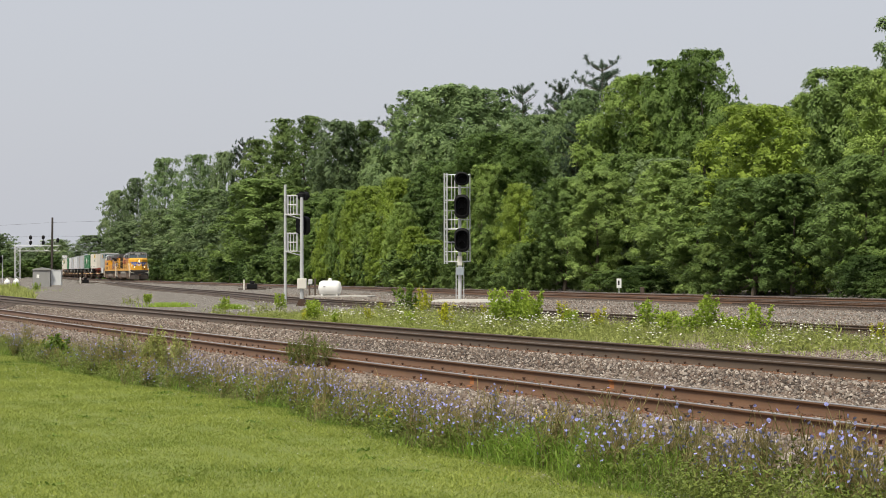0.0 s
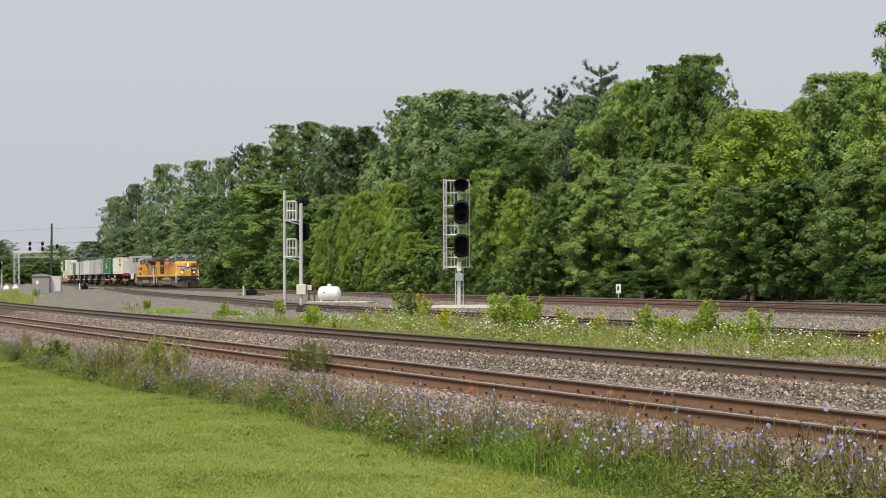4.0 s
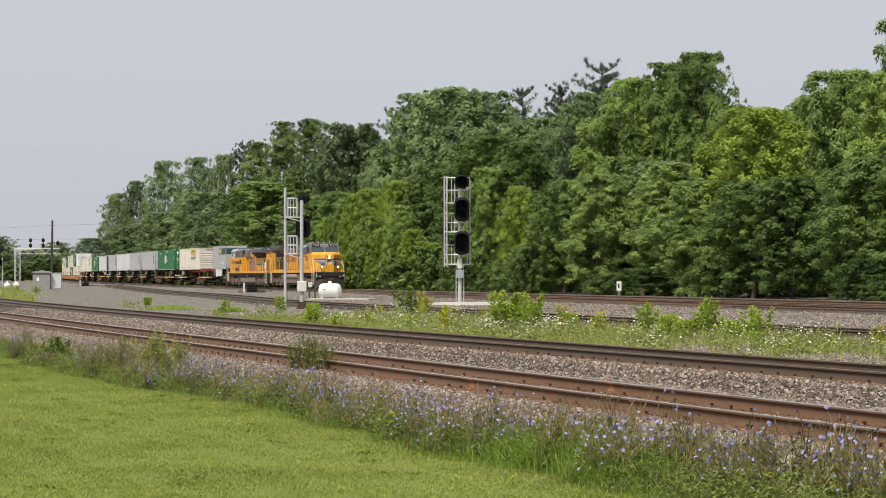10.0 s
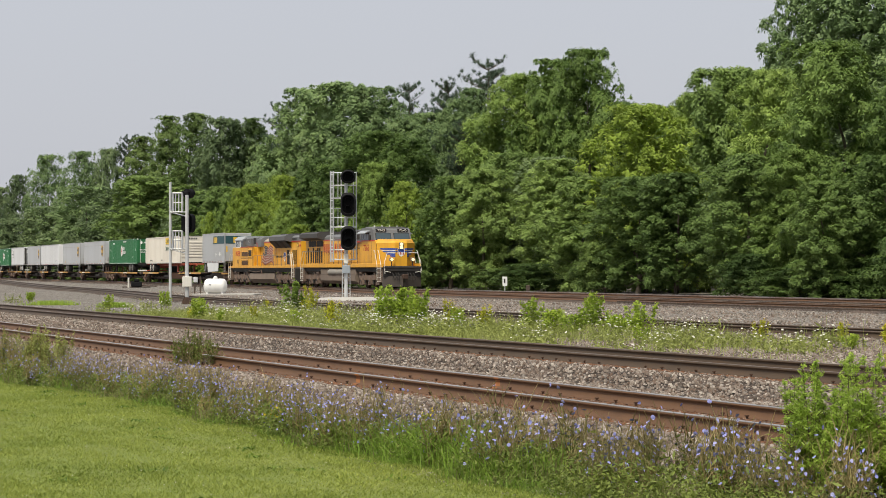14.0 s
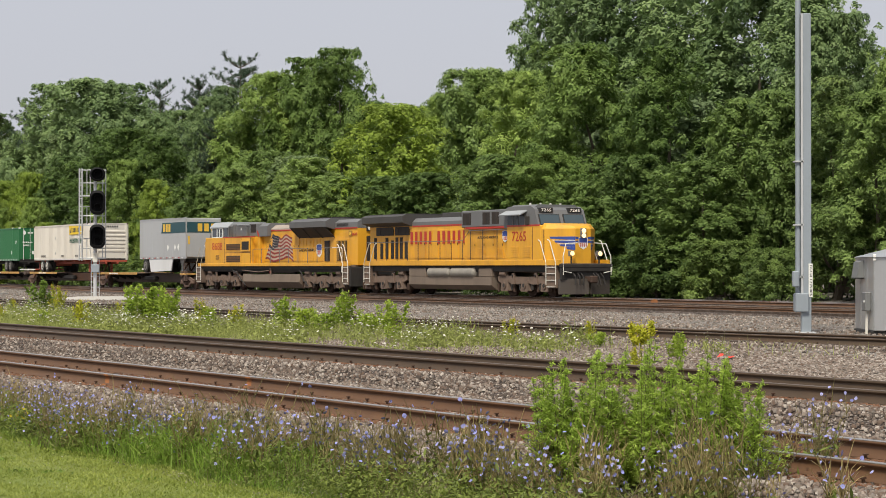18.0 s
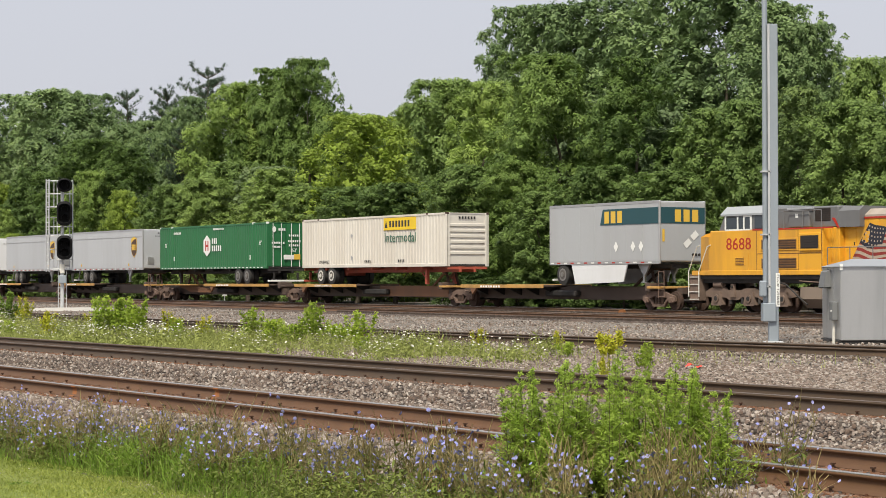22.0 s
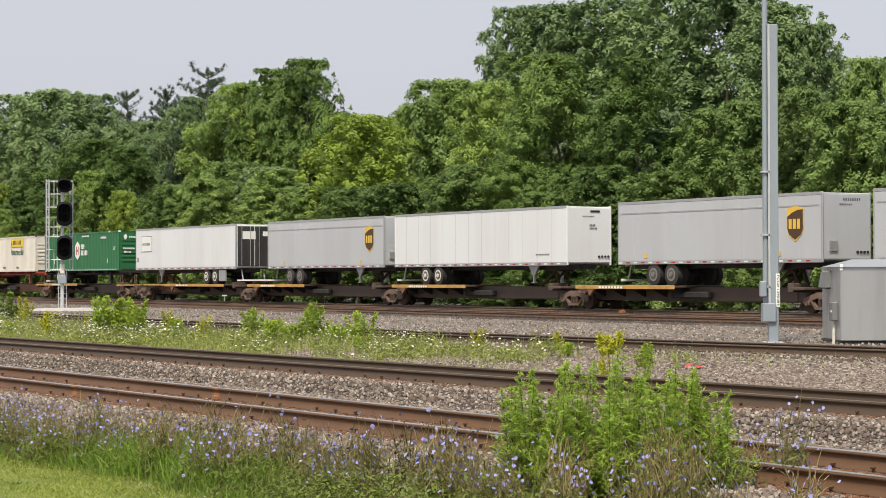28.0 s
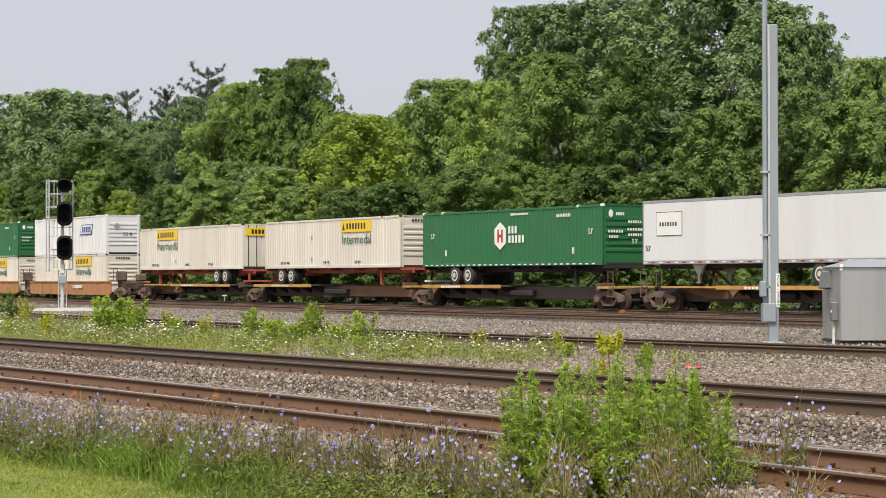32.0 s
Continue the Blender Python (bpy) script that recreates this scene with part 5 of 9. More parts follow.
        Geo().cyl((8.48, s * 0.82, 2.14), (8.51, s * 0.82, 2.14), 0.11, 0.11, 12).obj("lens", "lamp_dim", d)
        Geo().cyl((8.38, s * 0.82, 1.6), (8.38, s * 0.82, 2.02), 0.04, 0.04, 6).obj("lamp_post", "under", t)
        Geo().tube([(8.58, s * 1.40, 1.1), (8.55, s * 1.40, 2.0), (8.45, s * 1.18, 2.62), (8.45, s * 0.5, 2.66)], 0.024, 6).obj("front_rail", "rail_white", t)
        Geo().tube([(8.6, s * 1.42, 1.62), (8.6, s * 1.42, 1.28), (8.6, s * 0.95, 1.2)], 0.024, 6).obj("front_rail", "rail_white", t)
        for y0 in (0.35, 0.55, 0.8):
            Geo().tube([(8.5, s * y0, 1.2), (8.78, s * (y0 + 0.02), 1.0), (8.82, s * (y0 + 0.08), 0.62)], 0.032, 5).obj("air_hose", "under", t)
    # end platform, pilot and plow
    Geo().box(8.1, 8.62, -1.46, 1.46, 1.46, 1.64, 0.03).obj("end_platform", "under", t)
    Geo().box(8.3, 8.46, -1.45, 1.45, 0.85, 1.46, 0.02).obj("pilot", "under", t)
    for s in (-1, 1):
        Geo().prism([(8.34, s * 1.48), (8.80, s * 0.05), (8.70, s * 0.05), (8.24, s * 1.48)], "z", 0.16, 0.92).obj("plow_blade", "plow", t)
    Geo().box(8.42, 8.52, -0.55, 0.55, 0.92, 1.42, 0.03).obj("buffer_plate", "under", t)
    coupler(t, 8.5, 1)
    stairs(t, 7.25, 8.1, 1)
    words("BUILDING AMERICA", 2.0, 0.13, "sign_black", t, side(0.1, -1.075, 2.95))
    words("7265", 1.3, 0.48, "red", t, side(4.1, -1.506, 2.78), "road_number")
    crest_shield(t, side(2.5, -1.08, 2.72), 0.55)
    for x in (4.0, 5.1):
        louvres(t, x, x + 0.75, 1.95, 2.5, -1.505, "yellow", 5, False, "yellow")
    Geo().box(5.95, 6.0, -1.506, -1.5, 1.8, 3.45).obj("door_seam", "louvre_brown", t)
    for o in set(t.children) - before:
        upper = o.name.split(".")[0] in ("cab_upper", "cab_roof", "cab_window", "window_awning", "window_frame", "number_board", "mirror", "antenna")
        o.matrix_basis = (pose(0.66, 0, -0.09) if upper else pose(1.0, 0, 0)) @ o.matrix_basis
    return t


def stars_and_stripes(parent, y):
    """The waving flag painted on the hood, its hoist edge slanting."""
    def at(u, v):
        wave = 0.15 * math.sin(u * 8.0 + 1.9) * (0.55 + 0.45 * u) + 0.04 * math.sin(u * 17 + v * 3)
        return (-1.55 + 1.08 * v + (4.0 - 1.30 * v) * u, 1.92 + 1.42 * v + wave + 0.10 * v * (1 - u))
    n = 14
    for i in range(13):
        lo = [at(k / n, i / 13) for k in range(n + 1)]
        hi = [at(k / n, (i + 0.96) / 13) for k in range(n + 1)]
        g = Geo()
        for k in range(n - (1 if i in (3, 8, 9) else 0)):
            g.prism([lo[k], lo[k + 1], hi[k + 1], hi[k]], "y", y - 0.012, y - 0.003)
        g.obj("flag_stripe", "flag_red" if i % 2 == 0 else "flag_pale", parent)
    g = Geo()
    for k in range(5):
        low = (0.50, 0.46, 0.44, 0.48, 0.58)
        a, b = at(k / n, low[k]), at((k + 1) / n, low[min(4, k + 1)])
        c, d = at((k + 1) / n, 1.03), at(k / n, 1.03)
        g.prism([a, b, c, d], "y", y - 0.018, y - 0.010)
    g.obj("flag_field", "flag_blue", parent)
    # torn patch of the hood showing in the field
    g = Geo()
    for u, v, w in ((0.06, 0.72, 0.16), (0.09, 0.60, 0.12), (0.035, 0.62, 0.10)):
        p = at(u, v)
        g.prism([(p[0] - w, p[1] - w * 0.8), (p[0] + w * 0.7, p[1] - w * 0.4), (p[0] + w, p[1] + w), (p[0] - w * 0.5, p[1] + w * 1.2)], "y", y - 0.022, y - 0.016)
    g.obj("flag_tear", "yellow", parent)
    g = Geo()
    for i in range(6):
        for j in range(5):
            p = at((i + 0.5 + 0.4 * (j % 2)) / 18.5, 0.56 + j * 0.1)
            g.box(p[0] - 0.03, p[0] + 0.03, y - 0.026, y - 0.020, p[1] - 0.03, p[1] + 0.03)
    g.obj("flag_stars", "flag_pale", parent)


def locomotive_second():
    t = empty("locomotive", "yellow and grey diesel locomotive running cab backwards with a painted flag", "locomotive", "locomotives of the train")
    Geo().box(-10.9, 10.7, -1.30, 1.30, 1.2, 1.54, 0.03).obj("frame", "under", t)
    for s in (-1, 1):
        Geo().box(-10.8, 10.7, min(s * 1.35, s * 1.53), max(s * 1.35, s * 1.53), 1.54, 1.74, 0.02).obj("side_sill", "yellow", t)
        Geo().box(-10.8, 10.7, min(s * 1.30, s * 1.44), max(s * 1.30, s * 1.44), 1.38, 1.54).obj("sill_underside", "under", t)
    Geo().box(-2.6, 10.75, -0.92, 0.92, 1.6, 3.76, 0.02).obj("engine_hood", "yellow", t)
    # nose and cab
    Geo().prism([(-9.4, -1.48), (-9.7, -1.48), (-10.95, -0.9), (-10.95, 0.9), (-9.7, 1.48), (-9.4, 1.48)], "z", 1.6, 3.18).obj("nose", "yellow", t)
    Geo().prism([(-10.95, 3.18), (-9.4, 3.18), (-8.8, 3.42), (-9.6, 3.40), (-10.6, 3.32)], "y", -0.9, 0.9).obj("nose_top", "yellow", t)
    Geo().box(-9.6, -2.55, -1.5, 1.5, 1.6, 3.42, 0.04).obj("cab", "yellow", t)
    Geo().prism([(-9.05, 3.40), (-8.62, 4.10), (-5.95, 4.10), (-5.95, 3.40)], "y", -1.45, 1.45).obj("cab_upper", "loco_grey", t)
    Geo().prism([(-1.52, 4.02), (1.52, 4.02), (1.52, 4.10), (1.15, 4.42), (-1.15, 4.42), (-1.52, 4.10)], "x", -8.85, -5.95).obj("cab_roof", "awning_grey", t, "pale grey cab roof")
    for s in (-1, 1):
        a, b = min(s * 1.43, s * 1.47), max(s * 1.43, s * 1.47)
        w = Geo().box(-8.55, -6.98, a, b, 3.46, 3.96, 0.01).obj("cab_window", "window", t)
        for x0, x1, z0, z1 in ((-8.62, -8.54, 3.40, 4.02), (-7.82, -7.74, 3.44, 3.98), (-7.42, -7.34, 3.42, 4.0), (-6.98, -6.88, 3.40, 4.02), (-8.62, -6.88, 3.40, 3.46), (-7.42, -6.88, 3.96, 4.02)):
            Geo().box(x0, x1, min(s * 1.46, s * 1.49), max(s * 1.46, s * 1.49), z0, z1).obj("window_frame", "sign_white", w)
        Geo().box(-6.72, -6.2, a, b, 3.46, 4.02, 0.01).obj("cab_window", "window", t)
        Geo().box(-6.8, -1.95, min(s * 1.46, s * 1.512), max(s * 1.46, s * 1.512), 3.38, 3.44).obj("stripe", "red", t)
        Geo().prism([(-1.88, 3.40), (-1.98, 3.40), (-2.30, 3.80), (-2.14, 3.80)], "y", s * 1.21, s * 1.225).obj("stripe", "red", t)
        Geo().box(-2.3, 3.3, min(s * 0.92, s * 0.96), max(s * 0.92, s * 0.96), 3.73, 3.80).obj("stripe", "red", t)
        Geo().box(7.9, 10.75, min(s * 0.92, s * 0.96), max(s * 0.92, s * 0.96), 3.73, 3.80).obj("stripe", "red", t)
    Geo().prism([(-9.5, 1.72), (-7.05, 1.72), (-7.05, 2.46), (-8.75, 2.46)], "y", -1.515, -1.498).obj("battery_door", "yellow", t)
    louvres(t, -7.9, -7.3, 1.95, 2.28, -1.515, "yellow", 5, False, "louvre_brown")
    for x in (-6.55, -4.0, -2.6):
        Geo().box(x, x + 0.03, -1.506, -1.49, 1.72, 3.36).obj("panel_seam", "louvre_brown", t)
    Geo().box(-6.5, -2.6, -1.506, -1.49, 2.40, 2.43).obj("panel_seam", "louvre_brown", t)
    # electrical cabinet behind the cab
    Geo().box(-5.95, -1.95, -1.2, 1.2, 3.42, 4.28, 0.05).obj("equipment_cabinet", "loco_grey", t)
    Geo().box(-2.56, -1.9, -1.2, 1.2, 1.6, 3.42, 0.02).obj("equipment_cabinet", "yellow", t)
    for x in (-2.4, -2.2, -2.02):
        Geo().box(x, x + 0.05, -1.225, -1.19, 1.75, 3.36).obj("panel_rib", "yellow", t)
    for z0, z1 in ((2.60, 2.98), (1.82, 2.22)):
        Geo().box(-6.28, -3.98, -1.53, -1.49, z0 - 0.06, z1 + 0.06, 0.01).obj("grille_frame", "yellow", t)
        louvres(t, -6.2, -4.06, z0, z1, -1.53, "louvre_brown", 4, False, "grille")
    Geo().box(-3.88, -2.6, -1.56, -1.49, 2.50, 3.22, 0.02).obj("grille_frame", "yellow", t)
    louvres(t, -3.78, -2.72, 2.60, 3.12, -1.56, "grille", 5, False, "louvre_brown")
    b = Geo().box(-4.68, -3.44, -1.40, -1.18, 3.46, 4.20, 0.03).obj("filter_box", "loco_grey", t)
    Geo().box(-4.74, -3.38, -1.44, -1.16, 4.16, 4.24, 0.01).obj("lid", "awning_grey", b)
    Geo().box(-4.25, -4.1, -1.412, -1.398, 3.85, 4.0).obj("notice", "sign_white", b)
    louvres(t, -3.3, -2.4, 3.68, 4.2, -1.2, n=6, upright=False)
    Geo().tube([(-5.9, -1.5, 3.42), (-5.9, -1.5, 4.12), (-2.6, -1.5, 4.12), (-2.6, -1.5, 3.42)], 0.02, 5).obj("guard_rail", "loco_grey", t)
    for x in (-4.85, -3.7):
        Geo().cyl((x, -1.5, 3.42), (x, -1.5, 4.12), 0.02, 0.02, 5).obj("guard_post", "loco_grey", t)
    # long hood: dusty roof, flared radiators, rear roof
    Geo().prism([(-1.2, 3.42), (1.2, 3.42), (1.2, 4.06), (0.95, 4.24), (-0.95, 4.24), (-1.2, 4.06)], "x", -1.95, -0.75).obj("hood_roof", "loco_grey", t)
    Geo().prism([(-0.93, 3.78), (0.93, 3.78), (0.93, 3.88), (0.62, 4.12), (-0.62, 4.12), (-0.93, 3.88)], "x", -0.75, 3.3).obj("hood_roof", "roof_dust", t, "pale dusty hood roof")
    Geo().prism([(-0.93, 3.76), (0.93, 3.76), (0.93, 4.10), (0.66, 4.28), (-0.66, 4.28), (-0.93, 4.10)], "x", 7.9, 10.75).obj("hood_roof", "loco_grey", t)
    louvres(t, 8.2, 9.6, 3.90, 4.06, -0.94, "loco_grey", 3, False, "under")
    Geo().prism([(-0.93, 3.72), (-1.56, 3.86), (-1.56, 4.20), (-1.2, 4.38), (1.2, 4.38), (1.56, 4.20), (1.56, 3.86), (0.93, 3.72)], "x", 3.1, 7.95).obj("radiator", "roof_sooty", t)
    for s in (-1, 1):
        a = s * 1.54
        Geo().add([(3.15, a, 3.85), (7.9, a, 3.85), (7.9, s * 0.945, 3.25), (3.35, s * 0.945, 3.25)], [(0, 1, 2, 3)] if s < 0 else [(3, 2, 1, 0)]).obj("radiator_screen", "grille", t)
        for x in (3.22, 4.75, 6.3, 7.85):
            Geo().tube([(x, s * 1.55, 3.84), (x + 0.1, s * 0.95, 3.23)], 0.028, 5).obj("screen_bar", "under", t)
    for i in range(3):
        Geo().cyl((3.95 + 1.6 * i, 0, 4.38), (3.95 + 1.6 * i, 0, 4.46), 0.7, 0.7, 18).obj("radiator_fan", "under", t)
    Geo().box(0.2, 2.2, -0.45, 0.45, 4.10, 4.22, 0.04).obj("exhaust_hatch", "roof_grey", t)
    doors(t, 3.3, 6.5, 1.85, 3.2, -0.92, 7)
    doors(t, -1.85, 3.25, 1.85, 3.68, -0.92, 8)
    louvres(t, 6.62, 7.25, 1.85, 3.06, -0.95, n=3)
    Geo().box(7.42, 9.65, -0.945, -0.91, 1.72, 3.14, 0.01).obj("grille_frame", "yellow", t)
    g = louvres(t, 8.2, 9.5, 1.86, 3.04, -0.955, "grille", 2, False, "yellow")
    for i in range(7):
        x = 8.26 + 0.18 * i
        Geo().prism([(x, -0.965), (x + 0.10, -1.01), (x + 0.12, -0.99), (x + 0.03, -0.955)], "z", 1.88, 3.02).obj("slat", "louvre_yellow", g)
    b = Geo().box(9.72, 10.1, -0.97, -0.91, 3.30, 3.62, 0.01).obj("marker_box", "louvre_yellow", t)
    Geo().cyl((9.91, -0.97, 3.42), (9.91, -1.0, 3.42), 0.09, 0.09, 12).obj("marker_light", "sign_gold", b)
    e = Geo().box(10.74, 10.82, -0.36, 0.36, 3.56, 3.92, 0.03).obj("rear_headlight", "under", t)
    for y in (-0.16, 0.16):
        Geo().cyl((10.82, y, 3.74), (10.85, y, 3.74), 0.12, 0.12, 12).obj("lens", "sign_white", e)
    Geo().box(10.75, 10.78, -0.35, 0.35, 1.75, 3.3, 0.02).obj("end_door", "grille", t)
    # tank and running gear
    Geo().prism([(-1.36, 1.06), (-1.42, 0.58), (-1.0, 0.20), (1.0, 0.20), (1.42, 0.58), (1.36, 1.06)], "x", -4.0, 4.2).obj("fuel_tank", "tank_grey", t)
    for x in (-4.03, 4.19):
        Geo().prism([(-1.30, 1.0), (-1.34, 0.6), (-0.97, 0.26), (0.97, 0.26), (1.34, 0.6), (1.30, 1.0)], "x", x, x + 0.03).obj("tank_end", "truck_grey", t)
    Geo().cyl((-3.4, -1.15, 1.22), (3.2, -1.15, 1.22), 0.12, 0.12, 12).obj("air_reservoir", "under", t, "", True)
    Geo().tube([(-4.0, -1.42, 1.30), (-1.5, -1.44, 1.18), (0.0, -1.44, 1.28), (0.2, -1.44, 1.42)], 0.03, 5).obj("pipe", "truck_grey", t)
    f = Geo().cyl((0.25, -1.44, 1.06), (0.25, -1.44, 1.34), 0.07, 0.05, 8).obj("fuel_filler", "truck_grey", t)
    Geo().cyl((0.25, -1.46, 1.18), (0.25, -1.50, 1.18), 0.05, 0.05, 8).obj("filler_tag", "red", f)
    for x0, x1 in ((-5.6, -3.9), (4.1, 5.0)):
        Geo().tube([(x0, -1.40, 1.30), ((x0 + x1) / 2, -1.46, 1.15), (x1 - 0.1, -1.46, 0.65), (x1 + 0.35, -1.40, 0.35)], 0.035, 6).obj("sand_hose", "under", t)
    loco_truck(t, -7.3, False, 2.12)
    loco_truck(t, 7.05, False, 2.10)
    stairs(t, 10.05, 10.7, 1)
    stairs(t, -11.0, -10.3, -1)
    for x in (10.65, -10.95):
        Geo().box(x, x + 0.2, -1.45, 1.45, 0.35, 1.5, 0.03).obj("pilot", "under", t)
    coupler(t, 10.7, 1)
    coupler(t, -10.9, -1)
    for s in (-1, 1):
        handrail(t, -2.3, 9.2, s * 1.46, 1.74, 2.62, 1.28, "loco_grey", "loco_grey")
        Geo().tube([(8.6, s * 1.46, 2.62), (9.75, s * 1.46, 2.64), (9.85, s * 1.46, 2.5), (9.85, s * 1.50, 1.2)], 0.026, 6).obj("grab_rail", "rail_white", t)
    stars_and_stripes(t, -0.945)
    words("BUILDING AMERICA", 2.2, 0.14, "sign_black", t, side(3.25, -0.945, 2.43))
    words("8688", 1.6, 0.5, "red", t, side(-8.5, -1.5, 2.60), "road_number")
    words("8688", 0.62, 0.17, "red", t, side(10.12, -0.945, 3.32), "road_number")
    crest_shield(t, side(5.56, -0.947, 2.06), 0.72)
    return t


def corrugated(x0, x1, y, z0, z1, pitch, depth, sgn):
    """A ribbed steel side: trapezoid ribs that run upright."""
    n = int((x1 - x0) / pitch)
    w = (x1 - x0) / n
    prof = []
    for i in range(n):
        a = x0 + i * w
        prof += [(a, 0), (a + 0.36 * w, 0), (a + 0.5 * w, depth), (a + 0.86 * w, depth)]
    prof.append((x1, 0))
    V = [(p[0], y - sgn * p[1], z) for z in (z0, z1) for p in prof]
    k = len(prof)
    return Geo().add(V, [(i, i + 1, k + i + 1, k + i) for i in range(k - 1)])


def container(mat, label, floor, style, length=16.15, doors_ahead=False, height=2.80):
    """A 53-foot ribbed steel box: posts, rails, ribbed sides, end wall or doors, and its markings."""
    t = empty("shipping_container", label, "container", "containers of the train")
    L, W, z0, z1 = length / 2, 1.295, floor, floor + height
    for s in (-1, 1):
        corrugated(-L + 0.12, L - 0.12, s * (W - 0.012), z0 + 0.16, z1 - 0.10, 0.31, 0.035, s).obj("side_wall", mat, t)
        Geo().box(-L, L, min(s * (W - 0.07), s * W), max(s * (W - 0.07), s * W), z0, z0 + 0.17, 0.01).obj("bottom_rail", mat, t)
        Geo().box(-L, L, min(s * (W - 0.07), s * W), max(s * (W - 0.07), s * W), z1 - 0.11, z1, 0.01).obj("top_rail", mat, t)
        for x in (-L + 0.07, -L + 1.98, L - 1.98, L - 0.07):
            p = Geo().box(x - 0.07, x + 0.07, min(s * (W - 0.10), s * (W + 0.004)), max(s * (W - 0.10), s * (W + 0.004)), z0, z1 + 0.01, 0.012).obj("post", mat, t)
            Geo().box(x - 0.08, x + 0.08, min(s * (W - 0.14), s * (W + 0.006)), max(s * (W - 0.14), s * (W + 0.006)), z1 - 0.09, z1 + 0.03, 0.01).obj("corner_casting", "dark_rust" if mat == "cream" else "sign_white", p)
    Geo().box(-L + 0.02, L - 0.02, -W + 0.05, W - 0.05, z1 - 0.05, z1 - 0.005).obj("roof", mat, t)
    Geo().box(-L + 0.02, L - 0.02, -W + 0.03, W - 0.03, z0 + 0.02, z0 + 0.12).obj("floor", "under", t)
    for e in (-1, 1):
        xe = e * (L - 0.05)
        Geo().box(min(xe, xe - e * 0.04), max(xe, xe - e * 0.04), -W + 0.05, W - 0.05, z0 + 0.1, z1 - 0.05).obj("end_wall", mat, t)
        is_door = (e > 0) == doors_ahead
        if is_door:
            for y in (-0.62, 0.62):
                d = Geo().box(min(xe, xe + e * 0.04), max(xe, xe + e * 0.04), y - 0.58, y + 0.58, z0 + 0.16, z1 - 0.12, 0.01).obj("door", mat, t)
                for yy in (y - 0.28, y + 0.28):
                    Geo().cyl((xe + e * 0.07, yy, z0 + 0.1), (xe + e * 0.07, yy, z1 - 0.06), 0.022, 0.022, 6).obj("lock_rod", "sign_white" if mat != "cream" else "under", d)
        else:
            n = 6 if style != "smooth" else 0
            for i in range(n):
                z = z0 + 0.62 + i * (height - 1.05) / 6
                Geo().box(min(xe, xe + e * 0.045), max(xe, xe + e * 0.045), -W + 0.22, W - 0.22, z, z + 0.16, 0.02).obj("rib", mat, t)
            for y in (-W + 0.12, W - 0.12):
                Geo().box(min(xe, xe + e * 0.05), max(xe, xe + e * 0.05), y - 0.1, y + 0.1, z0, z1, 0.012).obj("end_post", mat, t)
    y = -W + 0.03
    if style == "yellow_sign":
        s = flat(rect(3.45, 0.66), "sign_yellow", t, side(1.55 if not doors_ahead else -5.2, -W - 0.004, z1 - 0.80), "sign", "yellow sign panel", 0.01)
        bars(s, pose(0.62, 0.16, 0.006), 2.3, 0.34, 7, "sign_black", 0.42)
        flat([(0.12, 0.12), (0.42, 0.12), (0.27, 0.54)], "sign_black", s, pose(0, 0, 0.006), "emblem_bar")
        words("Intermodal", 3.3, 0.52, "sign_green", t, side(1.65 if not doors_ahead else -5.1, -W - 0.004, z1 - 1.46))
        words("TOP LIFT ONLY", 1.25, 0.17, "sign_black", t, side(-L + 2.1, -W - 0.004, z0 + 0.24))
        for x in (-0.6, 3.1):
            bars(t, side(x, -W - 0.003, z0 + 0.27), 0.75, 0.13, 4, "sign_black", 0.5)
        flat([(0, 0.13), (0.13, 0), (0.26, 0.13), (0.13, 0.26)], "silver_rail", t, side(-2.2, -W - 0.003, z1 - 1.15), "placard")
        flat([(0, 0.13), (0.13, 0), (0.26, 0.13), (0.13, 0.26)], "silver_rail", t, side(-2.2, -W - 0.003, z0 + 0.42), "placard")
        b = bars(t, front(L - 0.02, -0.55, z1 - 0.32), 1.1, 0.13, 6, "sign_black" if not doors_ahead else "sign_yellow", 0.4)
        if doors_ahead:
            flat(rect(2.2, 0.5), "sign_yellow", t, front(L + 0.03, -1.1, z1 - 0.72), "sign", "", 0.01)
            bars(t, front(L + 0.045, -0.7, z1 - 0.6), 1.4, 0.26, 6, "sign_black", 0.3)
    if style == "hexagon":
        hexa = [(0, 0.34), (0.52, 0), (1.04, 0.34), (1.04, 1.04), (0.52, 1.38), (0, 1.04)]
        x = -0.12
        hx = flat(hexa, "sign_white", t, side(x - 0.95, -W - 0.004, z1 - 2.0), "emblem", "white hexagon emblem", 0.01)
        for bx in (0.27, 0.62):
            flat(rect(0.15, 0.64), "red", hx, pose(bx, 0.37, 0.006), "emblem_bar")
        flat(rect(0.20, 0.14), "red", hx, pose(0.42, 0.62, 0.006), "emblem_bar")
        bars(t, side(x + 0.32, -W - 0.004, z1 - 1.20), 0.85, 0.36, 3, "sign_white", 0.4)
        bars(t, side(x + 0.32, -W - 0.004, z1 - 1.66), 1.5, 0.36, 5, "sign_white", 0.38)
        for xx in (-L + 0.85, L - 1.1):
            words("53'", 0.36, 0.26, "sign_white", t, side(xx, -W - 0.004, z1 - 1.35))
        bars(t, side(-L + 2.3 if doors_ahead else L - 3.7, -W - 0.004, z1 - 0.5), 1.2, 0.15, 9, "sign_white", 0.4)
        bars(t, side(0.4, -W - 0.004, z1 - 0.32), 1.6, 0.11, 10, "sign_white", 0.35)
        for xx in (-L + 2.3, L - 2.4):
            bars(t, side(xx, -W - 0.004, z0 + 0.55), 0.2, 0.3, 2, "sign_white", 0.4)
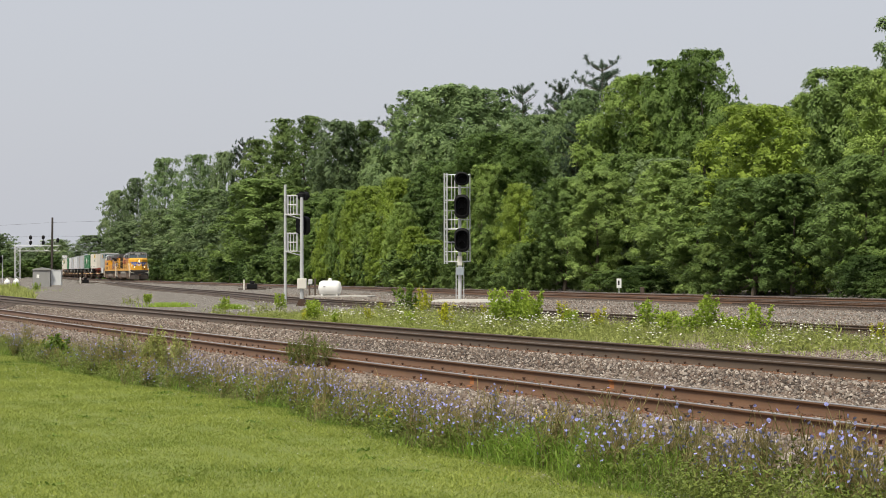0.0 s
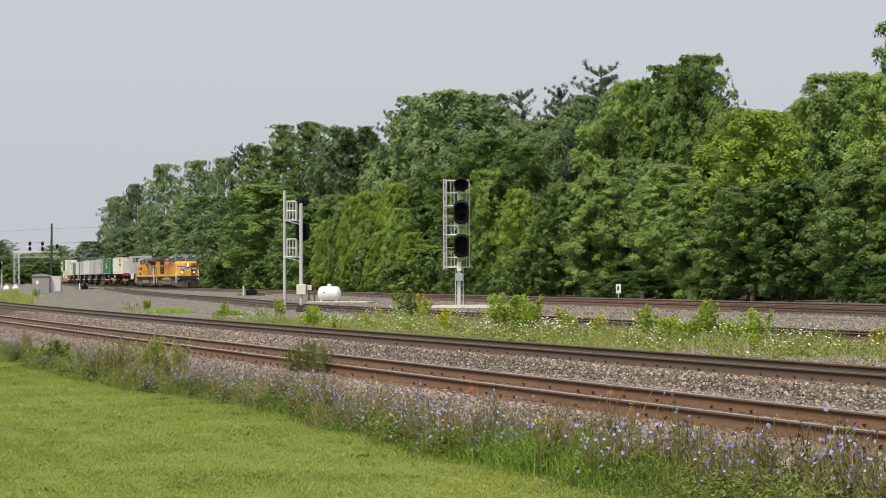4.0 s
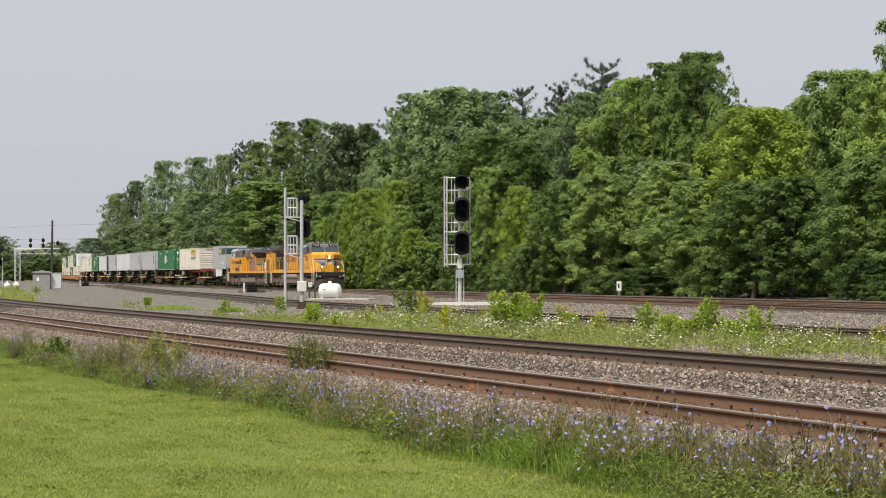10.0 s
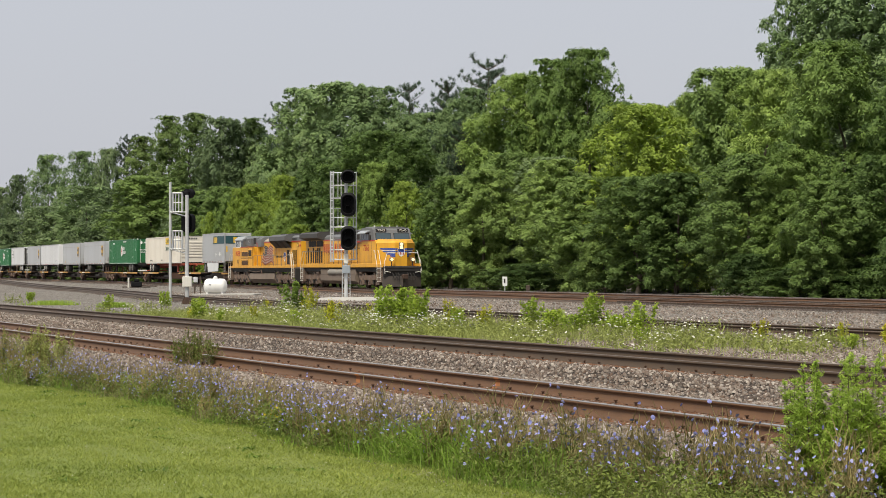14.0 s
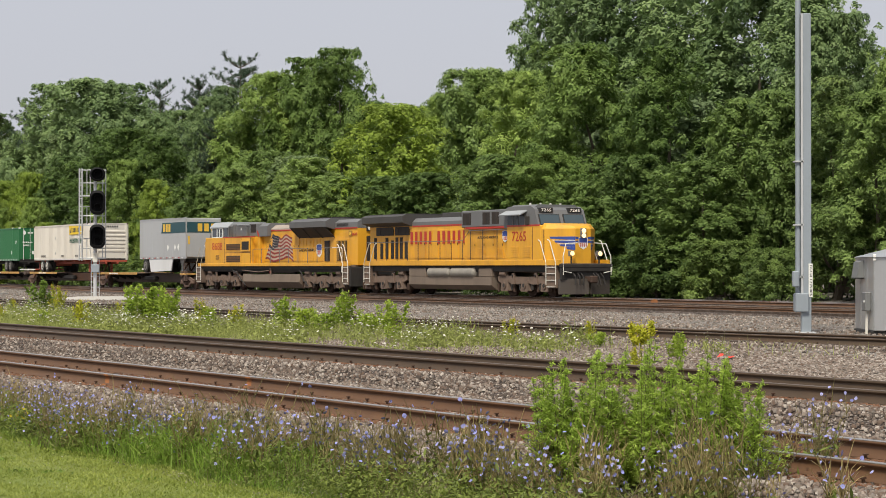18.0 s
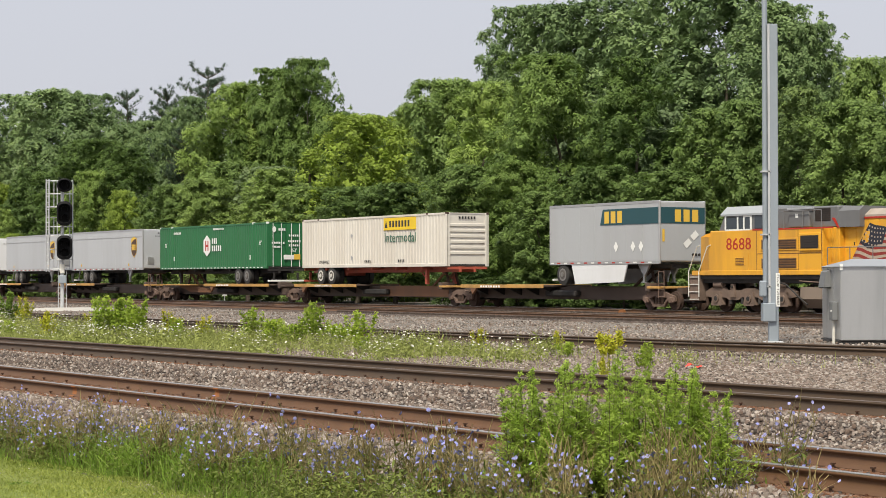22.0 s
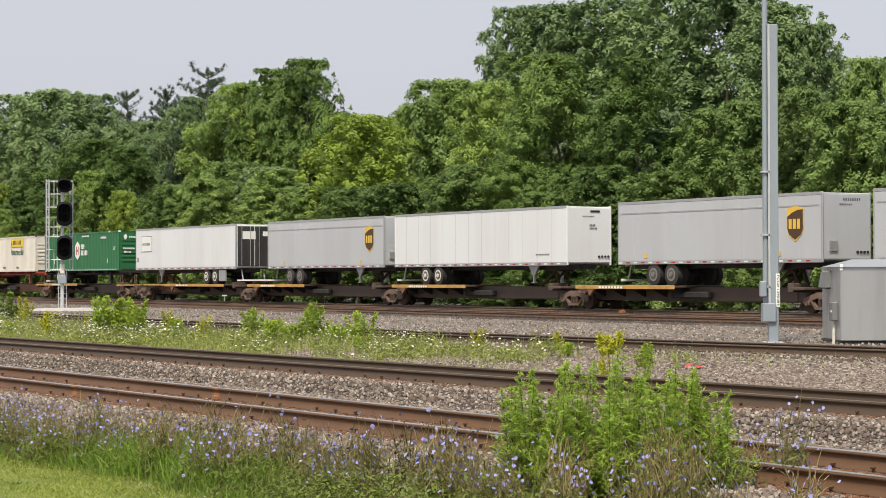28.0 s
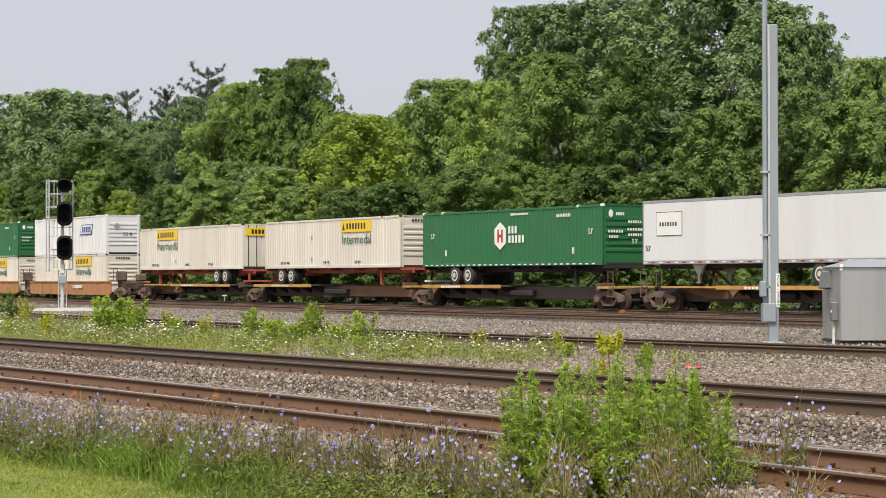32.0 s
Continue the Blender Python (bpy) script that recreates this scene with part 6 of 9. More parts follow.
        bars(t, side(-L + 0.3, -W - 0.004, z0 + 0.04), 2 * L - 0.6, 0.06, 30, "sign_white", 0.55, "reflector_tape")
        fx = L + 0.02
        flat([(0, 0.12), (0.12, 0), (0.24, 0.12), (0.24, 0.28), (0.12, 0.40), (0, 0.28)], "sign_white", t, front(fx, -0.95, z1 - 0.62), "emblem", "", 0.02)
        bars(t, front(fx + 0.02, -0.55, z1 - 0.5), 0.5, 0.14, 4, "sign_white", 0.3)
        for i, (yy, zz, ww) in enumerate(((-1.0, 1.5, 0.9), (0.15, 1.95, 0.8), (0.1, 1.6, 0.9), (0.15, 1.35, 0.8), (-0.95, 1.25, 0.55))):
            bars(t, front(fx + 0.02, yy, z0 + zz), ww, 0.12, 6, "sign_white", 0.35)
        words("53'", 0.32, 0.22, "sign_white", t, front(fx + 0.05, 0.35, z0 + 1.0))
        if doors_ahead:
            flat(rect(0.42, 0.32), "sign_gold", t, front(fx + 0.02, 0.5, z0 + 0.55), "placard", "", 0.02)
            flat(rect(0.7, 0.28), "sign_white", t, front(fx + 0.02, -0.2, z0 + 0.55), "placard", "", 0.02)
    if style == "blue_sign":
        o = flat([(0, 0), (2.5, 0), (2.9, 0.75), (0.4, 0.75)], "sign_blue", t, side(3.0 - 0.5, -W - 0.004, z1 - 1.35), "sign", "blue outlined sign", 0.008)
        flat([(0.12, 0.06), (2.42, 0.06), (2.76, 0.69), (0.46, 0.69)], "trailer_white", o, pose(0, 0, 0.004), "sign_face")
        bars(o, pose(0.55, 0.16, 0.008), 1.9, 0.42, 5, "sign_blue", 0.25)
        for x in (4.9,):
            flat([(0, 0.2), (0.2, 0), (0.4, 0.2), (0.2, 0.4)], "silver_rail", t, side(x, -W - 0.004, z1 - 1.1), "placard")
        words("53 ft", 0.7, 0.25, "sign_black", t, front(L + 0.01, 0.0, z0 + 1.3))
        flat([(0, 0.25), (0.25, 0), (0.5, 0.25), (0.25, 0.5)], "silver_rail", t, front(L + 0.01, -0.75, z0 + 1.75), "placard", "", 0.03)
    return t


def road_wheels(parent, x, floor, rimmat="rim", pair=True):
    """Tandem axle of a road trailer: dual tyres, rims, axle."""
    for xx in (x - 0.64, x + 0.64) if pair else (x,):
        for s in (-1, 1):
            for y in (s * 1.12, s * 0.80):
                w = new("wheel")
                w.parent = parent
                w.matrix_local = pose(xx, y, floor + 0.5)
                Geo().cyl((0, -0.13, 0), (0, 0.13, 0), 0.49, 0.49, 20).cyl((0, -0.15, 0), (0, -0.13, 0), 0.42, 0.47, 20).cyl((0, 0.13, 0), (0, 0.15, 0), 0.47, 0.42, 20).obj("tyre", "tyre", w, "", True)
                Geo().cyl((0, -0.16 if s < 0 else 0.12, 0), (0, -0.12 if s < 0 else 0.16, 0), 0.30, 0.30, 16).obj("rim", rimmat, w)
                Geo().cyl((0, s * 0.162, 0), (0, s * 0.1, 0), 0.22, 0.22, 16).obj("rim_dish", "rim_shade", w)
                Geo().cyl((0, s * 0.2, 0), (0, s * 0.1, 0), 0.11, 0.11, 10).obj("hub", rimmat, w)
        Geo().cyl((xx, -1.1, floor + 0.5), (xx, 1.1, floor + 0.5), 0.07, 0.07, 8).obj("axle", "under", parent)


DECK = 1.10


def chassis(mat, label, wheels_x, length=16.15, landing_x=5.0):
    """A skeletal container chassis: two long beams, cross members, legs, tandem wheels."""
    t = empty("container_chassis", label, "chassis", "trailers of the train")
    L = length / 2
    for s in (-1, 1):
        Geo().box(-L, L, s * 0.45 - 0.07, s * 0.45 + 0.07, 1.76, 2.05, 0.01).obj("beam", mat, t)
    for x in np.linspace(-L + 0.1, L - 0.1, 7):
        Geo().box(x - 0.07, x + 0.07, -1.22, 1.22, 1.90, 2.045, 0.01).obj("cross_member", mat, t)
    for s in (-1, 1):
        g = Geo().box(landing_x - 0.09, landing_x + 0.09, s * 0.85 - 0.09, s * 0.85 + 0.09, DECK + 0.02, 1.92, 0.01)
        g.tube([(landing_x + 0.05, s * 0.85, 1.35), (landing_x - 1.1, s * 0.6, 1.85)], 0.04, 5)
        g.obj("landing_leg", mat, t)
    Geo().box(wheels_x - 1.3, wheels_x + 1.3, -0.6, 0.6, 1.60, 1.78, 0.02).obj("bogie", mat, t)
    road_wheels(t, wheels_x, DECK, "rim_dull" if mat == "under" and wheels_x > 0 else "rim")
    e = -1 if wheels_x < 0 else 1
    Geo().box(min(e * L, e * (L - 0.12)), max(e * L, e * (L - 0.12)), -1.2, 1.2, 1.25, 1.36, 0.01).obj("bumper", mat if mat != "under" else "sign_white", t)
    for s in (-1, 1):
        Geo().box(min(e * L, e * (L - 0.1)), max(e * L, e * (L - 0.1)), s * 0.8 - 0.05, s * 0.8 + 0.05, 1.36, 1.8).obj("bumper_hanger", mat, t)
    return t


def trailer(mat, label, length, wheels_x, style, doors_ahead=False, legs_x=3.2, rim="rim", height=2.82):
    """A road trailer: sheet sides with panel joints, rails, nose or doors, legs, tandem wheels."""
    t = empty("road_trailer", label, "trailer", "trailers of the train")
    L, W, z0, z1 = length / 2, 1.295, 2.05, 2.05 + height
    Geo().box(-L, L, -W + 0.012, W - 0.012, z0 + 0.1, z1 - 0.03, 0.03).obj("body", mat, t)
    for s in (-1, 1):
        Geo().box(-L, L, min(s * (W - 0.03), s * (W + 0.006)), max(s * (W - 0.03), s * (W + 0.006)), z0, z0 + 0.16, 0.008).obj("bottom_rail", "silver_rail", t)
        Geo().box(-L, L, min(s * (W - 0.03), s * (W + 0.006)), max(s * (W - 0.03), s * (W + 0.006)), z1 - 0.12, z1, 0.008).obj("top_rail", "silver_rail", t)
        n = int(length / 1.22)
        for i in range(n):
            a = -L + length * i / n
            Geo().box(a + 0.006, a + length / n - 0.006, min(s * (W - 0.02), s * (W - 0.004)), max(s * (W - 0.02), s * (W - 0.004)), z0 + 0.165, z1 - 0.125, 0.003).obj("side_panel", mat, t)
    g, r = Geo(), Geo()
    for i in range(int(length / 0.55)):
        (r if i % 2 else g).box(-L + 0.1 + i * 0.55, -L + 0.35 + i * 0.55, -W - 0.012, -W - 0.004, z0 + 0.05, z0 + 0.11)
    g.obj("reflector", "sign_white", t)
    r.obj("reflector", "red", t)
    for e in (-1, 1):
        xe = e * L
        Geo().box(min(xe, xe + e * 0.02), max(xe, xe + e * 0.02), -W + 0.06, W - 0.06, z0 + 0.15, z1 - 0.1, 0.006).obj("end_panel", mat, t)
        for y in (-W + 0.05, W - 0.05):
            Geo().box(min(xe - e * 0.1, xe + e * 0.03), max(xe - e * 0.1, xe + e * 0.03), y - 0.055, y + 0.055, z0, z1, 0.03).obj("corner_post", "silver_rail" if style != "white" else mat, t)
        if (e > 0) == doors_ahead:
            for y in (-0.6, 0.6):
                d = Geo().box(min(xe + e * 0.02, xe + e * 0.05), max(xe + e * 0.02, xe + e * 0.05), y - 0.57, y + 0.57, z0 + 0.18, z1 - 0.14, 0.008).obj("door", "trailer_door" if style == "framed" else mat, t)
                for yy in (y - 0.3, y + 0.3):
                    Geo().cyl((xe + e * 0.08, yy, z0 + 0.12), (xe + e * 0.08, yy, z1 - 0.1), 0.02, 0.02, 6).obj("lock_rod", "silver_rail", d)
            Geo().box(min(xe - e * 0.1, xe), max(xe - e * 0.1, xe), -1.15, 1.15, 1.30, 1.40, 0.01).obj("bumper", "sign_white", t)
            for s in (-1, 1):
                Geo().tube([(xe - e * 0.05, s * 0.75, 1.38), (xe - e * 0.3, s * 0.75, 2.05)], 0.045, 5).obj("bumper_hanger", "silver_rail", t)
        else:
            bars(t, front(L + 0.022, -0.4 if e > 0 else -0.4, z1 - 0.52), 0.7, 0.06, 7, "mark_grey", 0.45) if e > 0 else None
            g = Geo()
            for k in range(4):
                g.cyl((xe + e * 0.02, 0.55 + 0.18 * k, z0 + 0.42), (xe + e * 0.06, 0.55 + 0.18 * k, z0 + 0.42), 0.06, 0.06, 10)
            g.obj("gladhand", "under", t)
    Geo().box(-L + 0.2, L - 0.2, -0.5, 0.5, 1.86, 2.06).obj("floor_beam", "under", t)
    for s in (-1, 1):
        Geo().prism([(legs_x - 0.45, 2.05), (legs_x + 0.45, 2.05), (legs_x + 0.1, 1.6), (legs_x - 0.1, 1.6)], "y", s * 0.82 - 0.05, s * 0.82 + 0.05).box(legs_x - 0.06, legs_x + 0.06, s * 0.82 - 0.06, s * 0.82 + 0.06, 1.25, 1.7, 0.01).box(legs_x - 0.13, legs_x + 0.13, s * 0.82 - 0.1, s * 0.82 + 0.1, 1.22, 1.26).obj("landing_leg", "silver_rail", t)
    road_wheels(t, wheels_x, DECK, rim, style != "pup")
    if style == "shield":
        sh = flat(shield(1.02, 1.45), "sign_gold", t, side(L - 2.1, -W - 0.004, z0 + 0.85), "emblem", "brown and gold shield emblem", 0.010)
        flat([(0.04, 1.02), (0.04, 0.50), (0.15, 0.29), (0.51, 0.07), (0.87, 0.29), (0.98, 0.50), (0.98, 1.30), (0.66, 1.28), (0.34, 1.18)], "sign_brown", sh, pose(0, 0, 0.006), "emblem_field")
        bars(sh, pose(0.13, 0.52, 0.012), 0.76, 0.40, 3, "sign_gold", 0.3)
        for x in (-L + 2.0, L - 2.7):
            flat(rect(0.2, 0.18), "sign_gold", t, side(x, -W - 0.004, z0 + 0.28), "marker")
        Geo().box(-L + 0.2, L - 0.2, -W - 0.008, -W + 0.02, z1 - 0.56, z1 - 0.50).obj("rub_strip", "silver_rail", t)
        flat(rect(0.42, 0.42), "silver_rail", t, front(L + 0.02, -0.95, z0 + 0.45), "vent_box", "", 0.05)
        bars(t, front(L + 0.02, -0.2, z1 - 0.34), 0.95, 0.11, 8, "mark_grey", 0.45)
    if style == "framed":
        o = flat(rect(1.85, 1.05), "sign_black", t, side(-L + 1.0, -W - 0.004, z0 + 1.25), "sign", "white sign with a dark frame", 0.008)
        flat([(0.025, 0.025), (1.825, 0.025), (1.825, 1.025), (0.025, 1.025)], "sign_white", o, pose(0, 0, 0.004), "sign_face")
        bars(o, pose(0.25, 0.42, 0.008), 1.3, 0.18, 7, "mark_grey", 0.35)
        words("53'", 0.34, 0.24, "sign_black", t, side(-L + 0.25, -W - 0.004, z0 + 0.6))
        flat(rect(0.9, 0.5), "sign_white", t, front(L + 0.055, -0.85, z1 - 0.95), "sign")
        flat(rect(0.5, 0.3), "sign_white", t, front(L + 0.055, 0.55, z1 - 0.75), "sign")
        Geo().box(wheels_x + 1.2, wheels_x + 2.2, -1.25, -1.15, 1.3, 2.0, 0.01).obj("mud_flap", "silver_rail", t)
    if style == "pup":
        flat([(0, 0), (4.4, 0), (4.4, 0.72), (0.22, 0.72)], "sign_teal", t, side(L - 4.45, -W - 0.004, z1 - 1.02), "sign", "dark teal band", 0.008)
        bars(t, side(L - 4.1, -W - 0.012, z1 - 0.94), 1.5, 0.54, 3, "sign_gold", 0.3)
        flat(rect(2.45, 0.72), "sign_teal", t, front(L + 0.02, -1.22, z1 - 1.02), "sign", "", 0.008)
        bars(t, front(L + 0.03, -0.45, z1 - 0.94), 1.45, 0.54, 3, "sign_gold", 0.3)
        bars(t, front(L + 0.03, -1.15, z0 + 1.0), 0.14, 0.55, 1, "sign_gold", 0.1)
        for dx in (-4.4, -3.1, -2.5):
            flat([(0, 0.25), (0.17, 0), (0.34, 0.25), (0.17, 0.5)], "sign_white", t, side(L + dx + 1.0, -W - 0.004, z0 + 0.55), "placard")
        for yy, zz in ((0.0, 0.7), (0.4, 1.05)):
            flat([(0, 0.2), (0.2, 0), (0.5, 0.25), (0.3, 0.45)], "sign_white", t, front(L + 0.03, yy, z0 + zz), "placard")
        Geo().prism([(-L + 1.8, 2.05), (-L + 6.2, 2.05), (-L + 5.9, 1.25), (-L + 2.1, 1.15)], "y", -1.28, -1.22).obj("side_skirt", "trailer_white", t)
        Geo().prism([(-L + 1.8, 2.05), (-L + 6.2, 2.05), (-L + 5.9, 1.25), (-L + 2.1, 1.15)], "y", 1.22, 1.28).obj("side_skirt", "trailer_white", t)
    if style == "white":
        for i in range(1, n):
            a = -L + length * i / n
            Geo().box(a - 0.012, a + 0.012, -W + 0.001, -W + 0.01, z0 + 0.17, z1 - 0.13).obj("joint_strip", "trailer_grey", t)
        bars(t, front(L + 0.03, 0.0, z1 - 0.95), 0.36, 0.08, 4, "mark_grey", 0.4)
        bars(t, front(L + 0.03, 0.0, z1 - 1.10), 0.45, 0.08, 6, "mark_grey", 0.4)
        bars(t, side(L - 2.6, -W - 0.004, z0 + 0.5), 1.2, 0.07, 9, "mark_grey", 0.45)
        flat(rect(0.55, 0.1), "sign_black", t, front(L + 0.03, 0.05, z1 - 0.3), "marker_light")
    return t


M["trailer_door"] = paint("dark trailer door", (0.028, 0.028, 0.027), 0.55, 0.0, (0.16, 0.14, 0.12), 0.4, 1.0)


def spine_car(L, first=False, last=False, rusty=False):
    """One platform of an articulated spine car; its truck stands under the trailing end."""
    t = empty("spine_car", "rusty brown spine car platform with a worn yellow deck edge", "rail car", "spine cars of the train")
    h = L / 2
    Geo().prism([(-h + 0.2, 0.72), (-h + 1.4, 0.42), (h - 1.8, 0.42), (h - 0.2, 0.72), (h - 0.2, 1.0), (-h + 0.2, 1.0)], "y", -0.36, 0.36).obj("centre_sill", "spine", t)
    a = -0.2
    o = Geo().box(a, h - 2.2, -0.40, 0.40, 0.46, 1.04, 0.01).obj("sill_plate", "spine_rust" if rusty else "spine", t)
    # wheel deck of the trailing half; under the leading half where the load runs doors first
    d0, d1 = (h - 12.0, h - 2.7) if last else (-h + 0.7, -h + 8.2)
    Geo().box(d0, d1, -1.38, 1.38, 1.02, DECK, 0.01).obj("deck", "spine", t)
    for s in (-1, 1):
        e = Geo().box(d0, d1, min(s * 1.38, s * 1.44), max(s * 1.38, s * 1.44), 0.95, DECK + 0.02, 0.008).obj("deck_edge", "deck", t)
        if rusty and s < 0:
            words("ALL PURPOSE SPINE CAR", 2.1, 0.10, "sign_white", e, side(d0 + 2.6, -1.446, 0.975))
            continue
        bars(e, side(d0 + 1.9, -1.438, 0.975) if s < 0 else pose(d1 - 1, 1.446, 0.975, 90, 0, 180), 1.9, 0.10, 8, "sign_white", 0.35)
    for x in np.linspace(d0 + 0.9, d1 - 0.4, 5):
        Geo().prism([(-1.36, 1.02), (1.36, 1.02), (0.40, 0.60), (-0.40, 0.60)], "x", x - 0.06, x + 0.06).obj("cross_bearer", "under", t)
    Geo().prism([(d0 + 0.9, 0.95), (d0 + 1.5, 0.95), (d0 + 1.1, 0.62)], "y", -1.42, -1.30).obj("bracket", "spine_rust", t)
    # hitch for the kingpin at the other end
    x, e = (-h + 3.4, -1) if last else (h - 2.6, 1)
    for s in (-1, 1):
        Geo().tube([(x - e * 1.3, s * 0.28, 1.04), (x, s * 0.28, 1.80)], 0.07, 6).obj("hitch_strut", "spine_rust" if rusty or last else "dark_rust", t)
        Geo().tube([(x + e * 0.35, s * 0.28, 1.04), (x, s * 0.28, 1.80)], 0.07, 6).obj("hitch_strut", "dark_rust", t)
    Geo().box(x - 0.40, x + 0.40, -0.5, 0.5, 1.78, 1.88, 0.02).obj("hitch_plate", "dark_rust", t)
    if last:
        Geo().prism([(-h + 2.2, 1.04), (-h + 2.2, 0.92), (-h + 4.2, 0.55), (-h + 7.0, 0.55), (-h + 6.6, 0.80), (-h + 4.4, 1.04)], "y", -0.62, -0.42).obj("end_bracket", "spine_rust", t)
        Geo().box(-h + 1.6, -h + 5.4, -1.3, 1.3, 1.0, 1.08, 0.01).obj("end_platform", "deck", t)
    Geo().box(h - 1.9, h - 1.55, -1.2, -0.4, 0.85, 1.22, 0.02).obj("hand_brake_box", "spine", t)
    Geo().box(h - 1.5, h - 0.6, -1.4, 1.4, 0.96, 1.06, 0.01).obj("end_platform", "deck" if (first or rusty) else "spine", t)
    Geo().box(-1.6, 1.0, -0.75, -0.4, 0.55, 0.85, 0.06).obj("brake_reservoir", "under", t)
    freight_truck(t, -h + (1.1 if last else 0.0))
    if first:
        freight_truck(t, h - 1.1)
    for e, on in ((1, first), (-1, last)):
        if on:
            coupler(t, e * (h - 0.35), e)
            for s in (-1, 1):
                g = Geo()
                for dx in (-0.2, 0.2):
                    g.tube([(e * (h - 0.45) + dx, s * 1.38, 0.55), (e * (h - 0.45) + dx, s * 1.38, 1.75)], 0.02, 5)
                for z in (0.6, 0.9, 1.2, 1.72):
                    g.tube([(e * (h - 0.45) - 0.2, s * 1.38, z), (e * (h - 0.45) + 0.2, s * 1.38, z)], 0.02, 5)
                g.obj("ladder", "truck_rust", t)
    return t


def well_car(L, first=False):
    """One well of a double-stack car, its truck under the trailing end."""
    t = empty("well_car", "faded orange well car carrying stacked containers", "rail car", "well cars of the train")
    h = L / 2
    for s in (-1, 1):
        Geo().prism([(-h + 1.7, 0.42), (-h + 2.1, 0.30), (h - 2.1, 0.30), (h - 1.7, 0.42), (h - 1.7, 1.22), (-h + 1.7, 1.22)], "y", s * 1.38, s * 1.50).obj("well_side", "well", t)
        Geo().box(-h + 1.7, h - 1.7, min(s * 1.36, s * 1.56), max(s * 1.36, s * 1.56), 1.20, 1.30, 0.01).obj("top_chord", "well", t)
        for x in np.linspace(-h + 2.6, h - 2.6, 9):
            Geo().box(x - 0.05, x + 0.05, min(s * 1.5, s * 1.55), max(s * 1.5, s * 1.55), 0.34, 1.2, 0.01).obj("side_post", "well", t)
    bars(t, side(1.2, -1.56, 0.78), 2.2, 0.22, 9, "sign_white", 0.3)
    Geo().box(-h + 1.7, h - 1.7, -1.36, 1.36, 0.30, 0.38, 0.01).obj("well_floor", "under", t)
    for e in (-1, 1):
        Geo().prism([(e * (h - 1.75), 0.5), (e * (h - 0.1), 0.75), (e * (h - 0.1), 1.15), (e * (h - 1.75), 1.3)], "y", -0.9, 0.9).obj("end_platform", "dark_rust", t)
        Geo().tube([(e * (h - 1.5), -1.3, 1.3), (e * (h - 1.5), -1.3, 2.2), (e * (h - 0.8), -1.3, 2.2), (e * (h - 0.8), -1.3, 1.2)], 0.03, 5).obj("end_rail", "truck_rust", t)
    Geo().box(h - 1.4, h - 0.9, -1.2, -0.5, 1.3, 2.0, 0.08).obj("brake_gear", "truck_rust", t)
    Geo().box(h - 1.2, h - 0.7, 0.2, 0.9, 1.3, 1.8, 0.08).obj("brake_gear", "truck_rust", t)
    freight_truck(t, -h)
    if first:
        freight_truck(t, h - 1.0)
        coupler(t, h - 0.4, 1)
    return t


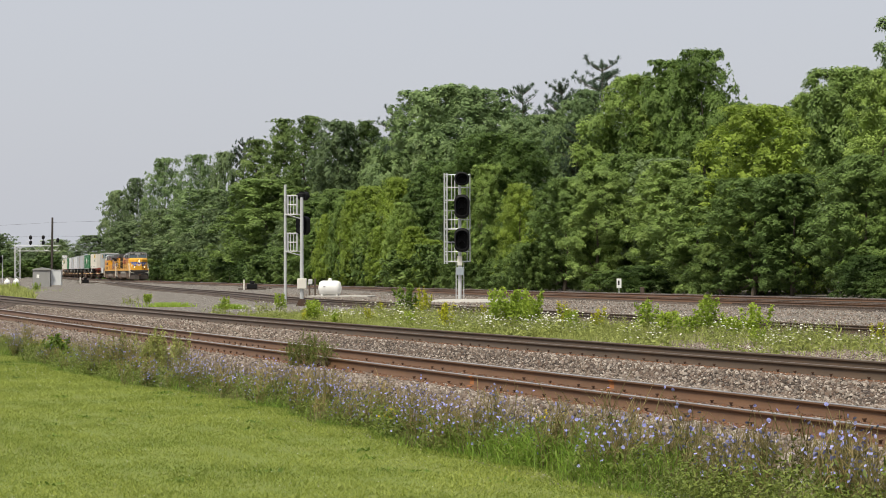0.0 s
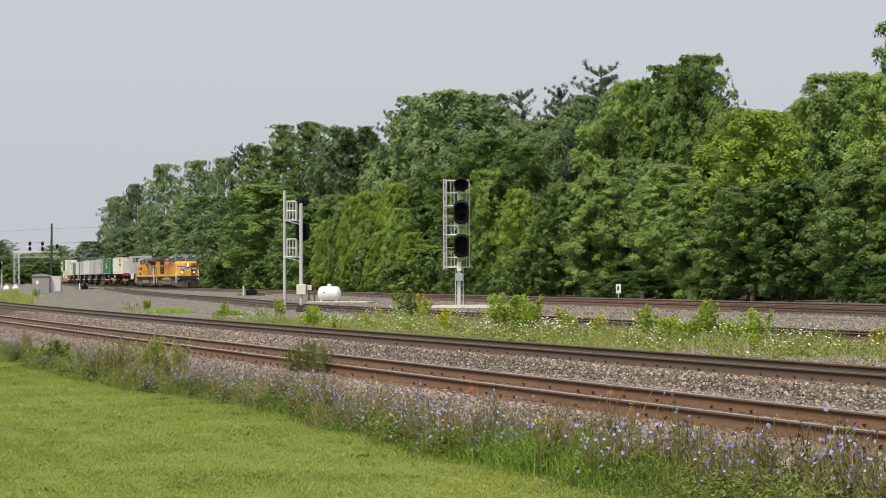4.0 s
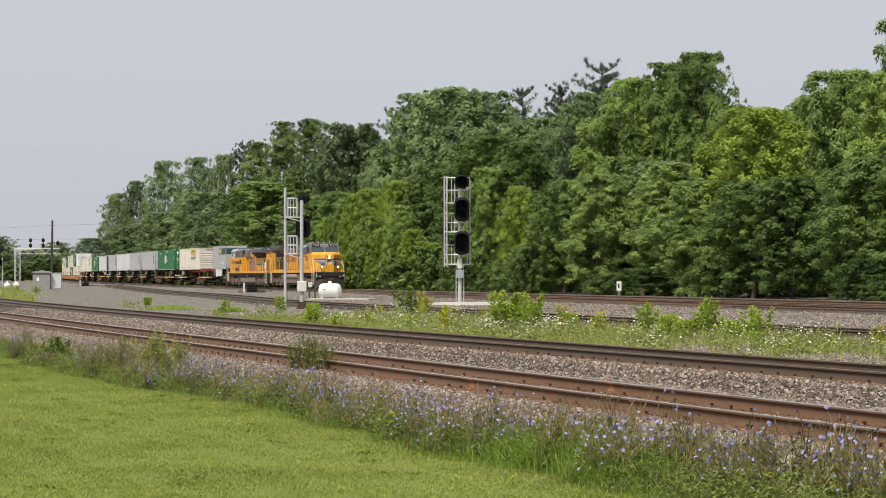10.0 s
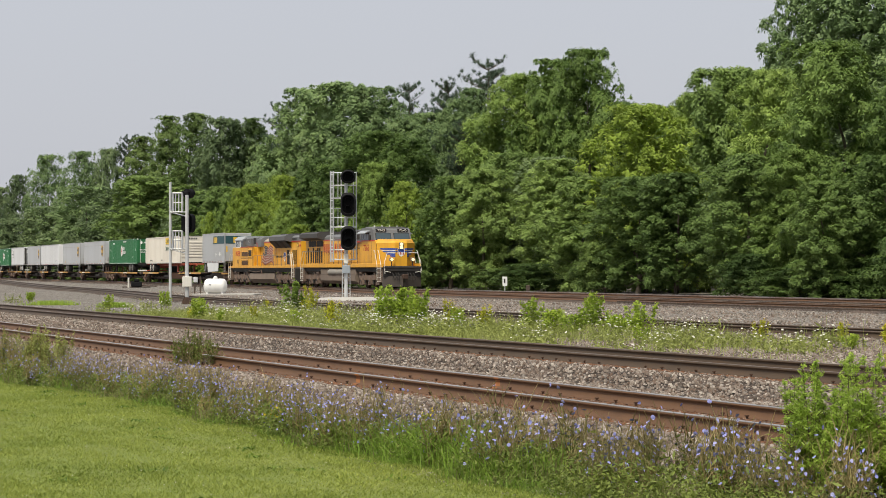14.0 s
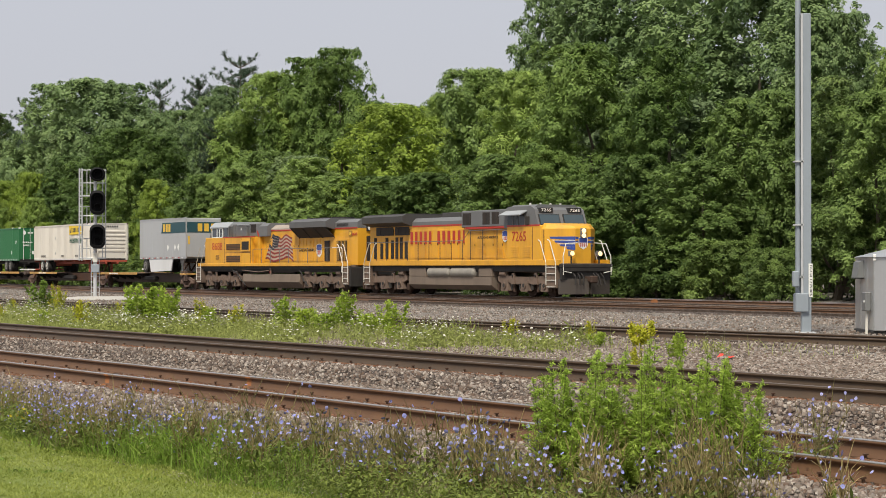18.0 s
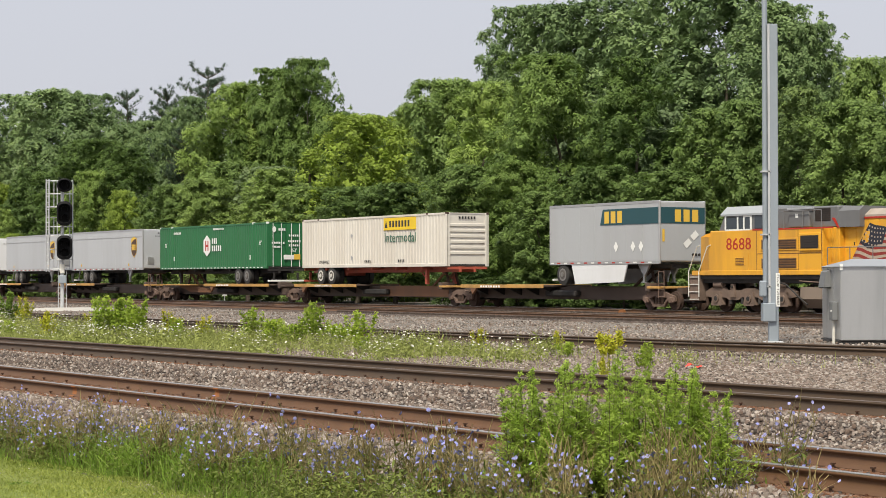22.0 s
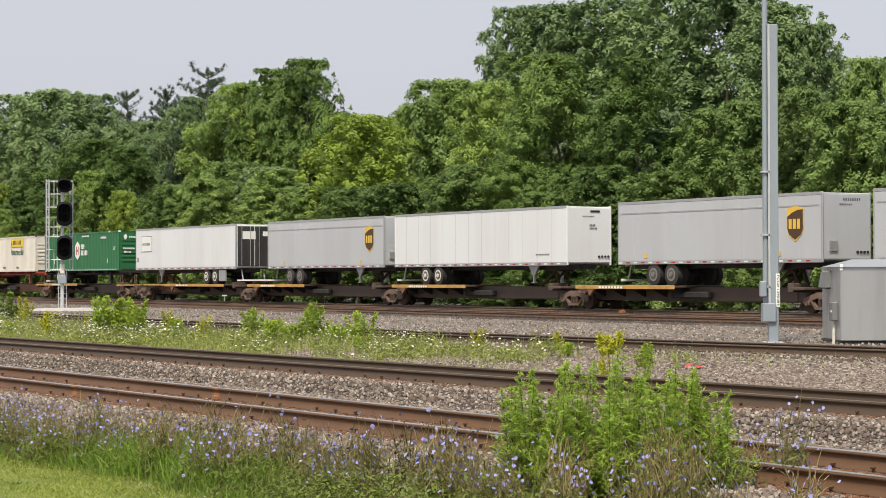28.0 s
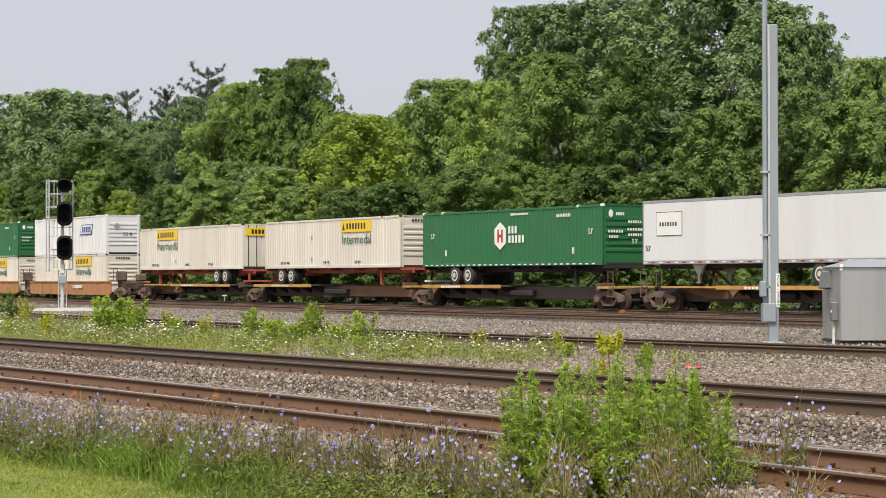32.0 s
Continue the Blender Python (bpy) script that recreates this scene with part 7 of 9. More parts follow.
def build_train():
    def add(thing, c_front, c_rear):
        RIDES.append((thing, (c_front + c_rear) / 2, c_front - c_rear))

    add(lead_front(locomotive_lead()), 49.8, 27.5)
    add(locomotive_second(), 26.7, 4.1)
    # spine cars: the trucks' places along the train
    for trucks, rust in (((1.6, -15.2, -33.8, -52.6), (False, True, False)), ((-55.3, -73.5, -90.8, -108.1, -125.9, -142.4), (0, 0, 0, 0, 0)), ((-146.2, -163.0, -183.2, -200.5), (0, 1, 0))):
        n = len(trucks) - 1
        for i in range(n):
            a = trucks[i] + (1.1 if i == 0 else 0)
            b = trucks[i + 1] - (1.1 if i == n - 1 else 0)
            add(spine_car(a - b, i == 0, i == n - 1, rusty=bool(rust[i])), a, b)
    # loads
    add(trailer("pup_grey", "short grey road trailer with a dark teal band", 8.6, -3.25, "pup", legs_x=2.6, rim="rim_dull"), 2.0, -6.6)
    box = lambda *a, **k: container(*a, **k)
    for mat, lab, c0, c1, st, ahead, wheels, cmat, clab in (
            ("cream", "cream-white ribbed container with a yellow sign on a chassis", -16.1, -32.3, "yellow_sign", False, -5.2, "chassis_red", "faded red container chassis on white-rimmed wheels"),
            ("deep_green", "dark green ribbed container with a white hexagon emblem, doors leading", -36.9, -53.1, "hexagon", True, 4.6, "under", "black container chassis with dual wheels"),
            ("deep_green", "dark green ribbed container with a white hexagon emblem", -146.3, -162.5, "hexagon", False, -4.3, "under", "black container chassis with dual wheels"),
            ("cream", "cream-white ribbed container with a yellow sign and stained ribs", -164.9, -181.2, "yellow_sign", False, -5.4, "chassis_red", "faded red container chassis on white-rimmed wheels"),
            ("cream", "cream-white ribbed container with its doors leading", -184.3, -200.6, "yellow_sign", True, 4.9, "chassis_red", "faded red container chassis on white-rimmed wheels")):
        add(container(mat, lab, 2.05, st, c0 - c1, ahead), c0, c1)
        add(chassis(cmat, clab, wheels, c0 - c1, 5.4 if wheels < 0 else -5.6), c0, c1)
    for c0, c1, mat, st, lab, ahead, wx, rim, legs in (
            (-56.1, -70.3, "trailer_grey", "shield", "pale grey road trailer with a brown shield emblem", False, -3.6, "rim_dull", 3.6),
            (-73.2, -86.9, "trailer_grey", "shield", "pale grey road trailer with a brown shield emblem", False, -3.6, "rim_dull", 3.6),
            (-91.0, -107.3, "trailer_white", "white", "plain white road trailer with upright panel joints", False, -4.3, "rim", 4.7),
            (-108.5, -122.6, "trailer_grey", "shield", "pale grey road trailer with a brown shield emblem", False, -3.6, "rim_dull", 3.6),
            (-127.1, -143.2, "trailer_white", "framed", "white road trailer with dark doors leading and a framed sign", True, 4.25, "rim", -4.6)):
        add(trailer(mat, lab, c0 - c1, wx, st, ahead, legs, rim), c0, c1)
    # double-stack wells
    top = -205.0
    for i in range(8):
        a, b = top - 20.4 * i + (1.0 if i == 0 else 0), top - 20.4 * (i + 1)
        add(well_car(a - b, i == 0), a, b)
        mid = (a + b) / 2 - (0.4 if i == 0 else 0.2)
        low = ("cream", "yellow_sign") if i != 2 else ("deep_green", "hexagon")
        up = (("trailer_white", "blue_sign"), ("deep_green", "hexagon"), ("cream", "yellow_sign"), ("cream", "yellow_sign"), ("deep_green", "hexagon"), ("cream", "yellow_sign"), ("cream", "yellow_sign"), ("deep_green", "hexagon"))[i]
        add(container(low[0], "%s ribbed container low in a well car" % ("cream-white" if low[0] == "cream" else "dark green"), 0.42, low[1], 16.2), mid + 8.1, mid - 8.1)
        add(container(up[0], "%s ribbed container stacked on another" % {"cream": "cream-white", "deep_green": "dark green", "trailer_white": "white"}[up[0]], 3.25, up[1], 16.2), mid + 8.1, mid - 8.1)


# ---------------------------------------------------------------- trackside things
def signal_head(parent, x, y, z, lamps, w=0.78):
    """A black head with a backplate, one or two lamps and their hoods, facing -y."""
    h = w * 0.9 if lamps == 1 else w * 1.58
    n, out = 24, []
    for i in range(n):
        a = 2 * math.pi * i / n
        c, d = math.cos(a), math.sin(a)
        k = w * 0.42
        out.append((math.copysign(w / 2 - k, c) + k * c, math.copysign(max(0.0, h / 2 - k), d) + k * d))
    p = Geo().prism([(x + a, z + b) for a, b in out], "y", y - 0.02, y + 0.02).obj("backplate", "black", parent, "black signal backplate")
    # deep hood, open at the front
    V, F = [], []
    for k, yy in ((1.0, y - 0.02), (1.0, y - 0.30), (0.80, y - 0.36), (0.72, y - 0.05)):
        V += [(x + k * a, yy, z + k * b) for a, b in out]
    for r in range(3):
        F += [(r * n + i, r * n + (i + 1) % n, (r + 1) * n + (i + 1) % n, (r + 1) * n + i) for i in range(n)]
    Geo().add(V, F).obj("hood", "black", p)
    for k in range(lamps):
        zz = z + (k - (lamps - 1) / 2) * 0.46
        Geo().cyl((x, y - 0.03, zz), (x, y - 0.07, zz), 0.15, 0.15, 14).obj("lens", "black", p)
        g = Geo()
        for i in range(10):
            a0, a1 = math.pi * (-0.15 + 1.3 * i / 10), math.pi * (-0.15 + 1.3 * (i + 1) / 10)
            g.add([(x + 0.18 * math.cos(a), yy, zz + 0.18 * math.sin(a)) for a in (a0, a1) for yy in (y - 0.03, y - 0.45)], [(0, 1, 3, 2)])
        g.obj("visor", "black", p)
    Geo().box(x - 0.2, x + 0.2, y + 0.02, y + 0.28, z - h / 2 + 0.1, z + h / 2 - 0.1, 0.04).obj("lamp_case", "black", p)


def cage(parent, x0, x1, y0, y1, z0, z1, rungs, r=0.03):
    """A ladder and platform cage of galvanised angle."""
    for x in (x0, x1):
        for y in (y0, y1):
            Geo().cyl((x, y, z0), (x, y, z1), r, r, 5).obj("upright", "galvanised", parent)
    for i in range(rungs):
        z = z0 + (z1 - z0) * i / (rungs - 1)
        Geo().tube([(x0, y0, z), (x1, y0, z), (x1, y1, z), (x0, y1, z), (x0, y0, z)], r * 0.8, 5).obj("hoop", "galvanised", parent)


def signal_tall():
    t = empty("signal_mast", "galvanised railway signal mast with three black heads", "signal", "trackside signals", m=pose(-21.3, 113.8, -0.3, 0, 0, 8))
    Geo().cyl((0, 0, 0), (0, 0, 7.35), 0.11, 0.09, 12).obj("mast", "galvanised", t)
    Geo().box(-0.3, 0.3, -0.3, 0.3, -0.1, 0.12, 0.02).obj("base_plate", "galvanised", t)
    for x in (-0.22, 0.22):
        Geo().cyl((x, 0.12, 0.1), (x, 0.12, 2.3), 0.025, 0.025, 5).obj("ladder_rail", "galvanised", t)
    for i in range(7):
        Geo().cyl((-0.22, 0.12, 0.35 + 0.3 * i), (0.22, 0.12, 0.35 + 0.3 * i), 0.015, 0.015, 5).obj("rung", "galvanised", t)
    Geo().box(-0.2, 0.24, -0.3, -0.05, 1.5, 1.95, 0.02).obj("junction_box", "pole_grey", t)
    Geo().box(-0.13, 0.13, -0.16, 0.16, 2.05, 2.6, 0.02).obj("label_plate", "rail_white", t)
    for x in (-0.88, -0.73):
        for y in (-0.12, 0.42):
            Geo().cyl((x, y, 2.15), (x, y, 7.32), 0.032, 0.032, 5).obj("upright", "galvanised", t)
    for i in range(14):
        z = 2.3 + 0.37 * i
        Geo().cyl((-0.88, -0.12, z), (-0.73, -0.12, z), 0.022, 0.022, 5).obj("rung", "galvanised", t)
    for z0, z1 in ((2.3, 3.4), (4.15, 5.2), (5.8, 7.25)):
        for x in (-0.48, -0.3, 0.4, 0.57):
            Geo().cyl((x, 0.42, z0), (x, 0.42, z1), 0.026, 0.026, 5).obj("guard_post", "galvanised", t)
        for z in (z0, (z0 + z1) / 2, z1):
            Geo().tube([(-0.88, -0.12, z), (-0.88, 0.42, z), (0.57, 0.42, z), (0.57, -0.12, z)], 0.03, 5).obj("guard_rail", "galvanised", t)
        Geo().box(-0.88, 0.57, -0.12, 0.42, z0 - 0.05, z0 - 0.01).obj("platform", "galvanised", t)
    Geo().tube([(0.57, 0.1, 2.3), (0.57, 0.1, 6.9)], 0.028, 5).obj("upright", "galvanised", t)
    for z, n in ((6.98, 1), (5.4, 2), (3.5, 2)):
        signal_head(t, 0.14, -0.25, z, n, 0.86 if n == 2 else 0.84)
        Geo().box(-0.1, 0.2, -0.25, 0.0, z - 0.06, z + 0.06).obj("bracket", "galvanised", t)


def signal_short():
    t = empty("signal_mast", "galvanised signal mast with a ladder frame, heads turned away", "signal", "trackside signals", m=pose(-27.0, 98.8, -0.3, 0, 0, 10))
    Geo().cyl((-0.42, 0.1, 0), (-0.42, 0.1, 6.1), 0.075, 0.065, 10).obj("mast", "galvanised", t)
    Geo().cyl((0.42, 0, 0), (0.42, 0, 5.45), 0.10, 0.085, 10).obj("mast", "galvanised", t)
    Geo().box(0.2, 0.68, -0.2, 0.2, 0.85, 1.38, 0.03).obj("junction_box", "rail_white", t)
    Geo().prism([(0.15, 0), (0.70, 0), (0.55, 0.35), (0.30, 0.35)], "y", -0.2, 0.2).obj("base", "dark_rust", t)
    for z0, z1 in ((4.6, 5.55), (2.75, 3.65)):
        cage(t, -0.28, 0.18, -0.15, 0.3, z0, z1, 2, 0.036)
        for x in (-0.13, 0.03):
            Geo().cyl((x, -0.15, z0), (x, -0.15, z1), 0.028, 0.028, 5).obj("bar", "galvanised", t)
        Geo().tube([(-0.28, -0.15, (z0 + z1) / 2), (0.18, -0.15, (z0 + z1) / 2)], 0.028, 5).obj("hoop", "galvanised", t)
        Geo().tube([(-0.42, 0, z0), (0.42, 0, z0 - 0.22)], 0.03, 5).obj("brace", "galvanised", t)
        Geo().tube([(-0.42, 0, z0), (0.42, 0, z0)], 0.03, 5).obj("brace", "galvanised", t)
    for z, n in ((5.55, 1), (4.05, 2)):
        u = new("head")
        u.parent = t
        tagged(u, "black head seen from behind")
        u.matrix_local = pose(0.34, 0.42, z, 0, 0, 150)
        signal_head(u, 0, -0.1, 0, n, 0.5 if n == 1 else 0.6)


def gas_tank(x, y, z, turn, label, s=1.0):
    t = empty("propane_tank", label, "tank", "propane tanks", m=pose(x, y, z, 0, 0, turn))
    g = Geo()
    R, n, m = 0.50 * s, 20, 14
    V = []
    for j in range(m + 1):
        u = -1 + 2 * j / m
        xx = 0.82 * s * u
        rr = R * (1 - max(0, (abs(u) - 0.55) / 0.45) ** 2.4) ** 0.5 if j not in (0, m) else 0.001
        V += [(xx, rr * math.cos(2 * math.pi * i / n), 0.53 * s + rr * math.sin(2 * math.pi * i / n)) for i in range(n)]
    g.add(V, [(j * n + i, (j + 1) * n + i, (j + 1) * n + (i + 1) % n, j * n + (i + 1) % n) for j in range(m) for i in range(n)])
    g.obj("shell", "white", t, "", True)
    Geo().cyl((0.0, 0, 0.98 * s), (0.0, 0, 1.12 * s), 0.16 * s, 0.14 * s, 14).ball((0, 0, 1.12 * s), 0.14 * s, 12, 6, (1, 1, 0.5)).obj("dome", "white", t, "", True)
    for sx in (-0.5, 0.5):
        Geo().box(s * sx - 0.06, s * sx + 0.06, -0.3 * s, 0.3 * s, 0, 0.2 * s, 0.01).obj("foot", "white", t)
    bars(t, pose(-0.35 * s, -R - 0.004, 0.58 * s, 90, 0, 0), 0.14 * s, 0.08 * s, 3, "mark_grey", 0.3)
    return t


def antenna_pole():
    t = empty("antenna_pole", "tall blue-grey steel pole with a channel and boxes", "pole", m=pose(8.93, 54.8, -0.32, 0, 0, 0))
    Geo().cyl((-0.235, 0, 0.9), (-0.235, 0, 12), 0.078, 0.072, 12).obj("tube", "pole_grey", t, "", True)
    Geo().box(-0.16, 0.10, -0.11, 0.11, 0, 8.6, 0.015).obj("channel", "pole_grey", t)
    Geo().box(-0.18, -0.12, -0.13, -0.105, 0.9, 8.6, 0.004).obj("channel_lip", "galvanised", t)
    Geo().box(-0.34, 0.02, -0.2, 0.2, 0.58, 1.08, 0.02).obj("skirt_box", "pole_grey", t)
    Geo().box(-0.42, -0.24, -0.25, -0.05, 1.25, 1.68, 0.03).obj("switch_box", "pole_grey", t)
    Geo().box(-0.3, 0.2, -0.25, 0.25, -0.06, 0.05, 0.01).obj("base_plate", "galvanised", t)
    p = Geo().box(0.02, 0.13, -0.128, -0.112, 0.98, 1.88, 0.003).obj("label_plate", "sign_white", t, "white label strip with black writing")
    words("FCC# 1295085", 0.82, 0.065, "sign_black", p, pose(0.048, -0.130, 1.84, 90, 90, 0), "lettering")
    for z in (1.5, 2.9, 4.6):
        Geo().box(-0.36, -0.1, -0.13, 0.13, z, z + 0.04).obj("clamp", "galvanised", t)


def signal_house():
    t = empty("equipment_shelter", "aluminium equipment shelter with a vent hood and conduit", "shelter", m=pose(10.48, 53.6, -0.32))
    Geo().box(0, 3.4, 0, 2.6, 0.10, 2.06, 0.02).obj("wall", "aluminium", t)
    Geo().box(-0.05, 3.45, 0.05, 2.55, -0.05, 0.10, 0.01).obj("skid", "under", t)
    Geo().add([(-0.06, -0.06, 2.05), (3.46, -0.06, 2.05), (3.46, 2.66, 2.05), (-0.06, 2.66, 2.05), (0.55, 1.3, 2.26), (2.9, 1.3, 2.26)], [(0, 1, 5, 4), (1, 2, 5), (2, 3, 4, 5), (3, 0, 4), (3, 2, 1, 0)]).obj("roof", "roof_sheet", t, "pale sheet roof")
    for x in (0.02, 1.1, 2.2, 3.3):
        Geo().box(x, x + 0.03, -0.012, 0.01, 0.12, 2.03).obj("seam", "aluminium", t)
    for y in (0.9, 1.75):
        Geo().box(-0.012, 0.01, y, y + 0.03, 0.12, 2.03).obj("seam", "aluminium", t)
    Geo().prism([(-0.2, 1.50), (0.0, 1.50), (0.0, 1.98), (-0.13, 1.92)], "y", 1.3, 2.1).obj("vent_hood", "vent_grey", t)
    Geo().prism([(-0.19, 1.50), (0.0, 1.50), (0.0, 1.47), (-0.19, 1.47)], "y", 1.35, 2.05).obj("vent_screen", "under", t)
    b = Geo().box(-0.16, 0.0, 0.35, 0.85, 0.62, 1.12, 0.02).obj("meter_box", "vent_grey", t)
    Geo().box(-0.18, -0.155, 0.42, 0.48, 0.85, 0.9).obj("latch", "sign_white", b)
    for y in (0.5, 0.62):
        Geo().cyl((-0.08, y, -0.05), (-0.08, y, 0.64), 0.03, 0.03, 8).obj("conduit", "rail_white", t)
    Geo().box(-0.02, 0.06, -0.03, 0.04, 1.95, 2.12, 0.01).obj("corner_cap", "sign_white", t)


M["vent_grey"] = paint("dull grey vent sheet", (0.23, 0.235, 0.235), 0.5, 0.4, (0.15, 0.15, 0.15), 0.5, 1.5)
M["roof_sheet"] = paint("pale roof sheet", (0.42, 0.435, 0.45), 0.4, 0.5, (0.4, 0.4, 0.4), 0.4, 1.0)
M["hut_grey"] = paint("grey hut wall", (0.27, 0.27, 0.265), 0.7, 0.0, (0.2, 0.19, 0.18), 0.4, 1.0)
M["hut_pale"] = paint("pale hut wall", (0.56, 0.57, 0.59), 0.6, 0.0, (0.4, 0.4, 0.4), 0.3, 1.0)
M["litter_red"] = paint("red plastic", (0.75, 0.06, 0.035), 0.4, 0.0, (0.5, 0.1, 0.05), 0.2, 6.0, None)


def far_hut():
    t = empty("signal_hut", "grey trackside hut with a pale metal annex", "hut", m=pose(-92.3, 223.0, -0.35, 0, 0, 18))
    Geo().box(0, 2.0, 0, 2.2, 0, 1.95, 0.03).obj("wall", "hut_grey", t)
    Geo().prism([(-0.12, 1.95), (2.12, 1.95), (1.9, 2.12), (1.0, 2.28), (0.1, 2.12)], "y", -0.12, 2.3).obj("roof", "hut_grey", t)
    Geo().box(0.45, 0.75, -0.02, 0.0, 1.05, 1.45).obj("notice", "sign_white", t)
    Geo().box(2.02, 3.25, 0.6, 2.2, 0.2, 1.9, 0.02).obj("annex", "hut_pale", t)
    Geo().box(2.0, 3.3, 0.55, 2.25, 1.9, 2.0, 0.02).obj("annex_roof", "hut_pale", t)


def signal_bridge():
    t = empty("signal_bridge", "galvanised lattice signal bridge over the far tracks", "signal bridge", m=pose(-203.5, 480.0, -0.3, 0, 0, 8))
    for x in (0.0, 1.2):
        for y in (0.0, 1.1):
            Geo().cyl((x, y, 0), (x, y, 8.2), 0.09, 0.09, 6).obj("leg", "galvanised", t)
    for i in range(8):
        z0, z1 = i * 1.0, (i + 1) * 1.0
        Geo().tube([(0 if i % 2 else 1.2, 0, z0), (1.2 if i % 2 else 0, 0, z1)], 0.06, 5).obj("diagonal", "galvanised", t)
    for y in (0, 1.1):
        for z in (6.9, 8.2):
            Geo().cyl((-0.3, y, z), (11.4, y, z), 0.09, 0.09, 6).obj("chord", "galvanised", t)
    for i in range(10):
        x0 = i * 1.14
        Geo().tube([(x0, 0, 6.9 if i % 2 else 8.2), (x0 + 1.14, 0, 8.2 if i % 2 else 6.9)], 0.06, 5).obj("diagonal", "galvanised", t)
    for x in (4.0, 7.2, 10.9):
        s = Geo().cyl((x, 0.5, 8.2), (x, 0.5, 10.9 if x < 9 else 10.0), 0.08, 0.08, 6).obj("signal_post", "galvanised", t)
        for z in ((10.3, 9.0) if x < 9 else (9.6,)):
            Geo().ball((x, 0.3, z), 0.56, 12, 8, (0.75, 0.4, 1.0)).obj("signal_head", "black", s)
        for dx in (-1.0, -0.5):
            Geo().cyl((x + dx, 0.3, 8.2), (x + dx, 0.3, 9.4), 0.05, 0.05, 5).obj("guard_post", "galvanised", s)
        Geo().tube([(x - 1.0, 0.3, 9.4), (x, 0.3, 9.4)], 0.05, 5).obj("guard_rail", "galvanised", s)


def utility_pole():
    t = empty("utility_pole", "dark wooden utility pole carrying thin wires", "pole", m=pose(-121.0, 300.0, -0.3))
    Geo().cyl((0, 0, 0), (0.1, 0, 10.2), 0.22, 0.15, 10).obj("shaft", "wood_dark", t)
    for z, fall in ((9.4, 0.5), (7.3, 0.2)):
        Geo().tube([(-60 + 10 * i, 24 - 4 * i, z + fall * (((i - 3) / 3) ** 2 - 1)) for i in range(6)] + [(0.1, 0, z)], 0.014, 4).obj("wire", "wood_dark", t)
    for z, far in ((9.4, 14.5), (7.3, 9.5)):
        Geo().tube([(0.1, 0, z), (10, 30, z * 0.62 + far * 0.38 - 0.7), (21, 64, z * 0.25 + far * 0.75 - 0.4), (30, 92, far)], 0.014, 4).obj("wire", "wood_dark", t)


def switch_machine(x, y, turn, label):
    t = empty("switch_machine", label, "switch machine", "switch machines", m=pose(x, y, -0.3, 0, 0, turn))
    Geo().box(-0.5, 0.5, -0.3, 0.3, 0.1, 0.55, 0.05).obj("case", "black", t)
    Geo().box(-0.2, 0.25, -0.22, 0.22, 0.55, 0.85, 0.06).obj("motor", "black", t)
    Geo().box(-1.3, 1.3, -0.2, 0.2, 0.0, 0.12, 0.02).obj("plank", "tie", t)
    Geo().cyl((-0.75, -0.2, 0), (-0.75, -0.2, 0.95), 0.09, 0.08, 8).obj("marker_post", "rail_white", t)
    Geo().tube([(0.5, 0, 0.2), (1.9, 0.25, 0.12)], 0.04, 5).obj("rod", "dark_rust", t)


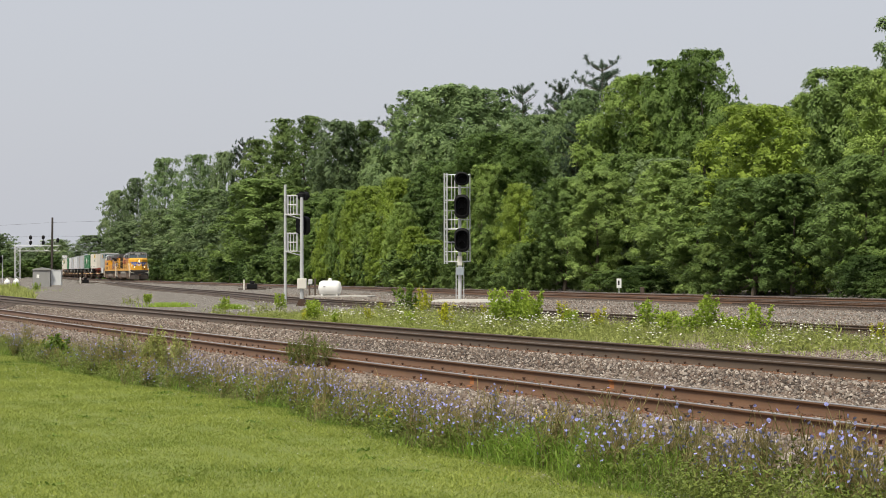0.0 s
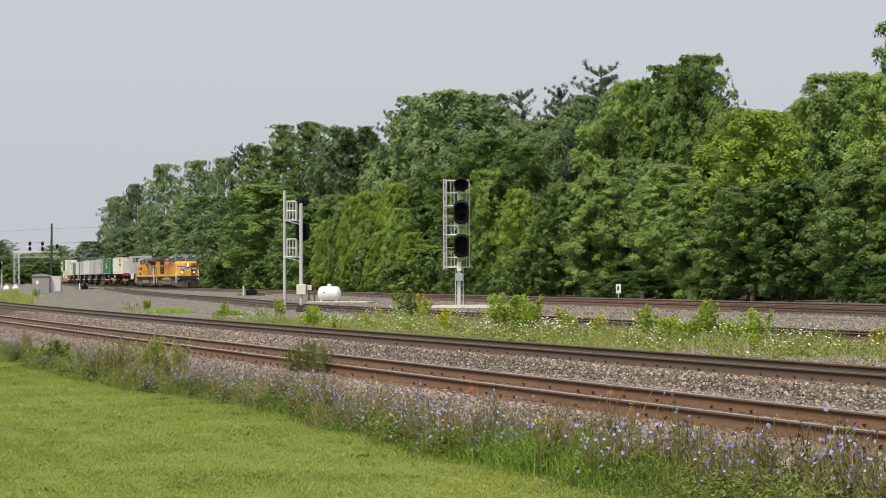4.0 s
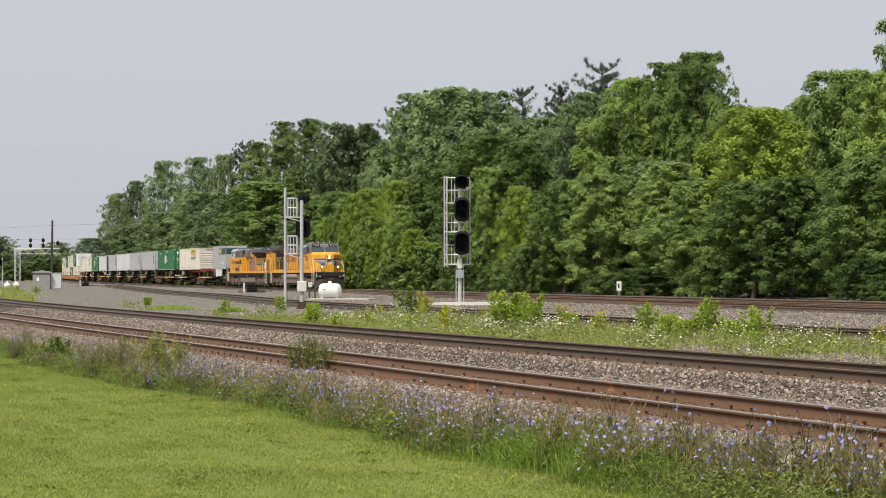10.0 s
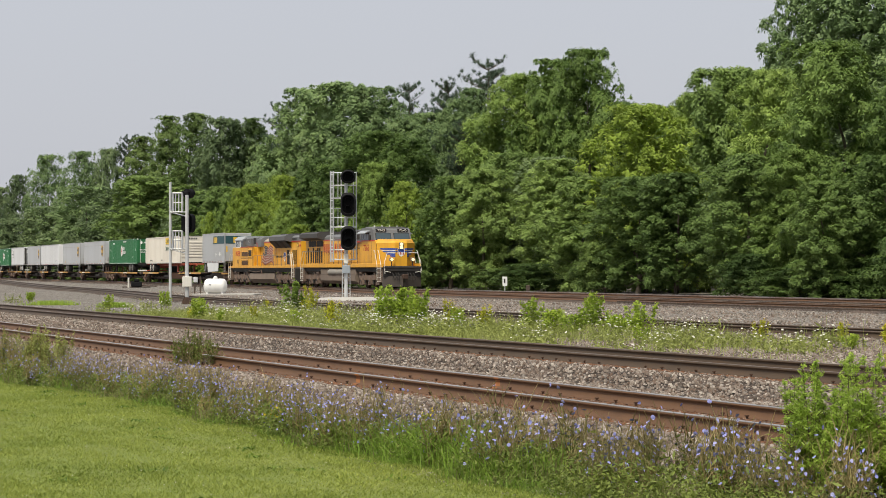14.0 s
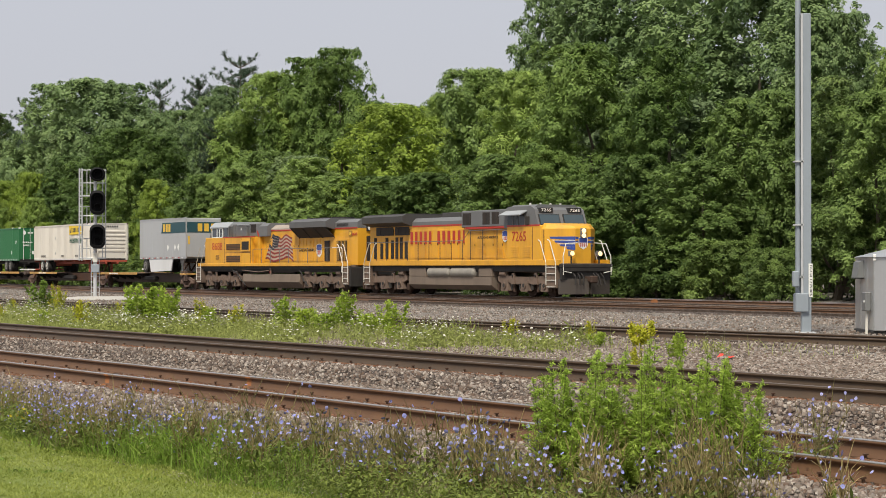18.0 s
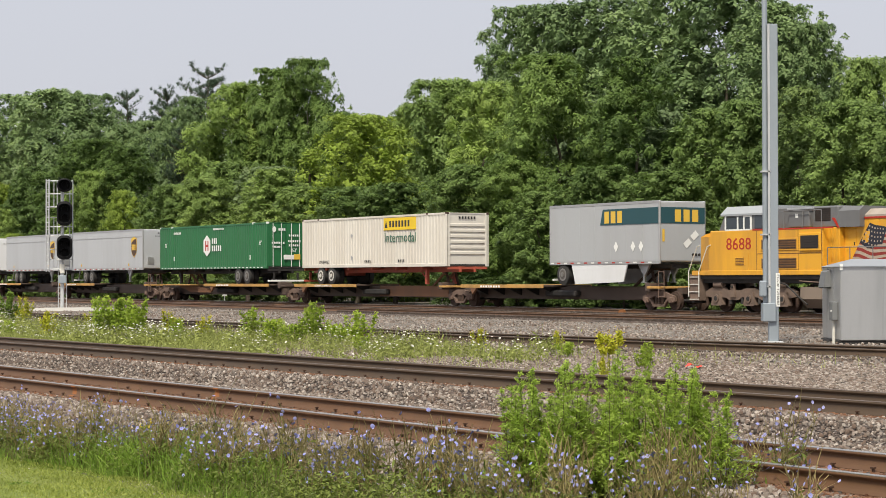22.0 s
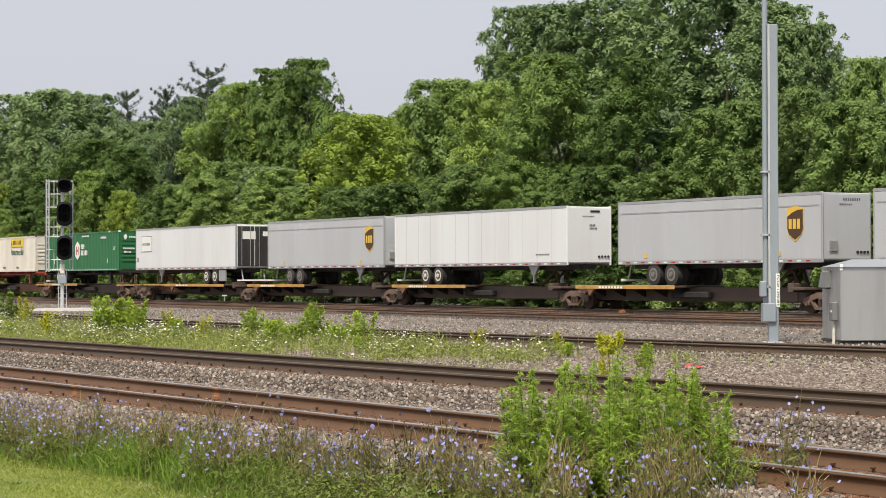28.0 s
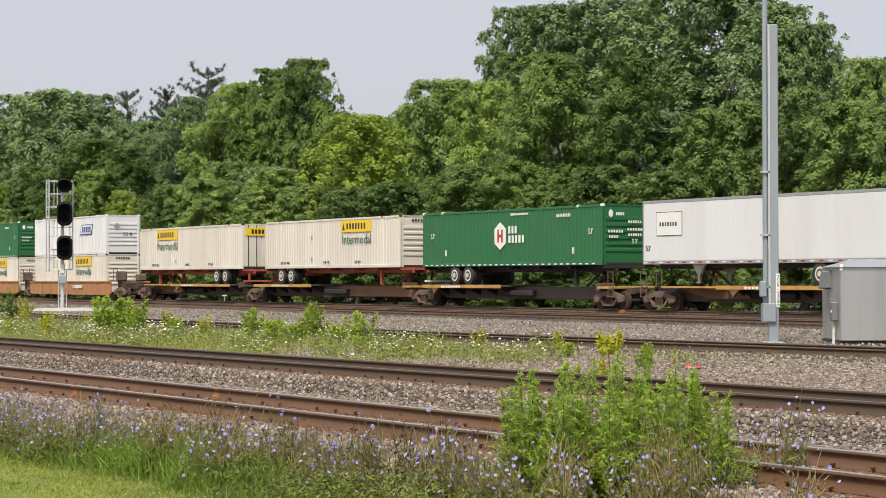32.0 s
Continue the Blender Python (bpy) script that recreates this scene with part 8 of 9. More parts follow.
def build_trackside():
    signal_tall()
    signal_short()
    gas_tank(-33.9, 133.4, -0.22, 4, "white propane tank with a dome on a concrete slab")
    tagged(new("tank_slab", Geo().box(-35.2, -31.0, 132.2, 134.6, -0.34, -0.20, 0.03).obj("slab", "concrete").data), "pale concrete slab under the propane tank", "slab")
    bpy.data.objects.remove(bpy.data.objects["slab"])
    p = empty("meter_post", "grey meter post beside the propane tank", "post", m=pose(-35.1, 133.2, -0.25))
    for x in (-0.18, 0.22):
        Geo().box(x - 0.05, x + 0.05, -0.05, 0.05, 0, 1.2, 0.01).obj("post", "tie", p)
    Geo().box(-0.25, 0.05, -0.12, -0.05, 0.8, 1.15, 0.02).obj("box", "galvanised", p)
    # mound of pale stone round the tall signal
    n, V, F = 28, [(-20.6, 112.6, -0.14)], []
    for k, (r, z) in enumerate(((1.4, -0.15), (2.0, -0.19), (2.45, -0.34))):
        for i in range(n):
            a = 2 * math.pi * i / n
            q = r * (1 + 0.06 * math.sin(3 * a) + 0.04 * math.sin(7 * a))
            V.append((-20.6 + q * 1.05 * math.cos(a), 112.6 + q * math.sin(a), z))
    for i in range(n):
        F.append((0, 1 + i, 1 + (i + 1) % n))
        for k in (0, 1):
            a, b = 1 + k * n + i, 1 + k * n + (i + 1) % n
            F.append((a, a + n, b + n, b))
    tagged(Geo().add(V, F).obj("stone_mound", "concrete", None, "", True), "pale stone mound at the signal's foot", "mound")
    antenna_pole()
    signal_house()
    far_hut()
    signal_bridge()
    utility_pole()
    gas_tank(-104.4, 243.9, -0.38, 113, "white propane tank with a dome in the far yard", 0.8)
    gas_tank(-102.95, 243.4, -0.38, 113, "white propane tank with a dome in the far yard", 0.85)
    switch_machine(-54.9, 186.0, 20, "black switch machine with a pale marker post")
    switch_machine(-109.3, 284.0, 20, "black switch machine with a pale marker post in the far yard")
    m = empty("signal_mast", "slim grey signal mast at the far yard", "signal", "trackside signals", m=pose(-122.6, 296.0, -0.3, 0, 0, 10))
    Geo().cyl((-4.6, 0, 0), (-4.6, 0, 4.3), 0.1, 0.1, 8).obj("mast", "galvanised", m)
    signal_head(m, -4.9, -0.2, 3.6, 2, 0.7)
    signal_head(m, -5.4, -0.2, 2.4, 1, 0.7)
    Geo().box(-0.13, 0.13, -0.11, 0.11, -0.1, 0.62, 0.03).obj("wooden_post", "tie").matrix_world = pose(-13.3, 138.6, -0.3, 0, 0, 20)
    tagged(bpy.data.objects["wooden_post"], "short weathered wooden post by the line", "post")
    s = empty("white_sign", "small white trackside sign on a thin post", "sign", m=pose(-15.2, 141.5, -0.3, 0, 0, 12))
    Geo().cyl((0, 0.02, -0.1), (0, 0.02, 1.2), 0.03, 0.03, 6).obj("post", "galvanised", s)
    Geo().box(-0.17, 0.17, -0.02, 0.0, 0.55, 1.2, 0.01).obj("plate", "white", s)
    bars(s, pose(-0.08, -0.022, 0.75, 90, 0, 0), 0.16, 0.3, 1, "sign_black", 0.3)
    g = Geo()
    rng = np.random.default_rng(3)
    V = [(0.32 * (i / 6 - 0.5) * (1 + 0.1 * rng.normal()), 0.10 * (j / 3 - 0.5), 0.05 + 0.05 * rng.random() + 0.03 * math.sin(i)) for i in range(7) for j in range(4)]
    g.add(V, [(i * 4 + j, i * 4 + j + 1, i * 4 + j + 5, i * 4 + j + 4) for i in range(6) for j in range(3)])
    b = Geo().prism([(-0.18, -0.14), (0.18, -0.14), (0.16, 0.02), (0.02, 0.06), (-0.16, 0.0)], "y", -0.07, 0.07).obj("rail_wedge", "weld")
    b.matrix_world = pose(8.15, 92.55, -0.05, 0, 0, -58)
    tagged(b, "small orange iron wedge beside the main line's rail", "wedge")
    o = g.obj("plastic_litter", "litter_red")
    o.matrix_world = pose(4.75, 38.6, -0.30, 0, 0, 15)
    tagged(o, "crumpled red plastic scrap on the stones", "litter")


# ---------------------------------------------------------------- plants
def tri_stem(paths, r, name, mat, parent, label=""):
    """Thin three-sided stems along many paths, in one mesh."""
    V, F, n = [], [], 0
    for pts in paths:
        k = len(pts)
        for j, p in enumerate(pts):
            q = r * (1 - 0.6 * j / (k - 1))
            for i in range(3):
                a = 2.094 * i
                V.append((p[0] + q * math.cos(a), p[1] + q * math.sin(a), p[2]))
        for j in range(k - 1):
            for i in range(3):
                a, b = n + 3 * j + i, n + 3 * j + (i + 1) % 3
                F.append((a, b, b + 3, a + 3))
        n += 3 * k
    ob = child(name, mesh_np(name, V, F, [M[mat]]), parent, label)
    tagged(ob, kind="stuff")
    return ob


def discs(P, N, r, rng, sides=7):
    n = len(P)
    N = N / np.linalg.norm(N, axis=1)[:, None]
    A = np.cross(N, rng.normal(0, 1, (n, 3)))
    A /= np.linalg.norm(A, axis=1)[:, None]
    B = np.cross(N, A)
    V, F = [P - N * 0.003], []
    ang = 2 * np.pi * np.arange(sides) / sides
    ring = [P + (A * np.cos(a) + B * np.sin(a)) * (r * rng.uniform(0.8, 1.1, n))[:, None] + N * 0.002 for a in ang]
    V = np.stack([V[0]] + ring, 1).reshape(-1, 3)
    o = np.arange(n)[:, None] * (sides + 1)
    F = np.concatenate([o + np.array([[0, 1 + i, 1 + (i + 1) % sides]]) for i in range(sides)])
    return V, F


def chicory(seed, h=0.7, flowers=16, stems=9):
    rng = np.random.default_rng(seed)
    t = empty("chicory_plant", "straggly chicory weed with pale blue flowers", "weed", "chicory along the lawn's edge")
    paths, tips, LP, LN = [], [], [], []
    for _ in range(stems):
        a, ln = rng.uniform(0, 6.28), rng.uniform(0.12, 0.42) * h
        top = np.array([math.cos(a) * ln, math.sin(a) * ln, h * rng.uniform(0.6, 1.05)])
        b0 = rng.normal(0, 0.05, 3) * [1, 1, 0]
        pts = [b0 + (top - b0) * u + np.array([0, 0, 0.06 * h * math.sin(math.pi * u)]) + rng.normal(0, 0.012, 3) * (u > 0) for u in (0, 0.3, 0.6, 0.85, 1)]
        paths.append(pts)
        tips.append(pts[-1])
        for _ in range(rng.integers(2, 6)):
            u = rng.uniform(0.3, 0.95)
            p = pts[0] + (pts[-1] - pts[0]) * u
            q = p + rng.normal(0, 0.09, 3) + [0, 0, 0.10]
            paths.append([p, (p + q) / 2 + [0, 0, 0.02], q])
            tips.append(q)
        for _ in range(7):
            u = rng.uniform(0.02, 0.7)
            LP.append(pts[0] + (pts[-1] - pts[0]) * u + rng.normal(0, 0.03, 3))
            LN.append(rng.normal(0, 0.5, 3) + [0, 0, 0.8])
    for _ in range(34):
        LP.append(rng.normal(0, 0.10, 3) * [1, 1, 0] + [0, 0, rng.uniform(0.02, 0.2) * h])
        LN.append(rng.normal(0, 0.6, 3) + [0, 0, 0.6])
    tri_stem(paths, 0.0055, "stem", "stem", t)
    V, F = leaf_cards(np.array(LP), np.array(LN), 0.10, 0.28, rng, -0.6)
    tagged(child("leaf", mesh_np("leaf", V, F, [M["weed_leaf"]]), t), kind="stuff")
    tips = np.array(tips)
    pick = tips[rng.choice(len(tips), min(flowers, len(tips)), replace=False)]
    if flowers:
        V, F = discs(pick, rng.normal(0, 0.5, pick.shape) + [0, -0.7, 0.6], 0.0185, rng)
        tagged(child("flower", mesh_np("flower", V, F, [M["flower_blue"]]), t, "pale blue flowers"), kind="stuff")
    return t


def feathery_weed(seed, stems, h, spread, label, leaf="bush_leaf", per=70, size=0.075, aspect=0.22, name="tall_weed"):
    """A stand of upright stems set with narrow leaves."""
    rng = np.random.default_rng(seed)
    t = empty(name, label, "weed")
    paths, LP, LN = [], [], []
    for _ in range(stems):
        b = np.clip(rng.normal(0, 1, 2), -1.75, 1.75) * spread
        hh = h * rng.uniform(0.62, 1.05) * (1 - 0.18 * min(1, np.hypot(*b) / (2 * max(spread))))
        lean = rng.normal(0, 0.10, 2) * hh
        pts = [np.array([b[0] + lean[0] * u * u, b[1] + lean[1] * u * u, hh * u]) for u in (0, 0.25, 0.5, 0.75, 1)]
        paths.append(pts)
        for _ in range(per):
            u = rng.uniform(0.10, 1.0) ** 0.8
            c = np.array([b[0] + lean[0] * u * u, b[1] + lean[1] * u * u, hh * u])
            a = rng.uniform(0, 6.28)
            out = np.array([math.cos(a), math.sin(a), 0.55])
            LP.append(c + out * rng.uniform(0.02, 0.13) * (1.15 - u))
            LN.append(rng.normal(0, 0.5, 3) + [0, 0, 0.7])
        for _ in range(7):
            u = rng.uniform(0.2, 0.8)
            p = pts[0] + (pts[-1] - pts[0]) * u
            q = p + np.append(rng.normal(0, 0.10, 2), 0.13)
            paths.append([p, (p + q) / 2, q])
            for k in range(7):
                LP.append(p + (q - p) * k / 6 + rng.normal(0, 0.015, 3))
                LN.append(rng.normal(0, 0.5, 3) + [0, 0, 0.7])
    tri_stem(paths, 0.006, "stem", "stem", t)
    V, F = leaf_cards(np.array(LP), np.array(LN), size, aspect, rng, -1.0)
    tagged(child("leaf", mesh_np("leaf", V, F, [M[leaf]]), t), kind="stuff")
    return t


def weed_stand(seed, stems, h, spread, label):
    """Upright dark stems with leafy side branches that shorten towards the tip, so that each ends in a spire."""
    rng = np.random.default_rng(seed)
    t = empty("tall_weed", label, "weed")
    paths, LP, LA, LN = [], [], [], []
    for i in range(stems):
        b = np.array([2 * (i + rng.random()) / stems - 1, np.clip(rng.normal(0, 0.5), -1, 1)]) * spread
        hh = h * (1.03 - 0.5 * rng.random() ** 1.5) * (1 - 0.14 * abs(b[0]) / spread[0])
        lean = rng.normal(0, 0.07, 2) * hh
        at = lambda u: np.array([b[0] + lean[0] * u * u, b[1] + lean[1] * u * u, hh * u])
        paths.append([at(u) for u in (0, 0.25, 0.5, 0.75, 1)])
        for k in range(24):
            u = 0.06 + 0.92 * (k + rng.random()) / 24
            a = k * 2.4 + rng.uniform(-0.5, 0.5)
            ln = (0.30 * (1.0 - u) ** 1.5 + 0.03) * rng.uniform(0.6, 1.2)
            d = np.array([math.cos(a), math.sin(a), rng.uniform(0.35, 0.9)])
            p, q = at(u), at(u) + d * ln
            if ln > 0.09:
                paths.append([p, (p + q) / 2 - [0, 0, 0.05 * ln], q])
            n = 20 + int(170 * ln)
            v = rng.random(n)
            LP.append(p + (q - p) * v[:, None] + rng.normal(0, 0.012, (n, 3)))
            LA.append(d * 1.6 + rng.normal(0, 0.5, (n, 3)))
            LN.append(rng.normal(0, 0.5, (n, 3)) + [0, 0, 0.8])
    tri_stem(paths, 0.006, "stem", "bush_stem", t)
    V, F = leaf_cards(np.concatenate(LP), np.concatenate(LN), 0.047, 0.22, rng, 0.0, False, np.concatenate(LA))
    tagged(child("leaf", mesh_np("leaf", V, F, [M["bush_leaf"]]), t), kind="stuff")
    return t


def wild_carrot(seed, stems=12, h=0.65):
    rng = np.random.default_rng(seed)
    t = empty("wild_carrot", "wild carrot weeds with flat white flower heads", "weed", "wild carrots between the tracks")
    paths, tips, LP, LN = [], [], [], []
    for _ in range(stems):
        b = rng.normal(0, 0.32, 2)
        hh = h * rng.uniform(0.55, 1.15)
        l = rng.normal(0, 0.08, 2)
        pts = [np.array([b[0] + l[0] * u, b[1] + l[1] * u, hh * u]) for u in (0, 0.5, 1)]
        paths.append(pts)
        tips.append(pts[-1])
        for _ in range(9):
            u = rng.uniform(0.05, 0.75)
            LP.append(pts[0] + (pts[-1] - pts[0]) * u + rng.normal(0, 0.05, 3))
            LN.append(rng.normal(0, 0.6, 3) + [0, 0, 0.5])
    tri_stem(paths, 0.007, "stem", "lace_leaf", t)
    V, F = leaf_cards(np.array(LP), np.array(LN), 0.15, 0.3, rng, -0.5)
    tagged(child("leaf", mesh_np("leaf", V, F, [M["lace_leaf"]]), t), kind="stuff")
    tips = np.array(tips)
    V, F = discs(tips, rng.normal(0, 0.22, tips.shape) + [0, -0.25, 1.0], 0.036, rng, 8)
    tagged(child("flower_head", mesh_np("flower_head", V, F, [M["flower_white"]]), t, "flat white flower heads"), kind="stuff")
    return t


def leafy_mound(seed, h, w, mat, label, name="leafy_weed", n=420, size=0.13, top=None, heads=16, low=0.15):
    rng = np.random.default_rng(seed)
    t = empty(name, label, "weed", "leafy weeds between the tracks")
    paths, LP, LN = [], [], []
    for _ in range(9):
        b = rng.normal(0, 0.16 * w, 2)
        hh = h * rng.uniform(0.6, 1.05)
        paths.append([np.array([b[0] * (1 + 0.8 * u), b[1] * (1 + 0.8 * u), hh * u]) for u in (0, 0.5, 1)])
        for _ in range(n // 9):
            u = rng.uniform(low, 1.0)
            LP.append(np.array([b[0] * (1 + 0.8 * u), b[1] * (1 + 0.8 * u), hh * u]) + rng.normal(0, 0.10 * w, 3) * [1, 1, 0.5] * (1.1 - 0.6 * u))
            LN.append(rng.normal(0, 0.5, 3) + [0, -0.3, 0.8])
    tri_stem(paths, 0.012, "stem", "lace_leaf", t)
    V, F = leaf_cards(np.array(LP), np.array(LN), size, 0.5, rng, 0.2)
    tagged(child("leaf", mesh_np("leaf", V, F, [M[mat]]), t), kind="stuff")
    if top:
        tips = np.array([p[-1] for p in paths])
        P = np.repeat(tips, heads, 0) + rng.normal(0, 0.05, (len(tips) * heads, 3))
        V, F = discs(P, rng.normal(0, 1, P.shape) + [0, 0, 0.5], 0.013, rng, 5)
        tagged(child("flower", mesh_np("flower", V, F, [M[top]]), t, "small yellow flowers"), kind="stuff")
    return t


def build_plants():
    rng = np.random.default_rng(21)
    # mown blades in the part of the lawn that the camera sees
    n = 330000
    y = 14.5 + (47 - 14.5) * rng.random(n) ** 1.5
    left = -0.445 * y - 0.4
    right = lawn_edge(y) + 0.1
    x = left + (right - left) * rng.random(n)
    ok = right - left > 0
    x, y = x[ok], y[ok]
    tuft = 0.6 + 0.5 * np.sin(x * 2.3 + 1.7 * np.sin(y * 1.9)) * np.sin(y * 2.9 + 1.3 * np.sin(x * 3.1)) + 0.25 * np.sin(x * 7.7 + y * 5.1)
    V, F = short_blades(np.stack([x, y, lawn_z(x, y) - 0.004], -1), (0.014 + 0.016 * np.clip(tuft, 0, 1.3)) * rng.uniform(0.4, 1.4, len(x)), 0.0065, 1.5, rng)
    tagged(new("mown_grass", mesh_np("mown_grass", V, F, [M["blade"]])), "short mown grass blades of the lawn", "grass", kind="stuff")
    # low rosettes, clover heads and dry clippings in the lawn
    k, m = 44, 26
    y = 15 + 26 * rng.random(k) ** 1.3
    x = -0.43 * y + (lawn_edge(y) - 0.3 + 0.43 * y) * rng.random(k)
    px, py = np.repeat(x, m) + rng.normal(0, 0.07, k * m), np.repeat(y, m) + rng.normal(0, 0.07, k * m)
    V, F = leaf_cards(np.stack([px, py, lawn_z(px, py) + rng.uniform(0.005, 0.035, k * m)], -1), rng.normal(0, 0.4, (k * m, 3)) + [0, 0, 0.8], 0.05, 0.4, rng)
    tagged(new("lawn_weeds", mesh_np("lawn_weeds", V, F, [M["tall_grass"]])), "low green weed rosettes in the lawn", "weeds", kind="stuff")
    k = 260
    y = 15 + 24 * rng.random(k) ** 1.3
    x = -0.43 * y + (lawn_edge(y) - 0.1 + 0.43 * y) * rng.random(k)
    P = np.stack([x, y, lawn_z(x, y) + 0.032], -1)
    V, F = discs(P, rng.normal(0, 0.5, P.shape) + [0, -0.4, 0.8], 0.006, rng, 5)
    tagged(new("clover_heads", mesh_np("clover_heads", V, F, [M["flower_white"]])), "tiny pale clover heads in the lawn", "flowers", kind="stuff")
    # weeds along the lawn's edge
    src = [chicory(40 + i, 0.48 + 0.08 * i, 22 + 3 * i, 12 + i) for i in range(6)]
    dry = [chicory(60 + i, 0.55 + 0.1 * i, 4, 17) for i in range(3)]
    for d in dry:
        tagged(d, "brown-stemmed chicory weed with few flowers")
    used = {}

    def put(model, x, y, s, zoff=0.0):
        m = pose(x, y, float(ground_z(np.array(x), np.array(y))) + zoff, 0, 0, rng.uniform(0, 360)) @ Matrix.Scale(s, 4)
        if model.name not in used:
            used[model.name] = 1
            model.matrix_basis = m
        else:
            copy_thing(model, m @ Matrix.Diagonal((1 / model.scale[0], 1 / model.scale[1], 1 / model.scale[2], 1)))

    for i in range(205):
        y = 20 + 40 * rng.random() ** 1.5 if i < 120 else rng.uniform(20.5, 36)
        e, f = float(lawn_edge(np.array(y))), float(verge_edge(np.array(y)))
        u = rng.beta(1.3, 2.1)
        put((src if rng.random() < 0.72 else dry)[rng.integers(0, 3)] if rng.random() < 0.5 else src[rng.integers(0, 6)], e + 0.2 + (f - e - 0.2) * u, y, rng.uniform(0.5, 0.85))
    for i in range(76):
        y = rng.uniform(14.6, 20.2)
        e = float(lawn_edge(np.array(y)))
        put((dry if rng.random() < 0.45 else src)[rng.integers(0, 3)], e + 0.3 + rng.beta(1.3, 1.5) * float(np.interp(y, [14, 17, 20], [2.8, 2.5, 1.6])), y, rng.uniform(0.65, 1.1))
    for x, y, q in ((2.6, 17.4, 1.0), (2.95, 17.7, 1.05), (2.4, 17.0, 0.9), (3.2, 18.5, 0.95), (2.85, 18.45, 1.0), (2.55, 18.1, 0.95), (3.05, 18.1, 0.9), (2.3, 17.6, 0.85), (2.7, 18.8, 0.9)):
        put(src[rng.integers(0, 6)], x, y, q * 0.86)
    # long grass in tufts, green by the lawn and dry towards the stones
    for name, mat, k, n, h, lo, hi, lab in (("long_grass", "lush_grass", 60, 60, 0.15, 0.9, 6.0, "tufts of long green grass beside the lawn"), ("dry_grass", "dry_grass", 200, 40, 0.26, 1.6, 1.6, "tufts of dry straw-coloured grass in the verge")):
        y = 13.5 + 50 * rng.random(k) ** 1.6
        e, f = lawn_edge(y), verge_edge(y)
        x = e + 0.05 + (f - e) * rng.beta(lo, hi, k)
        if mat == "lush_grass":
            more = np.clip(rng.normal(19.6, 0.75, 80), 17.9, 21.3)
            y = np.concatenate([y, more])
            x = np.concatenate([x, lawn_edge(more) + 0.25 + 0.85 * rng.random(80)])
            h, k = np.repeat(np.concatenate([np.full(k, h), np.full(80, 0.34)]), n), k + 80
        px = np.repeat(x, n) + rng.normal(0, 0.13, k * n)
        py = np.repeat(y, n) + rng.normal(0, 0.13, k * n)
        V, F = blades(np.stack([px, py, ground_z(px, py)], -1), h * np.repeat(rng.uniform(0.6, 1.25, k), n) * rng.uniform(0.5, 1.2, k * n), 0.005, 0.75, rng)
        tagged(new(name, mesh_np(name, V, F, [M[mat]])), lab, "grass", kind="stuff")
    # low green ground cover under the weeds
    n = 22000
    y = 13.0 + 50 * rng.random(n) ** 1.7
    e, f = lawn_edge(y), verge_edge(y)
    x = e + (f - e) * rng.beta(0.8, 4.0, n)
    V, F = blades(np.stack([x, y, ground_z(x, y)], -1), 0.06 * rng.uniform(0.5, 1.6, n), 0.006, 0.9, rng)
    tagged(new("verge_grass", mesh_np("verge_grass", V, F, [M["tall_grass"]])), "rough green grass of the verge", "grass", kind="stuff")
    # tangle of small-leaved weeds between the chicory
    k, n = 1050, 110
    y = 13.0 + 48 * rng.random(k) ** 1.6
    e, f = lawn_edge(y), verge_edge(y)
    u = rng.beta(1.0, 2.3, k)
    x = e + 0.16 + 0.95 * (f - e) * u
    cx, cy = np.repeat(x, n) + rng.normal(0, 0.12, k * n), np.repeat(y, n) + rng.normal(0, 0.12, k * n)
    cz = ground_z(cx, cy) + np.repeat(rng.uniform(0.14, 0.44, k) * (1 - 0.5 * u), n) * rng.random(k * n) ** 1.1
    V, F = leaf_cards(np.stack([cx, cy, cz], -1), rng.normal(0, 0.5, (k * n, 3)) + [0, 0, 0.8], 0.048, 0.3, rng, -0.6)
    tagged(new("weed_tangle", mesh_np("weed_tangle", V, F, [M["weed_leaf"]])), "tangle of small-leaved green weeds in the verge", "weeds", kind="stuff")
    # singular plants near the lens
    m = weed_stand(301, 80, 1.27, np.array([0.93, 0.46]), "tall stand of bright green feathery weeds beside the track")
    m.matrix_basis = pose(1.47, 17.2, -0.47)
    m = feathery_weed(302, 30, 0.85, np.array([0.22, 0.2]), "grey-green bushy weed with reddish stems", "weed_leaf", 60, 0.06)
    m.matrix_basis = pose(-9.75, 36.6, -0.45)
    m = feathery_weed(303, 40, 0.95, np.array([0.22, 0.22]), "green bushy weed beside the lawn", "lace_leaf", 90, 0.06)
    m.matrix_basis = pose(-12.2, 35.4, -0.45)
    m = feathery_weed(304, 34, 0.9, np.array([0.28, 0.2]), "grey-stemmed bushy weed with blue flowers beside it", "weed_leaf", 36, 0.05)
    m.matrix_basis = pose(-13.2, 36.0, -0.45)
    m = feathery_weed(305, 12, 0.6, np.array([0.10, 0.10]), "dark green leafy weed by the lawn", "tall_grass", 50, 0.1, 0.4)
    m.matrix_basis = pose(-16.3, 40.6, -0.45)
    m = leafy_mound(306, 0.2, 0.34, "tall_grass", "dark green low weed clump on the stones", n=620, size=0.055)
    m.matrix_basis = pose(-4.13, 24.15, -0.42)
    for k, (x, y, h) in enumerate(((-5.1, 22.9, 0.3), (-3.52, 23.9, 0.2), (-18.6, 45.5, 0.26), (-17.6, 44.5, 0.26))):
        m = leafy_mound(310 + k, h, 0.18, "tall_grass", "yellow-flowered weed in the verge", "yellow_flower_weed", 90, 0.05, "flower_yellow", 5)
        m.matrix_basis = pose(x, y, -0.45)
